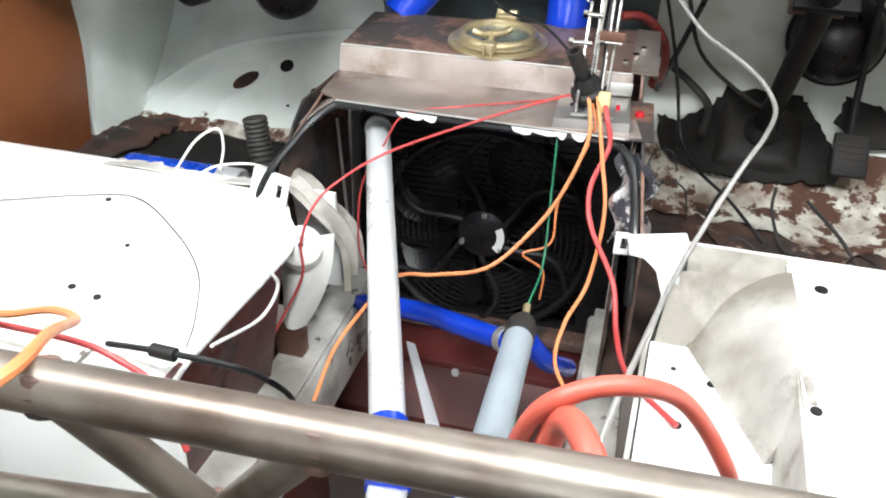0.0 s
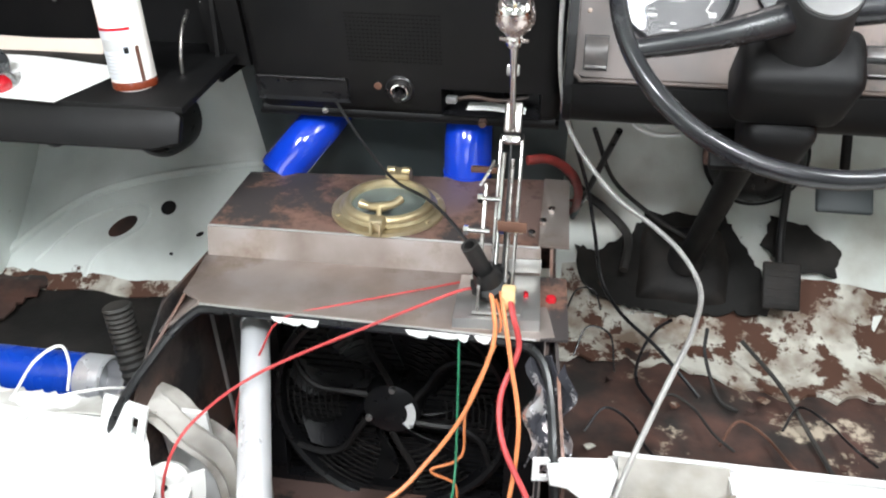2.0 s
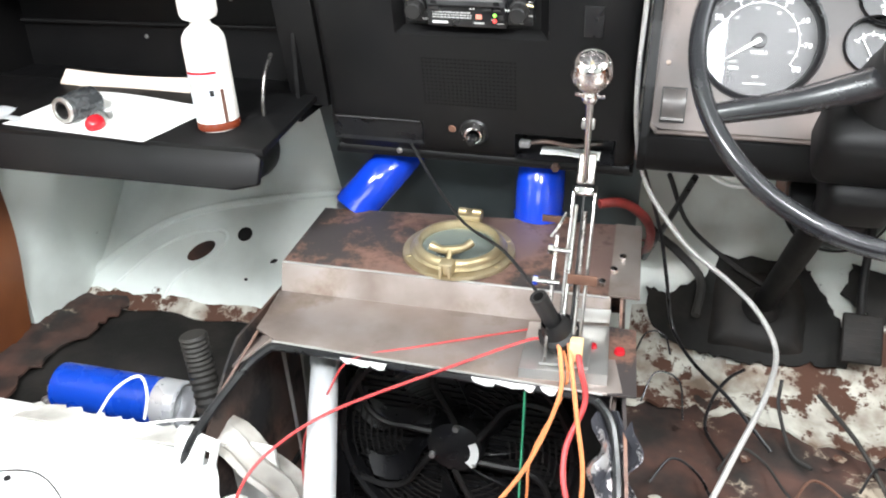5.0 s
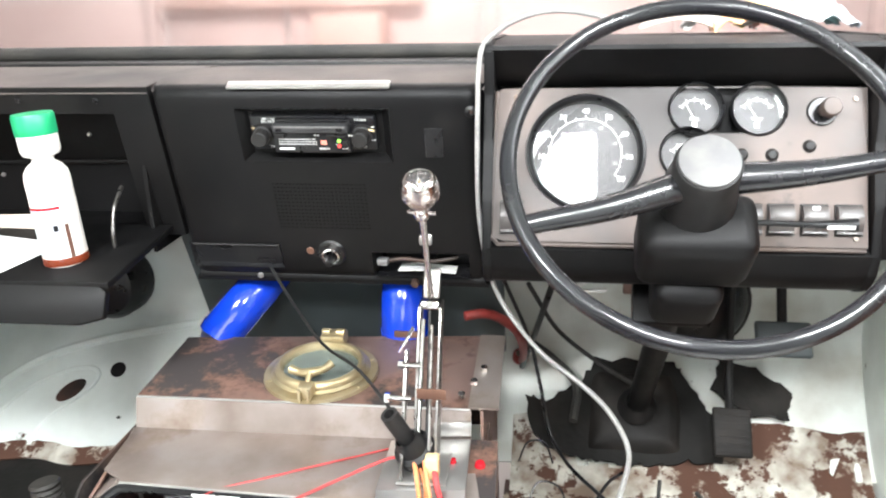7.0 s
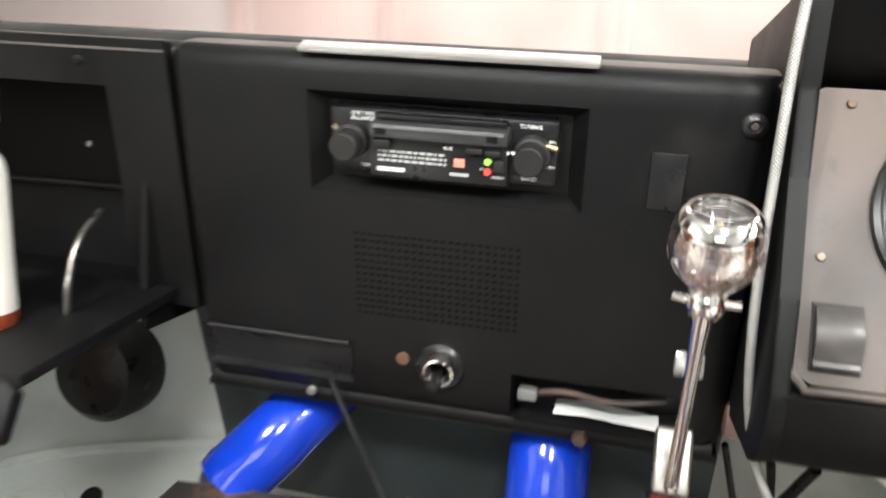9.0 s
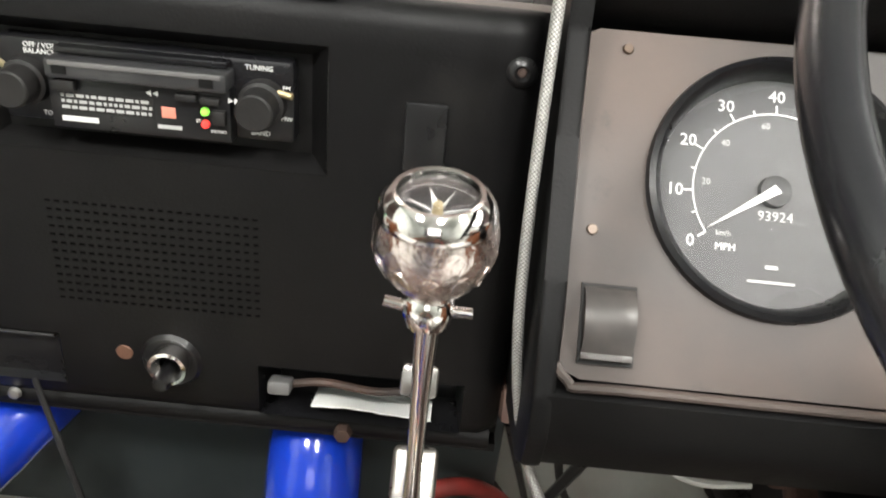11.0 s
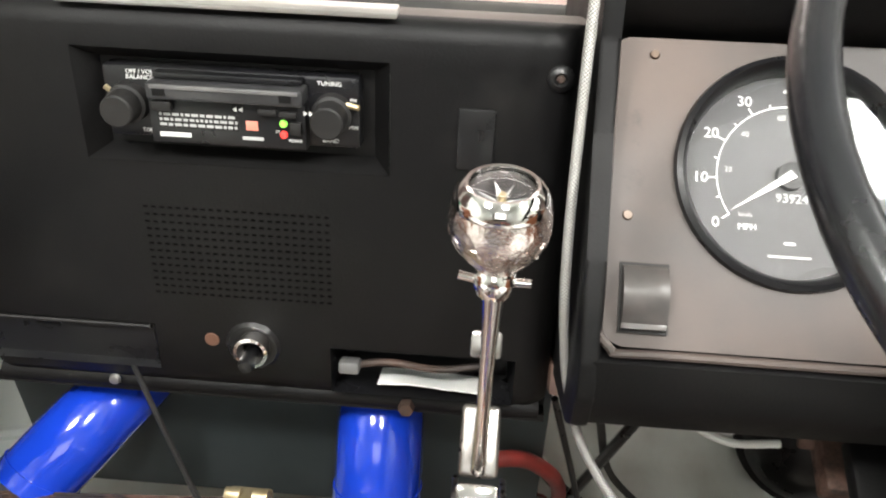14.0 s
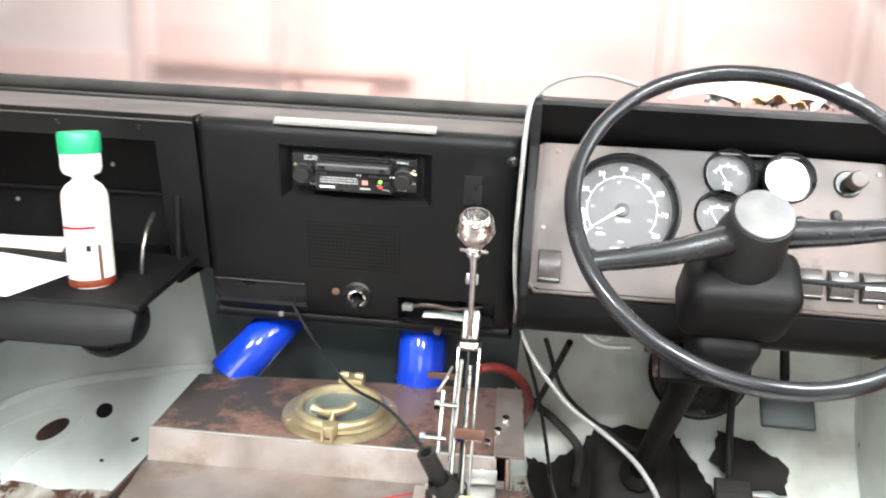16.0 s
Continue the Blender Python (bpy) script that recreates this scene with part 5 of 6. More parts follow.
for k, p in enumerate(ring):
    rad_d = (p - WM.translation).normalized()
    loops.append([bm.verts.new(p + 0.0085 * math.cos(a) * rad_d + (0.0098 + 0.0005 * math.sin(k)) * math.sin(a) * WN) for a in (2 * math.pi * j / 14 for j in range(14))])
for k in range(N):
    a, b = loops[k], loops[(k + 1) % N]
    for j in range(14):
        bm.faces.new((a[j], a[(j + 1) % 14], b[(j + 1) % 14], b[j]))
part("rim", bm, WHEEL, sw)
HUB = WM @ pose(0.004, 0.004, -0.03)
part("hub", lathe([(0.040, -0.055), (0.037, -0.02), (0.033, 0.0), (0.0325, 0.016), (0.031, 0.019), (0.0, 0.021)], HUB, 40), PLASTIC_MATT, sw)
part("hub_cap", lathe([(0.0295, 0.0205), (0.029, 0.023), (0.026, 0.0235), (0.0, 0.024)], HUB, 40), WORN_GREY, sw, "worn grey hub cap")
for ang in (203, 2):
    a = radians(ang)
    pts = [HUB @ Vector((0.025 * math.cos(a), 0.025 * math.sin(a), -0.012)), WM @ Vector((0.10 * math.cos(a), 0.10 * math.sin(a), -0.027)), WM @ Vector((0.183 * math.cos(a), 0.183 * math.sin(a), -0.002))]
    part("spoke", pipe(pts, [0.0165, 0.0125, 0.0095], 12), WHEEL, sw)
col = thing("steering_column", (0.585, 1.58, 0.80), "black steering column with a moulded shroud and stalk", "steering column")
CD = Vector((0.01, 0.452, -0.467)).normalized()
C0 = Vector((0.582, 1.125, 1.265))
part("shroud", turned(box(-0.058, 0.062, -0.045, 0.03, -0.13, -0.035, 0.018, 3), facing(C0, -CD)), VINYL, col)
part("shroud_lower", turned(box(-0.035, 0.04, -0.06, 0.0, -0.20, -0.12, 0.014, 3), facing(C0, -CD)), VINYL, col)
part("tube", rod(C0 + CD * 0.10, Vector((0.594, 1.655, 0.722)), 0.019, 20), VINYL, col)
part("clamp", turned(box(-0.045, 0.045, -0.02, 0.035, -0.30, -0.285, 0.003), facing(C0, -CD)), VINYL, col)
part("stalk", pipe([C0 + Vector((0.06, 0.06, -0.045)), C0 + Vector((0.12, 0.055, -0.045)), C0 + Vector((0.165, 0.05, -0.043))], [0.003, 0.0035, 0.007], 10), PLASTIC, col, "slim stalk with a printed paddle")
part("stalk_print", box(0.715, 0.742, 1.1655, 1.1665, 1.2195, 1.2235), PRINT, col)

# crumpled wrappers piled behind the instrument housing
for k, (x, y, w, mat) in enumerate(((0.60, 1.53, 0.10, CARD), (0.69, 1.51, 0.09, material("pale_orange_film", (0.85, 0.45, 0.22), 0.35)), (0.66, 1.55, 0.10, PAPER), (0.74, 1.53, 0.08, material("pink_film", (0.85, 0.55, 0.50), 0.35)), (0.79, 1.52, 0.09, LABEL), (0.72, 1.56, 0.07, material("yellow_film", (0.88, 0.72, 0.28), 0.35)), (0.78, 1.56, 0.08, material("teal_film", (0.45, 0.70, 0.68), 0.3)))):
    solid("crumpled_wrapper", grid_sheet(lambda u, v, k=k, x=x, y=y, w=w: (x + w * (u - 0.5), y + 0.05 * (v - 0.5), 1.400 + 0.034 * math.sin(math.pi * u) * (0.35 + 0.65 * math.sin(math.pi * v)) + 0.006 * math.sin(17 * u + 5 * k) * math.sin(13 * v + k)), 14, 8, 0.001), mat, "crumpled bright wrapper on top of the instrument housing", "wrapper", "wrappers")

# ---- roll frame across the cab ----
rf = thing("tube_frame", (0.2, 0.36, 0.44), "welded frame of brown-grey scaled steel tube across the cab", "frame")
part("main_tube", rod((-0.62, 0.316, 1.008), (1.03, 0.379, 1.019), 0.0165, 28), TUBE, rf)
part("lower_tube", rod((-0.62, 0.30, 0.875), (1.03, 0.47, 0.885), 0.0155, 24), TUBE, rf)
for a, b in (((0.05, 0.342, 1.012), (0.115, 0.385, 0.88)), ((0.215, 0.348, 1.013), (0.118, 0.385, 0.88)), ((-0.30, 0.328, 1.01), (-0.22, 0.345, 0.877)), ((0.62, 0.365, 1.016), (0.70, 0.436, 0.883))):
    part("brace", rod(a, b, 0.0125, 20), TUBE, rf)
for x, y in ((-0.60, 0.316), (1.01, 0.379)):
    part("leg", rod((x, y, 0.44), (x, y, 1.015), 0.016, 20), TUBE, rf)
for x, y, z in ((0.115, 0.385, 0.88), (0.215, 0.348, 1.012), (0.05, 0.342, 1.012)):
    part("weld_bead", lathe([(0, 0.017), (0.012, 0.014), (0.017, 0.004), (0.015, -0.012), (0, -0.016)], pose(x, y, z), 14), STEEL_RUST, rf)

# ---- pipes in the engine bay ----
p1 = thing("intake_pipe", (-0.036, 1.165, 0.80), "long satin silver pipe with a blue silicone joint", "pipe", "silver pipes")
part("pipe", rod((-0.036, 1.165, 0.842), (0.166, 0.602, 0.7685), 0.0185, 28, hollow=0.88), SILVER, p1)
part("end_bead", lathe([(0.0185, 0.006), (0.0205, 0.004), (0.0205, -0.004), (0.0185, -0.006)], facing((-0.033, 1.157, 0.841), (-0.33, 0.93, 0.12)), 24), SILVER, p1)
part("silicone_joint", rod((0.162, 0.613, 0.7700), (0.185, 0.545, 0.761), 0.0215, 24), BLUE, p1)
part("lower_run", rod((0.185, 0.545, 0.761), (0.19, 0.40, 0.60), 0.0185, 20), SILVER, p1)
p2 = thing("intake_pipe", (0.258, 0.75, 0.72), "short dull blue-grey pipe with a dark rubber sleeve", "pipe", "silver pipes")
part("pipe", rod((0.252, 0.872, 0.722), (0.263, 0.605, 0.768), 0.0185, 28), GREY_PIPE, p2)
part("fitting", pipe([(0.2515, 0.90, 0.714), (0.252, 0.875, 0.721), (0.253, 0.84, 0.728)], [0.013, 0.0195, 0.0198], 24), RUBBER, p2, "dark rubber sleeve")
part("spigot", rod((0.2515, 0.90, 0.714), (0.251, 0.925, 0.722), 0.005, 12), BRASS, p2)
part("silicone_joint", rod((0.2634, 0.598, 0.7692), (0.266, 0.545, 0.775), 0.0215, 24), BLUE, p2)
part("lower_run", rod((0.266, 0.545, 0.775), (0.25, 0.40, 0.60), 0.0185, 20), SILVER, p2)
hz = thing("blue_hose", (0.1, 1.0, 0.56), "blue silicone coolant hose with a steel clip", "hose")
part("hose", pipe([(-0.10, 1.16, 0.50), (-0.02, 1.08, 0.565), (0.08, 1.02, 0.61), (0.16, 0.97, 0.635), (0.225, 0.93, 0.655), (0.262, 0.90, 0.68)], 0.016, 16), BLUE, hz)
part("hose_clip", lathe([(0.016, 0.006), (0.018, 0.005), (0.018, -0.005), (0.016, -0.006)], facing((0.222, 0.932, 0.654), (0.85, -0.5, 0.3)), 20), ZINC, hz)
part("tail", pipe([(0.262, 0.90, 0.68), (0.285, 0.92, 0.64), (0.31, 0.99, 0.58)], 0.014, 14), BLUE, hz)
solid("flat_stay", slab([(0.045, 1.06, 0.52), (0.062, 1.055, 0.52), (0.155, 0.86, 0.545), (0.135, 0.86, 0.545)], 0.006, 0.002), SILVER, "flat silver steel stay below the pipes", "stay")
solid("thin_rod", rod((-0.118, 1.20, 0.83), (-0.098, 1.20, 0.545), 0.003, 8), ZINC, "thin steel rod at the tunnel wall", "rod")

# ---- porthole hatch on the tunnel ----
ph = thing("porthole_hatch", (0.116, 1.318, 0.946), "round aged brass porthole hatch with glass and clasp", "porthole")
PM = facing((0.116, 1.318, 0.9465), (0, -0.05, 1), up=(0, 1, 0))
part("flange", lathe([(0.055, 0.004), (0.074, 0.006), (0.080, 0.0045), (0.081, 0.0)], PM, 56), BRASS, ph)
part("ring", lathe([(0.053, 0.004), (0.053, 0.015), (0.0545, 0.0185), (0.0575, 0.020), (0.0615, 0.019), (0.0645, 0.015), (0.065, 0.011), (0.063, 0.009), (0.064, 0.004)], PM, 56), BRASS, ph)
part("seat_ring", lathe([(0.0655, 0.004), (0.070, 0.0075), (0.0655, 0.011)], PM, 56), BRASS, ph)
pg = part("pane", lathe([(0, 0.0135), (0.0535, 0.0135), (0.0535, 0.010), (0, 0.010)], PM, 40), glass("smoky_glass", (0.82, 0.87, 0.85), 0.14), ph, "smoky porthole glass")
pg.visible_shadow = False
# the well is coloured pale to stand in for reflections in the pane
part("well", lathe([(0, 0.006), (0.0535, 0.006), (0.0535, 0.0)], PM, 32), material("pane_reflection_grey", (0.17, 0.185, 0.17), 0.6, second=(0.10, 0.11, 0.10), amount=0.6, scale=14), ph)
for k in range(6):
    a = 0.5 + k * math.pi / 3
    part("screw", lathe([(0, 0.0075), (0.004, 0.007), (0.0045, 0.004)], PM @ pose(0.0735 * math.cos(a), 0.0735 * math.sin(a), 0), 10), BRASS, ph)
hg = part("hinge", turned(box(-0.018, 0.018, 0.060, 0.088, 0.008, 0.026, 0.003), PM), BRASS, ph)
for x in (-0.011, 0.011):
    part("hinge_eye", rod(PM @ Vector((x - 0.006, 0.074, 0.026)), PM @ Vector((x + 0.006, 0.074, 0.026)), 0.006, 14), BRASS, hg)
cl = part("clasp", turned(box(-0.010, 0.010, -0.080, -0.060, 0.006, 0.024, 0.003), PM), BRASS, ph)
part("clasp_bolt", rod(PM @ Vector((0, -0.073, 0.012)), PM @ Vector((0, -0.050, 0.030)), 0.004, 12), BRASS, cl)
part("wing_nut", pipe([PM @ Vector(q) for q in ((-0.030, -0.040, 0.028), (-0.016, -0.044, 0.026), (0.0, -0.047, 0.028), (0.016, -0.038, 0.029), (0.025, -0.028, 0.033))], [0.0065, 0.0055, 0.007, 0.0055, 0.006], 10), BRASS, cl)
for x in (-0.006, 0.006):
    part("clasp_lug", turned(box(x - 0.002, x + 0.002, -0.086, -0.068, 0.004, 0.022, 0.001), PM), BRASS, cl)

# ---- gear shifter ----
gs = thing("gear_shifter", (0.295, 1.16, 0.945), "chrome gear lever with a round compass knob on a steel linkage", "gear lever")
L0, L1 = Vector((0.2925, 1.214, 1.113)), Vector((0.293, 1.170, 1.226))
part("lever", pipe([L0, L0.lerp(L1, 0.35), L0.lerp(L1, 0.7), L1], [0.0043, 0.0034, 0.0037, 0.0050], 20), CHROME, gs)
part("side_tag", turned(box(-0.0085, 0.0065, -0.004, 0.009, -0.004, 0.0, 0.002), facing(L0.lerp(L1, 0.66) + Vector((0, 0.006, 0)), (0, -1, 0.2))), STEEL_BRIGHT, gs)
KA = Vector((0.0, -0.38, 0.925)).normalized()
KM = facing((0.2935, 1.1568, 1.2575), KA, up=(0, 1, 0))
kb = part("knob", lathe([(0, -0.0315), (0.0062, -0.0315), (0.0062, -0.0285), (0.0078, -0.0245), (0.0112, -0.0205), (0.0153, -0.0158), (0.0188, -0.0105), (0.0207, -0.0050), (0.0213, 0.0), (0.0209, 0.0048), (0.0198, 0.0090)], KM, 48), ENGRAVED, gs, "engraved chrome ball")
part("knob_bezel", lathe([(0.0199, 0.0086), (0.0202, 0.0096), (0.0192, 0.0126), (0.0172, 0.0158), (0.0152, 0.0174), (0.0138, 0.0172), (0.0132, 0.0155), (0.0130, 0.0105)], KM, 48), CHROME, kb)
part("compass_dial", lathe([(0, 0.0108), (0.0131, 0.0108), (0.0131, 0.009)], KM, 32), PLASTIC, kb, "black compass dial")
gp = part("compass_glass", lathe([(0, 0.0182), (0.006, 0.0178), (0.0110, 0.0166), (0.0136, 0.0150), (0.0136, 0.0144), (0, 0.0172)], KM, 32), CLEAR, kb)
gp.visible_shadow = False
for k in range(8):
    a = 0.3 + k * math.pi / 4
    w, r = (0.0013, 0.0108) if k % 4 == 2 else (0.0004, 0.0096)
    part("compass_point", slab([KM @ Vector(q) for q in ((w * math.sin(a), -w * math.cos(a), 0.0112), (r * math.cos(a), r * math.sin(a), 0.0112), (-w * math.sin(a), w * math.cos(a), 0.0112))], 0.0003), PRINT if k % 4 == 2 else PRINT_GREY, kb)
part("compass_pivot", lathe([(0, 0.0135), (0.0015, 0.013), (0.0018, 0.011)], KM, 12), BRASS, kb)
# engraving: fine raised scrolls round the ball's lower half
for k in range(12):
    a = k * math.pi / 6
    def on_ball(t, h, r=0.0214):
        q = math.sqrt(max(0, r * r - h * h)) * 0.985
        return KM @ Vector((q * math.cos(t), q * math.sin(t), h))
    part("scroll", pipe([on_ball(a + 0.16 * math.cos(s), -0.0078 + 0.0042 * math.sin(s)) for s in (0.2, 1.2, 2.2, 3.2, 4.2, 5.2)], 0.0006, 5, per=3), ENGRAVED, kb)
NK = facing(L1 + Vector((0, -0.0035, 0.0035)), KA, up=(0, 1, 0))
part("neck_nut", lathe([(0.0055, -0.008), (0.0085, -0.006), (0.0098, 0.0), (0.0088, 0.005), (0.0055, 0.008)], NK, 12), CHROME, gs)
for s in (-1, 1):
    part("set_screw", rod(NK @ Vector((s * 0.006, 0, -0.001)), NK @ Vector((s * 0.0158, -0.001, 0.0008 - s * 0.0012)), 0.0021, 10), CHROME, gs)
# collar plate and the linkage under it
part("collar_plate", turned(box(-0.0105, 0.0105, -0.016, 0.022, -0.004, 0.001, 0.003, 3), facing((0.2925, 1.222, 1.122), (0, -0.85, 0.5))), STEEL_BRIGHT, gs, "bright slanted collar plate")
part("collar_foot", turned(box(-0.0112, 0.0112, -0.005, 0.005, -0.008, 0.003, 0.002, 3), facing((0.2925, 1.207, 1.103), (0, -0.85, 0.5))), CHROME, gs)
for x in (0.2795, 0.3045):
    part("side_plate", slab([(x, 1.222, 1.105), (x, 1.198, 1.105), (x, 1.118, 0.918), (x, 1.155, 0.918)], 0.003, 0.0008), STEEL_BRIGHT, gs)
part("link_rod", rod((0.286, 1.195, 1.09), (0.284, 1.122, 0.918), 0.0028, 10), CHROME, gs)
part("link_rod", rod((0.297, 1.190, 1.085), (0.299, 1.114, 0.918), 0.0025, 10), STEEL_BRIGHT, gs)
part("centre_web", slab([(0.292, 1.20, 1.10), (0.292, 1.185, 1.06), (0.292, 1.130, 0.918), (0.292, 1.17, 0.918)], 0.0025), PLASTIC_MATT, gs)
part("side_arm", slab([(0.2655, 1.185, 1.055), (0.2655, 1.175, 1.058), (0.2665, 1.105, 0.925), (0.2665, 1.118, 0.922)], 0.004, 0.001), STEEL_BRIGHT, gs)
part("spring_arm", pipe([(0.262, 1.165, 1.06), (0.270, 1.165, 1.075), (0.276, 1.18, 1.085)], 0.002, 8), CHROME, gs)
for x0, x1, y, z in ((0.248, 0.276, 1.150, 1.008), (0.262, 0.285, 1.168, 1.042), (0.290, 0.316, 1.150, 1.012)):
    b = part("pivot_bolt", rod((x0, y, z), (x1, y, z), 0.0034, 10), CHROME, gs)
    part("bolt_head", rod((x0 - 0.003, y, z), (x0 + 0.003, y, z), 0.006, 6), CHROME, b)
part("copper_tag", box(0.286, 0.320, 1.132, 1.135, 1.018, 1.031, 0.001), COPPER, gs, "brown sheet tag on the linkage")
part("copper_tag", box(0.243, 0.277, 1.225, 1.230, 1.050, 1.058, 0.001), COPPER, gs)
part("base_plate", slab([(0.262, 1.108, 0.9185), (0.32, 1.11, 0.9185), (0.32, 1.175, 0.9185), (0.262, 1.17, 0.9185)], 0.004, 0.001), ZINC, gs)
for x, y in ((0.335, 1.30), (0.345, 1.34), (0.322, 1.262)):
    solid("loose_bolt", lathe([(0, 0.011), (0.005, 0.010), (0.0055, 0.004), (0.0025, 0.003), (0.0025, 0)], pose(x, y, 0.9475, 12, 0, 0), 8), CHROME, "bright hexagon bolt on the tunnel cover", "bolt", "bolts on the cover")

# ---- bracket and black cap with its leads ----
zb = thing("mounting_bracket", (0.29, 1.17, 0.90), "bright folded steel bracket on the tunnel's lower plate", "bracket")
part("plate", slab([(0.240, 1.10, 0.915), (0.343, 1.108, 0.917), (0.338, 1.222, 0.913), (0.236, 1.212, 0.911)], -0.0035, 0.001), ZINC, zb)
part("lip", slab([(0.240, 1.10, 0.915), (0.343, 1.108, 0.917), (0.343, 1.105, 0.897), (0.240, 1.098, 0.895)], 0.003), ZINC, zb)
part("fold", slab([(0.29, 1.224, 0.913), (0.338, 1.228, 0.914), (0.338, 1.232, 0.932), (0.29, 1.228, 0.931)], 0.003, 0.001), ZINC, zb)
part("hole", lathe([(0, 0.0012), (0.0065, 0.0012), (0.0065, 0)], pose(0.262, 1.163, 0.9145), 14), PLASTIC_MATT, zb)
part("red_plug", lathe([(0, 0.006), (0.0036, 0.005), (0.0045, 0.0)], pose(0.322, 1.165, 0.915), 14), RED_PLASTIC, zb)
solid("red_button", lathe([(0, 0.007), (0.0055, 0.006), (0.0068, 0.003), (0.007, 0)], pose(0.354, 1.175, 0.905), 16), RED_PLASTIC, "small red plastic cap on the cover's edge", "cap")
bc = thing("black_lead_cap", (0.275, 1.14, 0.912), "black moulded plastic cap with an angled spout", "cap")
CM = facing((0.281, 1.140, 0.945), (-0.30, -0.45, 0.84))
part("flange", lathe([(0, 0.010), (0.018, 0.010), (0.0245, 0.006), (0.0255, 0.0), (0.0245, -0.006), (0.018, -0.012), (0, -0.013)], CM, 28), PLASTIC_MATT, bc)
part("body", lathe([(0.019, 0.008), (0.016, 0.022), (0.0125, 0.030)], CM, 24), PLASTIC_MATT, bc)
part("spout", rod((0.274, 1.133, 0.962), (0.256, 1.118, 1.005), 0.0105, 20, hollow=0.62), PLASTIC_MATT, bc)
part("neck", rod((0.287, 1.145, 0.935), (0.29, 1.147, 0.914), 0.014, 16), PLASTIC_MATT, bc)
for a in (0.6, 3.4):
    part("ear_screw", lathe([(0, 0.004), (0.003, 0.0035), (0.004, 0)], CM @ pose(0.0215 * math.cos(a), 0.0215 * math.sin(a), 0.007), 10), ZINC, bc)
part("connector", box(0.296, 0.312, 1.112, 1.128, 0.925, 0.952, 0.002), material("cream_plastic", (0.75, 0.55, 0.28), 0.4), bc, "cream lead connector")


def wire(name, pts, r, mat, label, category="wire", group="loose wires", sides=8):
    return solid(name, pipe(pts, r, sides), mat, label, category, group)


wire("red_lead", [(0.262, 1.135, 0.938), (0.239, 1.128, 0.934), (0.15, 1.08, 0.91), (0.028, 1.03, 0.864), (-0.033, 0.99, 0.828), (-0.055, 0.95, 0.805), (-0.068, 0.93, 0.756), (-0.065, 0.92, 0.707), (-0.10, 0.90, 0.626), (-0.11, 0.85, 0.592)], 0.002, RED_WIRE, "red wire drooping across the tunnel's mouth")
wire("thin_red_lead", [(0.24, 1.20, 0.9075), (0.107, 1.13, 0.904), (0.031, 1.095, 0.895), (0.003, 1.08, 0.851), (-0.026, 1.06, 0.788), (-0.029, 1.05, 0.696), (-0.016, 1.05, 0.647)], 0.0014, RED_WIRE, "thin red wire hanging in the tunnel's mouth")
wire("orange_lead", [(0.281, 1.125, 0.945), (0.288, 1.105, 0.93), (0.291, 1.085, 0.892), (0.265, 1.05, 0.821), (0.228, 1.02, 0.768), (0.183, 0.98, 0.733), (0.119, 0.95, 0.728), (0.068, 0.93, 0.727), (0.03, 0.90, 0.683), (0.007, 0.85, 0.647), (-0.003, 0.80, 0.598)], 0.0028, ORANGE, "orange wire looping down into the engine bay")
wire("orange_lead", [(0.295, 1.120, 0.945), (0.302, 1.098, 0.925), (0.314, 1.07, 0.879), (0.329, 1.03, 0.816), (0.322, 0.98, 0.737), (0.302, 0.93, 0.703), (0.298, 0.88, 0.674), (0.327, 0.82, 0.666), (0.354, 0.78, 0.646)], 0.0028, ORANGE, "orange wire hanging beside the tunnel wall")
wire("orange_lead", [(0.288, 1.122, 0.94), (0.297, 1.098, 0.90), (0.264, 1.07, 0.811), (0.261, 1.05, 0.749), (0.224, 1.04, 0.729), (0.254, 1.05, 0.70), (0.254, 1.05, 0.65)], 0.0018, ORANGE, "thin orange wire with a small loop")
wire("red_lead", [(0.305, 1.122, 0.94), (0.312, 1.10, 0.925), (0.321, 1.085, 0.89), (0.305, 1.05, 0.845), (0.314, 1.01, 0.807), (0.354, 0.96, 0.756), (0.368, 0.90, 0.72), (0.388, 0.82, 0.72), (0.445, 0.76, 0.712)], 0.0036, RED_WIRE, "thick red wire hanging down to the seat box")
wire("green_lead", [(0.247, 1.11, 0.905), (0.249, 1.098, 0.887), (0.251, 1.08, 0.804), (0.256, 1.02, 0.728), (0.2515, 0.928, 0.722)], 0.0016, GREEN, "thin green wire down to the pipe fitting")
wire("green_lead", [(0.253, 0.87, 0.70), (0.262, 0.80, 0.66), (0.285, 0.70, 0.62)], 0.0016, GREEN, "thin green wire below the pipe")
wire("red_hose", [(0.303, 0.451, 0.93), (0.318, 0.438, 0.98), (0.343, 0.443, 1.0), (0.372, 0.456, 1.0), (0.404, 0.49, 0.97), (0.43, 0.511, 0.93), (0.456, 0.525, 0.88), (0.474, 0.60, 0.80), (0.48, 0.68, 0.712)], 0.0065, RED_HOSE, "thick orange-red hose arched over the tube frame", "hose", "red hoses", 14)
wire("red_hose", [(0.318, 0.47, 0.90), (0.326, 0.442, 0.95), (0.333, 0.434, 0.98), (0.343, 0.419, 0.992), (0.357, 0.391, 0.99), (0.368, 0.375, 0.96), (0.37, 0.37, 0.82)], 0.0088, RED_HOSE, "thick orange-red hose looped beside the tube frame", "hose", "red hoses", 14)
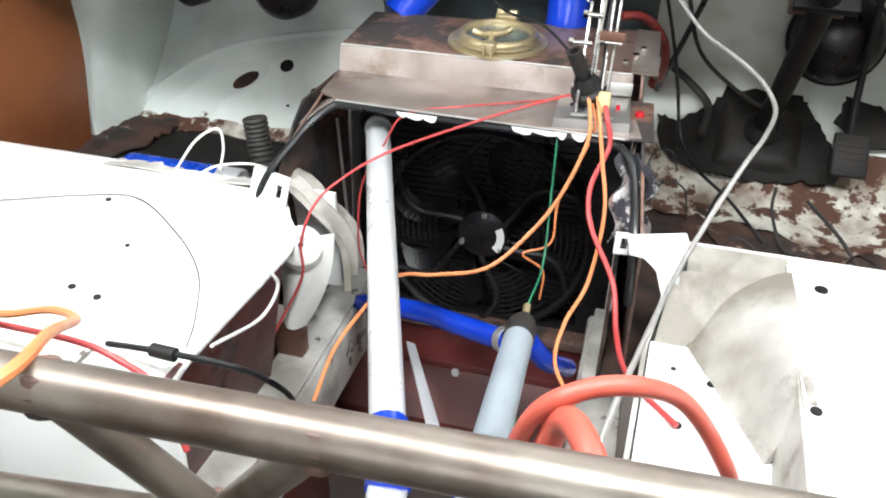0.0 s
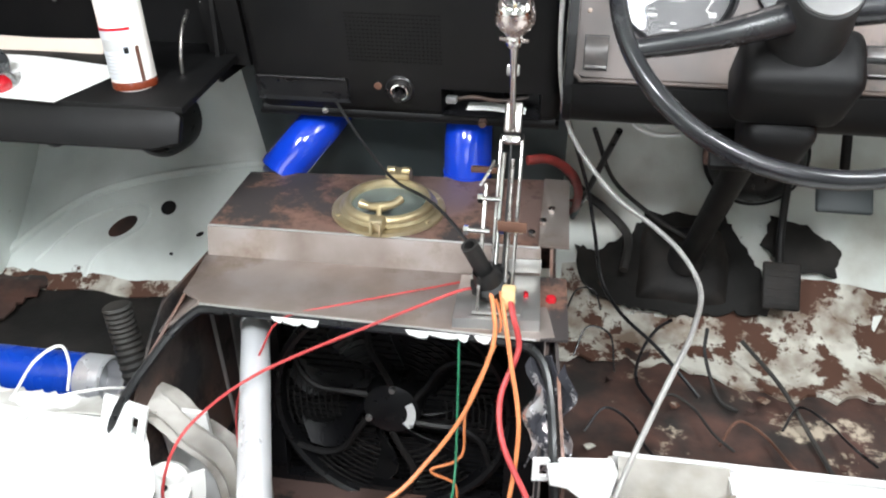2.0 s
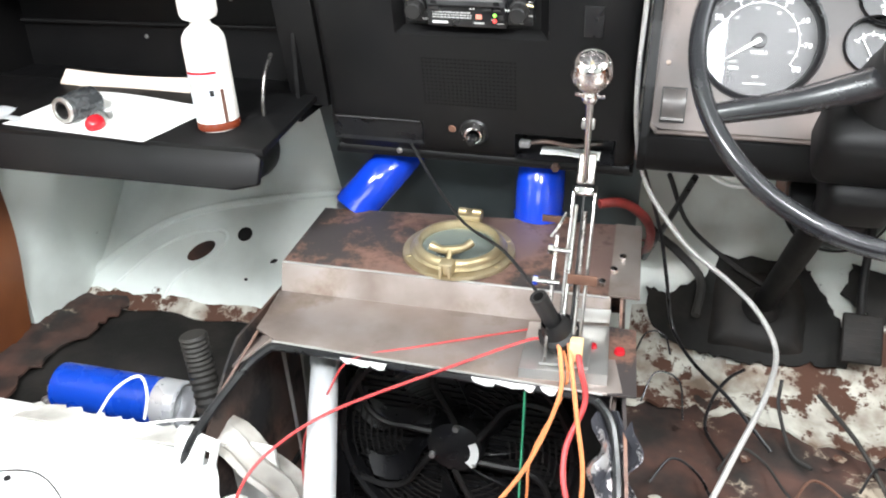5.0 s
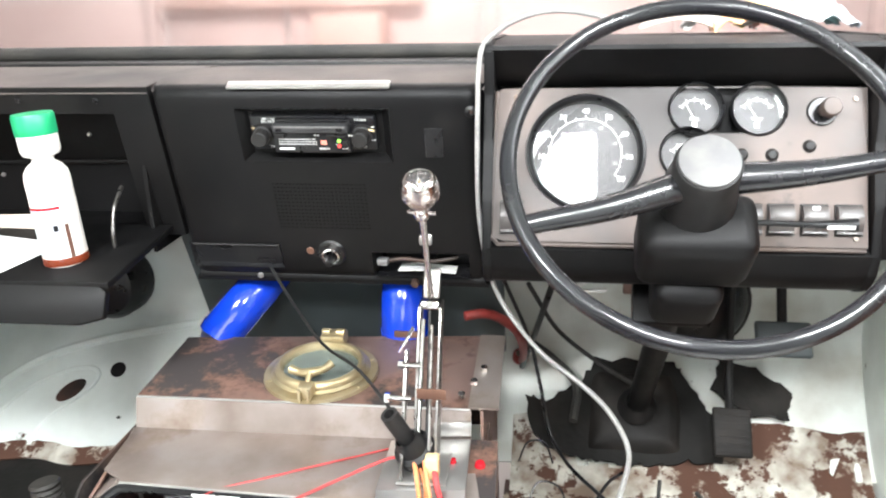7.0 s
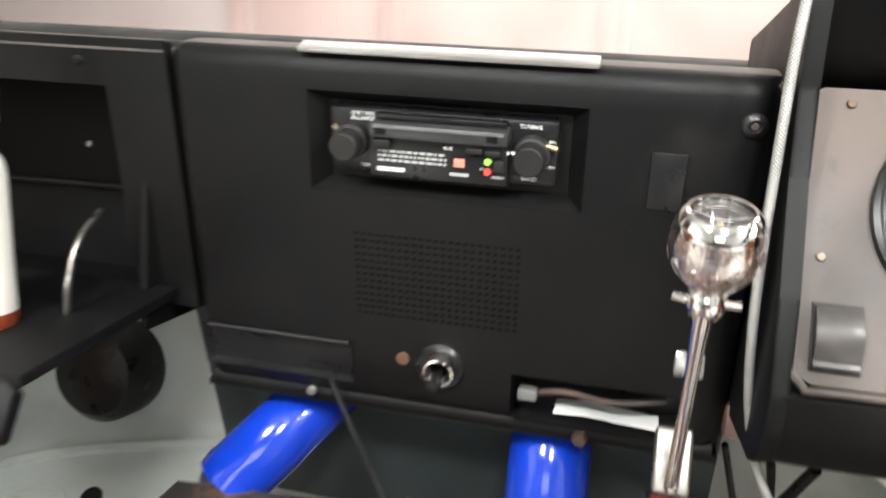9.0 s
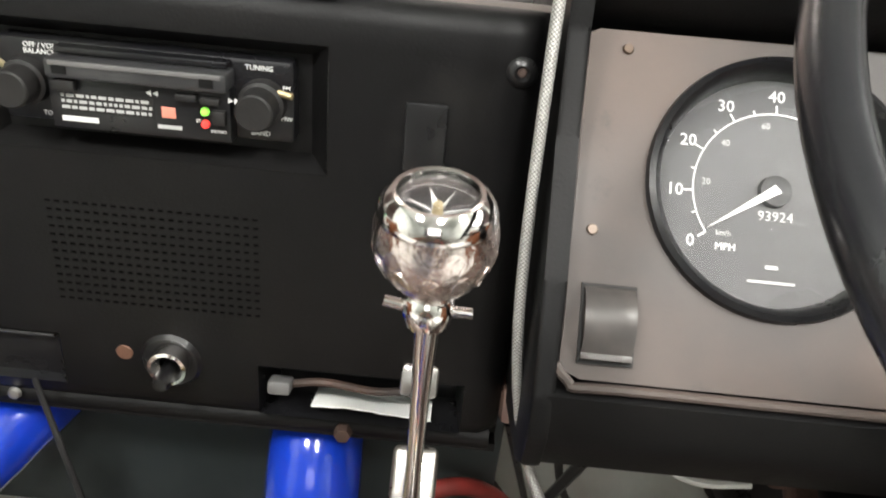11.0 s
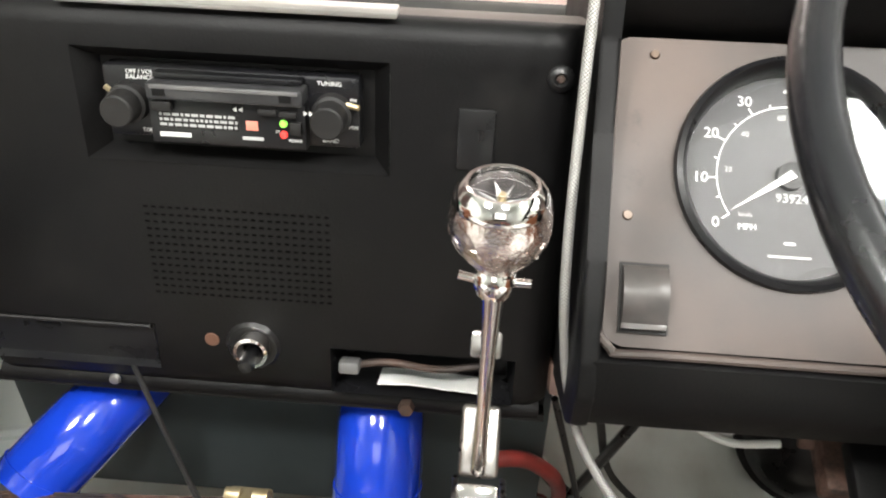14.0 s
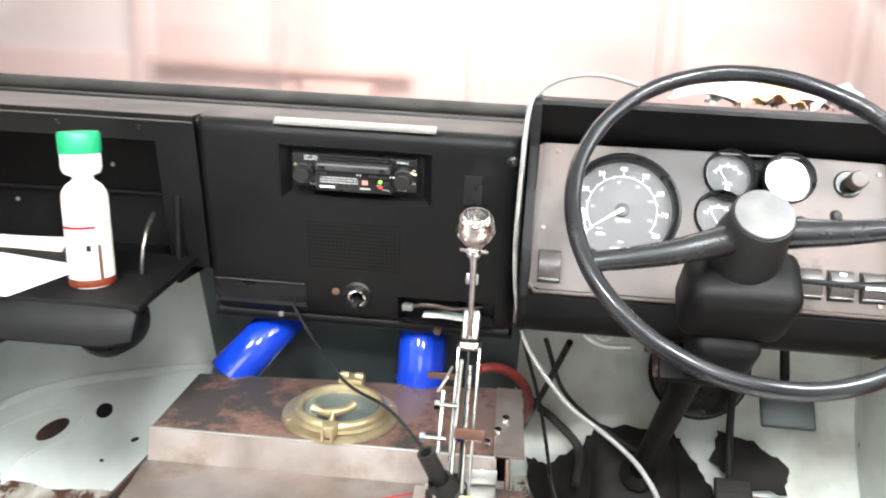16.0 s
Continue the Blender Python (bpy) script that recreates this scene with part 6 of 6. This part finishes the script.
wire("orange_cable", [(-0.30, 0.60, 0.83), (-0.226, 0.575, 0.845), (-0.157, 0.567, 0.87), (-0.093, 0.528, 0.90), (0.0, 0.405, 0.995), (0.045, 0.333, 1.034), (0.03, 0.30, 1.02), (0.0, 0.29, 0.95)], 0.0042, ORANGE, "orange cable lying over the tube frame")
wire("red_cable", [(-0.257, 0.592, 0.815), (-0.154, 0.585, 0.82), (-0.107, 0.582, 0.81), (-0.062, 0.575, 0.79), (-0.03, 0.56, 0.73)], 0.0035, RED_WIRE, "red cable behind the seat box")
blk = thing("black_cable", (-0.06, 0.6, 0.66), "black cable with an inline connector hanging off the seat box", "cable", "loose wires")
part("cable", pipe([(-0.139, 0.609, 0.803), (-0.065, 0.606, 0.81), (-0.003, 0.636, 0.78), (0.016, 0.682, 0.72), (0.012, 0.721, 0.66)], 0.0035, 8), PLASTIC, blk)
part("connector", rod((-0.085, 0.607, 0.809), (-0.058, 0.606, 0.809), 0.0075, 12), PLASTIC_MATT, blk)
part("pin", rod((-0.15, 0.60, 0.802), (-0.165, 0.57, 0.79), 0.004, 8), ZINC, blk)
wire("white_tie", [(-0.316, 1.03, 0.782), (-0.281, 1.04, 0.832), (-0.247, 1.05, 0.853), (-0.241, 1.05, 0.824), (-0.245, 1.04, 0.791)], 0.002, WHITE_WIRE, "white wire looped over the seat box edge")
wire("white_tie", [(-0.266, 0.973, 0.796), (-0.224, 0.992, 0.82), (-0.183, 1.016, 0.82), (-0.164, 1.048, 0.80)], 0.0018, WHITE_WIRE, "white wire arched over the seat box corner")
wire("white_tie", [(-0.08, 0.791, 0.795), (-0.05, 0.79, 0.80), (-0.042, 0.803, 0.77), (-0.05, 0.767, 0.745), (-0.038, 0.64, 0.80)], 0.0022, WHITE_WIRE, "white wire hanging over the seat box side")
wire("grey_wire", [(-0.473, 0.85, 0.795), (-0.388, 0.891, 0.796), (-0.305, 0.913, 0.796), (-0.202, 0.844, 0.796), (-0.127, 0.768, 0.796), (-0.083, 0.685, 0.796), (-0.064, 0.634, 0.797)], 0.0009, PLASTIC_MATT, "thin grey wire lying in a curve on the seat box", sides=6)

# ---- braided hose from the dash to the seat box ----
bh = thing("braided_hose", (0.42, 1.0, 0.78), "long braided steel hose hanging from the dash top", "hose")
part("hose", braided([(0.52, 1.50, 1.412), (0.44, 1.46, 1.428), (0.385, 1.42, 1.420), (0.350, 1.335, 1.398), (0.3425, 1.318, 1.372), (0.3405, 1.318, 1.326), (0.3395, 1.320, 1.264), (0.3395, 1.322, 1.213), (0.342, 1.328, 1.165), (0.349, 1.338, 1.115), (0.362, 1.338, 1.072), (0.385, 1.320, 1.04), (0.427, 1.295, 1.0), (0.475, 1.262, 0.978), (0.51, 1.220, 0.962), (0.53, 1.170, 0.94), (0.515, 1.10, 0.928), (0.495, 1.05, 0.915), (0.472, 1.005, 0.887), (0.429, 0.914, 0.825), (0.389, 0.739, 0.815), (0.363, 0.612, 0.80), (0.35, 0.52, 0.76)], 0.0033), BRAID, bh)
part("ferrule", rod((0.364, 0.617, 0.80), (0.35, 0.52, 0.76), 0.0045, 14), ZINC, bh)

# ---- ducts under the dash ----
for name, pts, r in (("left", [(0.0, 1.56, 1.05), (-0.018, 1.50, 1.022), (-0.045, 1.455, 0.99), (-0.075, 1.435, 0.955), (-0.082, 1.43, 0.944)], 0.034),
                     ("right", [(0.205, 1.56, 1.06), (0.207, 1.51, 1.035), (0.209, 1.475, 1.00), (0.210, 1.462, 0.955), (0.210, 1.462, 0.94)], 0.0375)):
    d = thing("air_duct", pts[-1], "glossy blue silicone elbow duct under the dash", "duct", "blue ducts")
    part("elbow", pipe(pts, r, 32), BLUE, d)
    part("lip", pipe([Vector(pts[-2]), Vector(pts[-1])], r + 0.0015, 32, smooth=False), BLUE, d)
    part("spigot", rod(pts[-1], Vector(pts[-1]) + Vector((-0.006, 0, -0.02)), r - 0.004, 24), ZINC, d)
solid("control_cable", pipe([(0.02, 1.41, 1.07), (0.07, 1.36, 1.03), (0.13, 1.29, 1.005), (0.20, 1.21, 1.01), (0.262, 1.14, 0.985)], 0.0022, 8), PLASTIC_MATT, "thin black cable from the dash to the cap", "cable", "loose wires")

# ---- driver's footwell ----
bt2 = thing("column_boot", (0.58, 1.58, 0.70), "dark grey pressed steel cover where the column meets the floor", "boot")
TM = facing((0.590, 1.668, 0.704), (0, -0.66, 0.75))
def boot(u, v):
    x, y = -0.090 + 0.180 * u, -0.084 + 0.168 * v
    e = max(abs(2 * u - 1) ** 5, abs(2 * v - 1) ** 5)
    dent = 0.003 * math.sin(9 * u + 2) * math.sin(7 * v + 1) + 0.0015 * ragged(round(u * 22) + 23 * round(v * 22))
    return TM @ Vector((x * (1 - 0.20 * max(0, 2 * v - 1) ** 3), y * (1 - 0.1 * abs(2 * u - 1) ** 6), 0.034 * (1 - e) + dent))
part("cover", grid_sheet(boot, 22, 22, 0.004), BOOT_GRIME, bt2)
part("rim", pipe([TM @ Vector(q) for q in ((-0.082, 0.03, 0.006), (-0.088, -0.055, 0.008), (-0.068, -0.086, 0.008), (0.068, -0.086, 0.008), (0.088, -0.055, 0.008), (0.082, 0.03, 0.006))], 0.006, 10), BOOT_GRIME, bt2)
part("gaiter", lathe([(0.034, 0.0), (0.030, 0.012), (0.023, 0.020), (0.020, 0.03)], facing((0.592, 1.638, 0.738), -CD), 20), PLASTIC_MATT, bt2)


def torn_patch(points, seed):
    """A ragged sheet of old sound deadening on the driver's toe board."""
    line = []
    for i, (x0, y0) in enumerate(points):
        x1, y1 = points[(i + 1) % len(points)]
        for k in range(5):
            f = k / 5
            line.append((x0 + (x1 - x0) * f + 0.008 * ragged(seed + 7 * i + k), y0 + (y1 - y0) * f + 0.008 * ragged(seed + 31 * i + 3 * k)))
    top = [(x, y, 0.628 + 0.9 * max(0, y - 1.58) + 0.012) for x, y in line]
    return slab(top, 0.004)


structure("deadening_patch", torn_patch([(0.392, 1.678), (0.402, 1.628), (0.44, 1.606), (0.50, 1.592), (0.56, 1.588), (0.62, 1.590), (0.68, 1.598), (0.74, 1.594), (0.757, 1.63), (0.72, 1.665), (0.69, 1.705), (0.665, 1.735), (0.52, 1.735), (0.492, 1.70), (0.43, 1.672)], 3), MAT_DARK, "torn black sound-deadening sheet round the column cover", "patch")
structure("deadening_patch", torn_patch([(0.73, 1.70), (0.79, 1.665), (0.86, 1.66), (0.87, 1.70), (0.80, 1.735), (0.75, 1.745)], 40), MAT_DARK, "torn scrap of black sound deadening on the toe board", "patch")
sv = thing("brake_servo", (0.705, 1.81, 0.82), "glossy black round brake servo on the bulkhead", "brake servo")
VM = facing((0.708, 1.80, 0.89), (-0.05, -1, 0.15))
part("drum", lathe([(0.088, 0.0), (0.090, 0.03), (0.086, 0.05), (0.075, 0.075), (0.055, 0.094), (0.030, 0.103), (0, 0.106)], VM, 40), PLASTIC, sv)
part("band", lathe([(0.0885, 0.028), (0.094, 0.032), (0.094, 0.04), (0.0865, 0.046)], VM, 40), PLASTIC_MATT, sv)
# added black drums stand for a dark round hole and a darker spot
solid("dark_drum", lathe([(0.075, 0.0), (0.075, 0.05), (0.06, 0.07), (0.03, 0.075), (0, 0.075)], facing((-0.47, 1.815, 0.885), (0, -1, 0.1)), 36), PLASTIC, "round black drum standing for a dark round hole in the passenger bulkhead", "blower")
solid("small_dark_drum", lathe([(0.04, 0.0), (0.04, 0.06), (0.03, 0.075), (0, 0.078)], facing((-0.70, 1.81, 0.86), (0, -1, 0.1)), 24), PLASTIC, "small black drum standing for a darker spot on the passenger bulkhead", "motor")
pd = thing("brake_pedal", (0.71, 1.45, 0.62), "dark rubber-faced brake pedal on a steel arm", "pedal", "pedals")
DM = facing((0.748, 1.590, 0.722), (0, -0.8, 0.6))
part("pad", turned(box(-0.032, 0.032, -0.042, 0.042, 0, 0.010, 0.004, 3), DM), BOOT_GRIME, pd)
for z in (-0.030, -0.018, -0.006, 0.006, 0.018, 0.030):
    part("rib", turned(box(-0.027, 0.027, z - 0.002, z + 0.002, 0.010, 0.0115), DM), BOOT_GRIME, pd)
part("arm", pipe([(0.748, 1.60, 0.725), (0.752, 1.66, 0.77), (0.752, 1.69, 0.86), (0.745, 1.69, 1.0)], 0.007, 10), PLASTIC_MATT, pd)
pd2 = thing("clutch_pedal", (0.82, 1.5, 0.7), "greenish dark clutch pedal under the dash", "pedal", "pedals")
DM2 = facing((0.815, 1.60, 0.895), (0, -0.8, 0.6))
part("pad", turned(box(-0.045, 0.045, -0.03, 0.03, 0, 0.010, 0.005, 3), DM2), GREYGREEN, pd2)
part("arm", pipe([(0.815, 1.605, 0.90), (0.82, 1.65, 0.95), (0.82, 1.70, 1.06)], 0.008, 10), PLASTIC_MATT, pd2)
rt = thing("red_pipe", (0.38, 1.745, 0.75), "old dark red rubber pipe bending into the toe board", "pipe")
part("pipe", pipe([(0.30, 1.50, 0.962), (0.325, 1.512, 0.962), (0.348, 1.53, 0.950), (0.375, 1.57, 0.912), (0.387, 1.62, 0.862), (0.386, 1.69, 0.80), (0.382, 1.745, 0.765)], 0.008, 12), RED_TUBE, rt)
part("boot", lathe([(0.016, 0.0), (0.015, 0.012), (0.009, 0.022)], facing((0.379, 1.752, 0.768), (0, -0.6, 0.8)), 16), RED_TUBE, rt)
wire("black_rod", [(0.437, 1.50, 1.02), (0.41, 1.61, 0.89), (0.383, 1.72, 0.765)], 0.0055, PLASTIC, "straight black rod from the dash to the toe board", "rod", "footwell cables")
wire("black_cable", [(0.34, 1.62, 0.93), (0.392, 1.69, 0.838), (0.441, 1.69, 0.80), (0.484, 1.65, 0.768), (0.478, 1.585, 0.732)], 0.008, RUBBER, "thick black cable curling to the column cover", "cable", "footwell cables")
wire("black_cable", [(0.36, 1.50, 1.03), (0.40, 1.58, 0.89), (0.419, 1.57, 0.814), (0.439, 1.54, 0.733), (0.474, 1.49, 0.70), (0.535, 1.44, 0.67), (0.60, 1.38, 0.625)], 0.0032, PLASTIC, "black cable hanging down the footwell", "cable", "footwell cables")
wire("black_cable", [(0.56, 1.50, 0.69), (0.535, 1.48, 0.682), (0.513, 1.46, 0.65), (0.506, 1.43, 0.612), (0.53, 1.36, 0.612)], 0.0028, PLASTIC, "short black cable under the column cover", "cable", "footwell cables")
wire("black_cable", [(0.62, 1.50, 0.68), (0.618, 1.47, 0.645), (0.635, 1.40, 0.612), (0.66, 1.37, 0.612)], 0.0032, RUBBER, "loop of thin black hose under the column cover", "cable", "footwell cables")
wire("grey_cable", [(0.40, 1.50, 1.02), (0.45, 1.66, 0.87), (0.53, 1.67, 0.80), (0.60, 1.63, 0.775)], 0.004, RUBBER, "grey cable across the bulkhead", "cable", "footwell cables")
wire("black_cable", [(0.68, 1.50, 0.66), (0.73, 1.42, 0.635), (0.76, 1.32, 0.615), (0.78, 1.20, 0.61)], 0.0036, RUBBER, "black cable lying across the driver's floor", "cable", "footwell cables")
wire("black_wire", [(0.40, 1.46, 0.625), (0.42, 1.50, 0.66), (0.46, 1.49, 0.655), (0.47, 1.44, 0.615)], 0.0018, PLASTIC, "thin black wire loop on the rusty floor", "wire", "footwell cables")
wire("cream_wire", [(0.51, 1.43, 1.10), (0.498, 1.40, 1.084), (0.452, 1.39, 1.08), (0.449, 1.385, 1.069), (0.476, 1.38, 1.059), (0.511, 1.38, 1.061)], 0.003, WHITE_WIRE, "cream wires looped under the instrument housing", "wire", "cream wires")
wire("cream_wire", [(0.45, 1.41, 1.095), (0.459, 1.39, 1.075), (0.475, 1.38, 1.068), (0.494, 1.385, 1.084), (0.51, 1.40, 1.095)], 0.003, WHITE_WIRE, "cream wire looped under the instrument housing", "wire", "cream wires")
cb = thing("column_bracket", (0.57, 1.40, 1.03), "rusty grey steel bracket around the steering column", "bracket")
part("cross_plate", box(0.535, 0.64, 1.405, 1.412, 1.045, 1.09, 0.003), STEEL_RUST, cb)
part("saddle", turned(box(-0.04, 0.04, -0.03, 0.03, -0.012, 0.012, 0.003), facing((0.587, 1.40, 1.045), -CD)), STEEL_RUST, cb)
part("wire_clip", pipe([(0.60, 1.36, 1.075), (0.615, 1.345, 1.06), (0.635, 1.35, 1.065), (0.64, 1.37, 1.085)], 0.003, 8), COPPER, cb)
structure("under_dash_rail", box(0.345, 0.82, 1.42, 1.46, 1.065, 1.095, 0.006), STEEL_RUST, "brown steel rail under the instrument housing", "rail")

# ---- passenger footwell ----
can = thing("blue_canister", (-0.44, 1.233, 0.605), "blue metal canister with a bright end lying on the floor", "canister")
X0 = facing((-0.560, 1.238, 0.647), (1, 0.0, 0), up=(0, 0, 1))
part("body", lathe([(0, 0.0), (0.030, 0.0), (0.040, 0.006), (0.040, 0.187), (0.0395, 0.191)], X0, 32), BLUE_CAN, can)
part("end_ring", lathe([(0.0395, 0.191), (0.0405, 0.193), (0.0405, 0.232), (0.037, 0.236), (0.033, 0.234), (0.032, 0.21), (0, 0.21)], X0, 32), SILVER, can, "bright steel end")
ch = thing("corrugated_hose", (-0.25, 1.2, 0.60), "dark corrugated hose stub standing on the footwell floor", "hose")
bm = bmesh.new()
pts = smooth_path([(-0.28, 1.227, 0.80), (-0.272, 1.222, 0.75), (-0.255, 1.205, 0.69), (-0.235, 1.19, 0.61)], 12)
pipe(pts, [0.0195 + (0.0025 if i % 2 else 0) for i in range(len(pts))], 18, bm, smooth=False)
part("hose", bm, RUBBER, ch)
for k, (x, y, rz, ln) in enumerate(((-0.60, 1.26, 10, 0.05), (-0.585, 1.225, -30, 0.04), (-0.57, 1.285, 40, 0.045))):
    m = pose(x, y, 0.616, 90, 0, 90 + rz)
    bo = thing("hex_bolt", (x, y, 0.606), "loose steel hexagon bolt lying on the floor", "bolt", "bolts on the floor")
    part("shank", lathe([(0, 0), (0.005, 0), (0.005, ln), (0, ln)], m, 10), ZINC, bo)
    part("head", lathe([(0, -0.008), (0.009, -0.008), (0.0095, 0), (0, 0)], m, 6), ZINC, bo)


def on_toe(x, y, out=0.0):
    for a, b in zip(TOE, TOE[1:]):
        if a[0] <= y <= b[0]:
            z = a[1] + (b[1] - a[1]) * (y - a[0]) / (b[0] - a[0] + 1e-9)
            d = Vector((0, b[0] - a[0], b[1] - a[1])).normalized()
            n = Vector((0, -d.z, d.y))
            return facing(Vector((x, y, z)) + n * out, n)


for x, y, rx, ry, turn, mat in ((-0.529, 1.668, 0.032, 0.016, 40, RUST_FLOOR), (-0.441, 1.704, 0.0155, 0.0155, 0, PLASTIC_MATT), (-0.36, 1.665, 0.008, 0.004, 30, PLASTIC_MATT), (-0.30, 1.60, 0.006, 0.005, 0, PLASTIC_MATT), (-0.41, 1.63, 0.004, 0.003, 0, PLASTIC_MATT)):
    m = on_toe(x, y, 0.002) @ pose(0, 0, 0, 0, 0, turn) @ Matrix.Diagonal((rx, ry, 1, 1))
    structure("toe_hole", lathe([(0, 0.001), (1, 0.001), (1.05, 0)], m, 24), mat, "punched hole through the toe board", "hole")
structure("toe_bead", pipe([on_toe(x, y, 0.001).translation for x, y in ((-0.765, 1.61), (-0.70, 1.665), (-0.62, 1.715), (-0.52, 1.748), (-0.40, 1.772), (-0.26, 1.79), (-0.15, 1.797))], 0.010, 8), PALE, "raised pressed bead across the toe board", "bead")
structure("toe_pressing", pipe([on_toe(x, y, 0.0).translation for x, y in ((-0.70, 1.60), (-0.63, 1.665), (-0.55, 1.70), (-0.495, 1.705), (-0.48, 1.69), (-0.50, 1.665), (-0.55, 1.635), (-0.575, 1.61), (-0.58, 1.58))], 0.0045, 8), PALE, "raised pressed edge around the oval hole", "bead")
# grime and clutter on the driver's floor
random.seed(5)
for k in range(12):
    x, y = random.uniform(0.38, 0.9), random.uniform(1.12, 1.5)
    r = random.uniform(0.004, 0.010)
    pts = [(x + r * random.uniform(0.6, 1.4) * math.cos(a), y + r * random.uniform(0.6, 1.4) * math.sin(a), 0.612 + 0.003 * random.random()) for a in (0, 1.1, 2.0, 3.1, 4.2, 5.2)]
    solid("paint_flake", slab(pts, 0.0015), (PALE_RUST, RUST_FLOOR)[k % 2], "curled flake of old paint on the rusty floor", "paint flake", "paint flakes")
for k in range(4):
    x, y = 0.42 + 0.1 * k, 1.28 + 0.05 * (k % 2)
    wire("black_wire", [(x, y, 0.615), (x + 0.03, y + 0.04, 0.632), (x + 0.07, y + 0.03, 0.618), (x + 0.09, y - 0.04, 0.628), (x + 0.12, y - 0.06, 0.615)], 0.0022, (PLASTIC, RUBBER, COPPER, PLASTIC)[k], "thin dark wire lying on the rusty floor", "wire", "footwell cables")
solid("floor_plug", lathe([(0.012, 0.0), (0.02, 0.0), (0.021, 0.008), (0.018, 0.012), (0.012, 0.010), (0.011, 0.002), (0, 0.002)], pose(0.47, 1.20, 0.607), 20), WHITE_GRIMY, "dirty cream ring grommet on the floor", "grommet")
wire("steel_tie", [(0.385, 1.56, 0.66), (0.40, 1.575, 0.69), (0.43, 1.575, 0.692), (0.445, 1.56, 0.66)], 0.0016, PLASTIC, "thin wire loop standing on the toe board", "wire", "footwell cables")
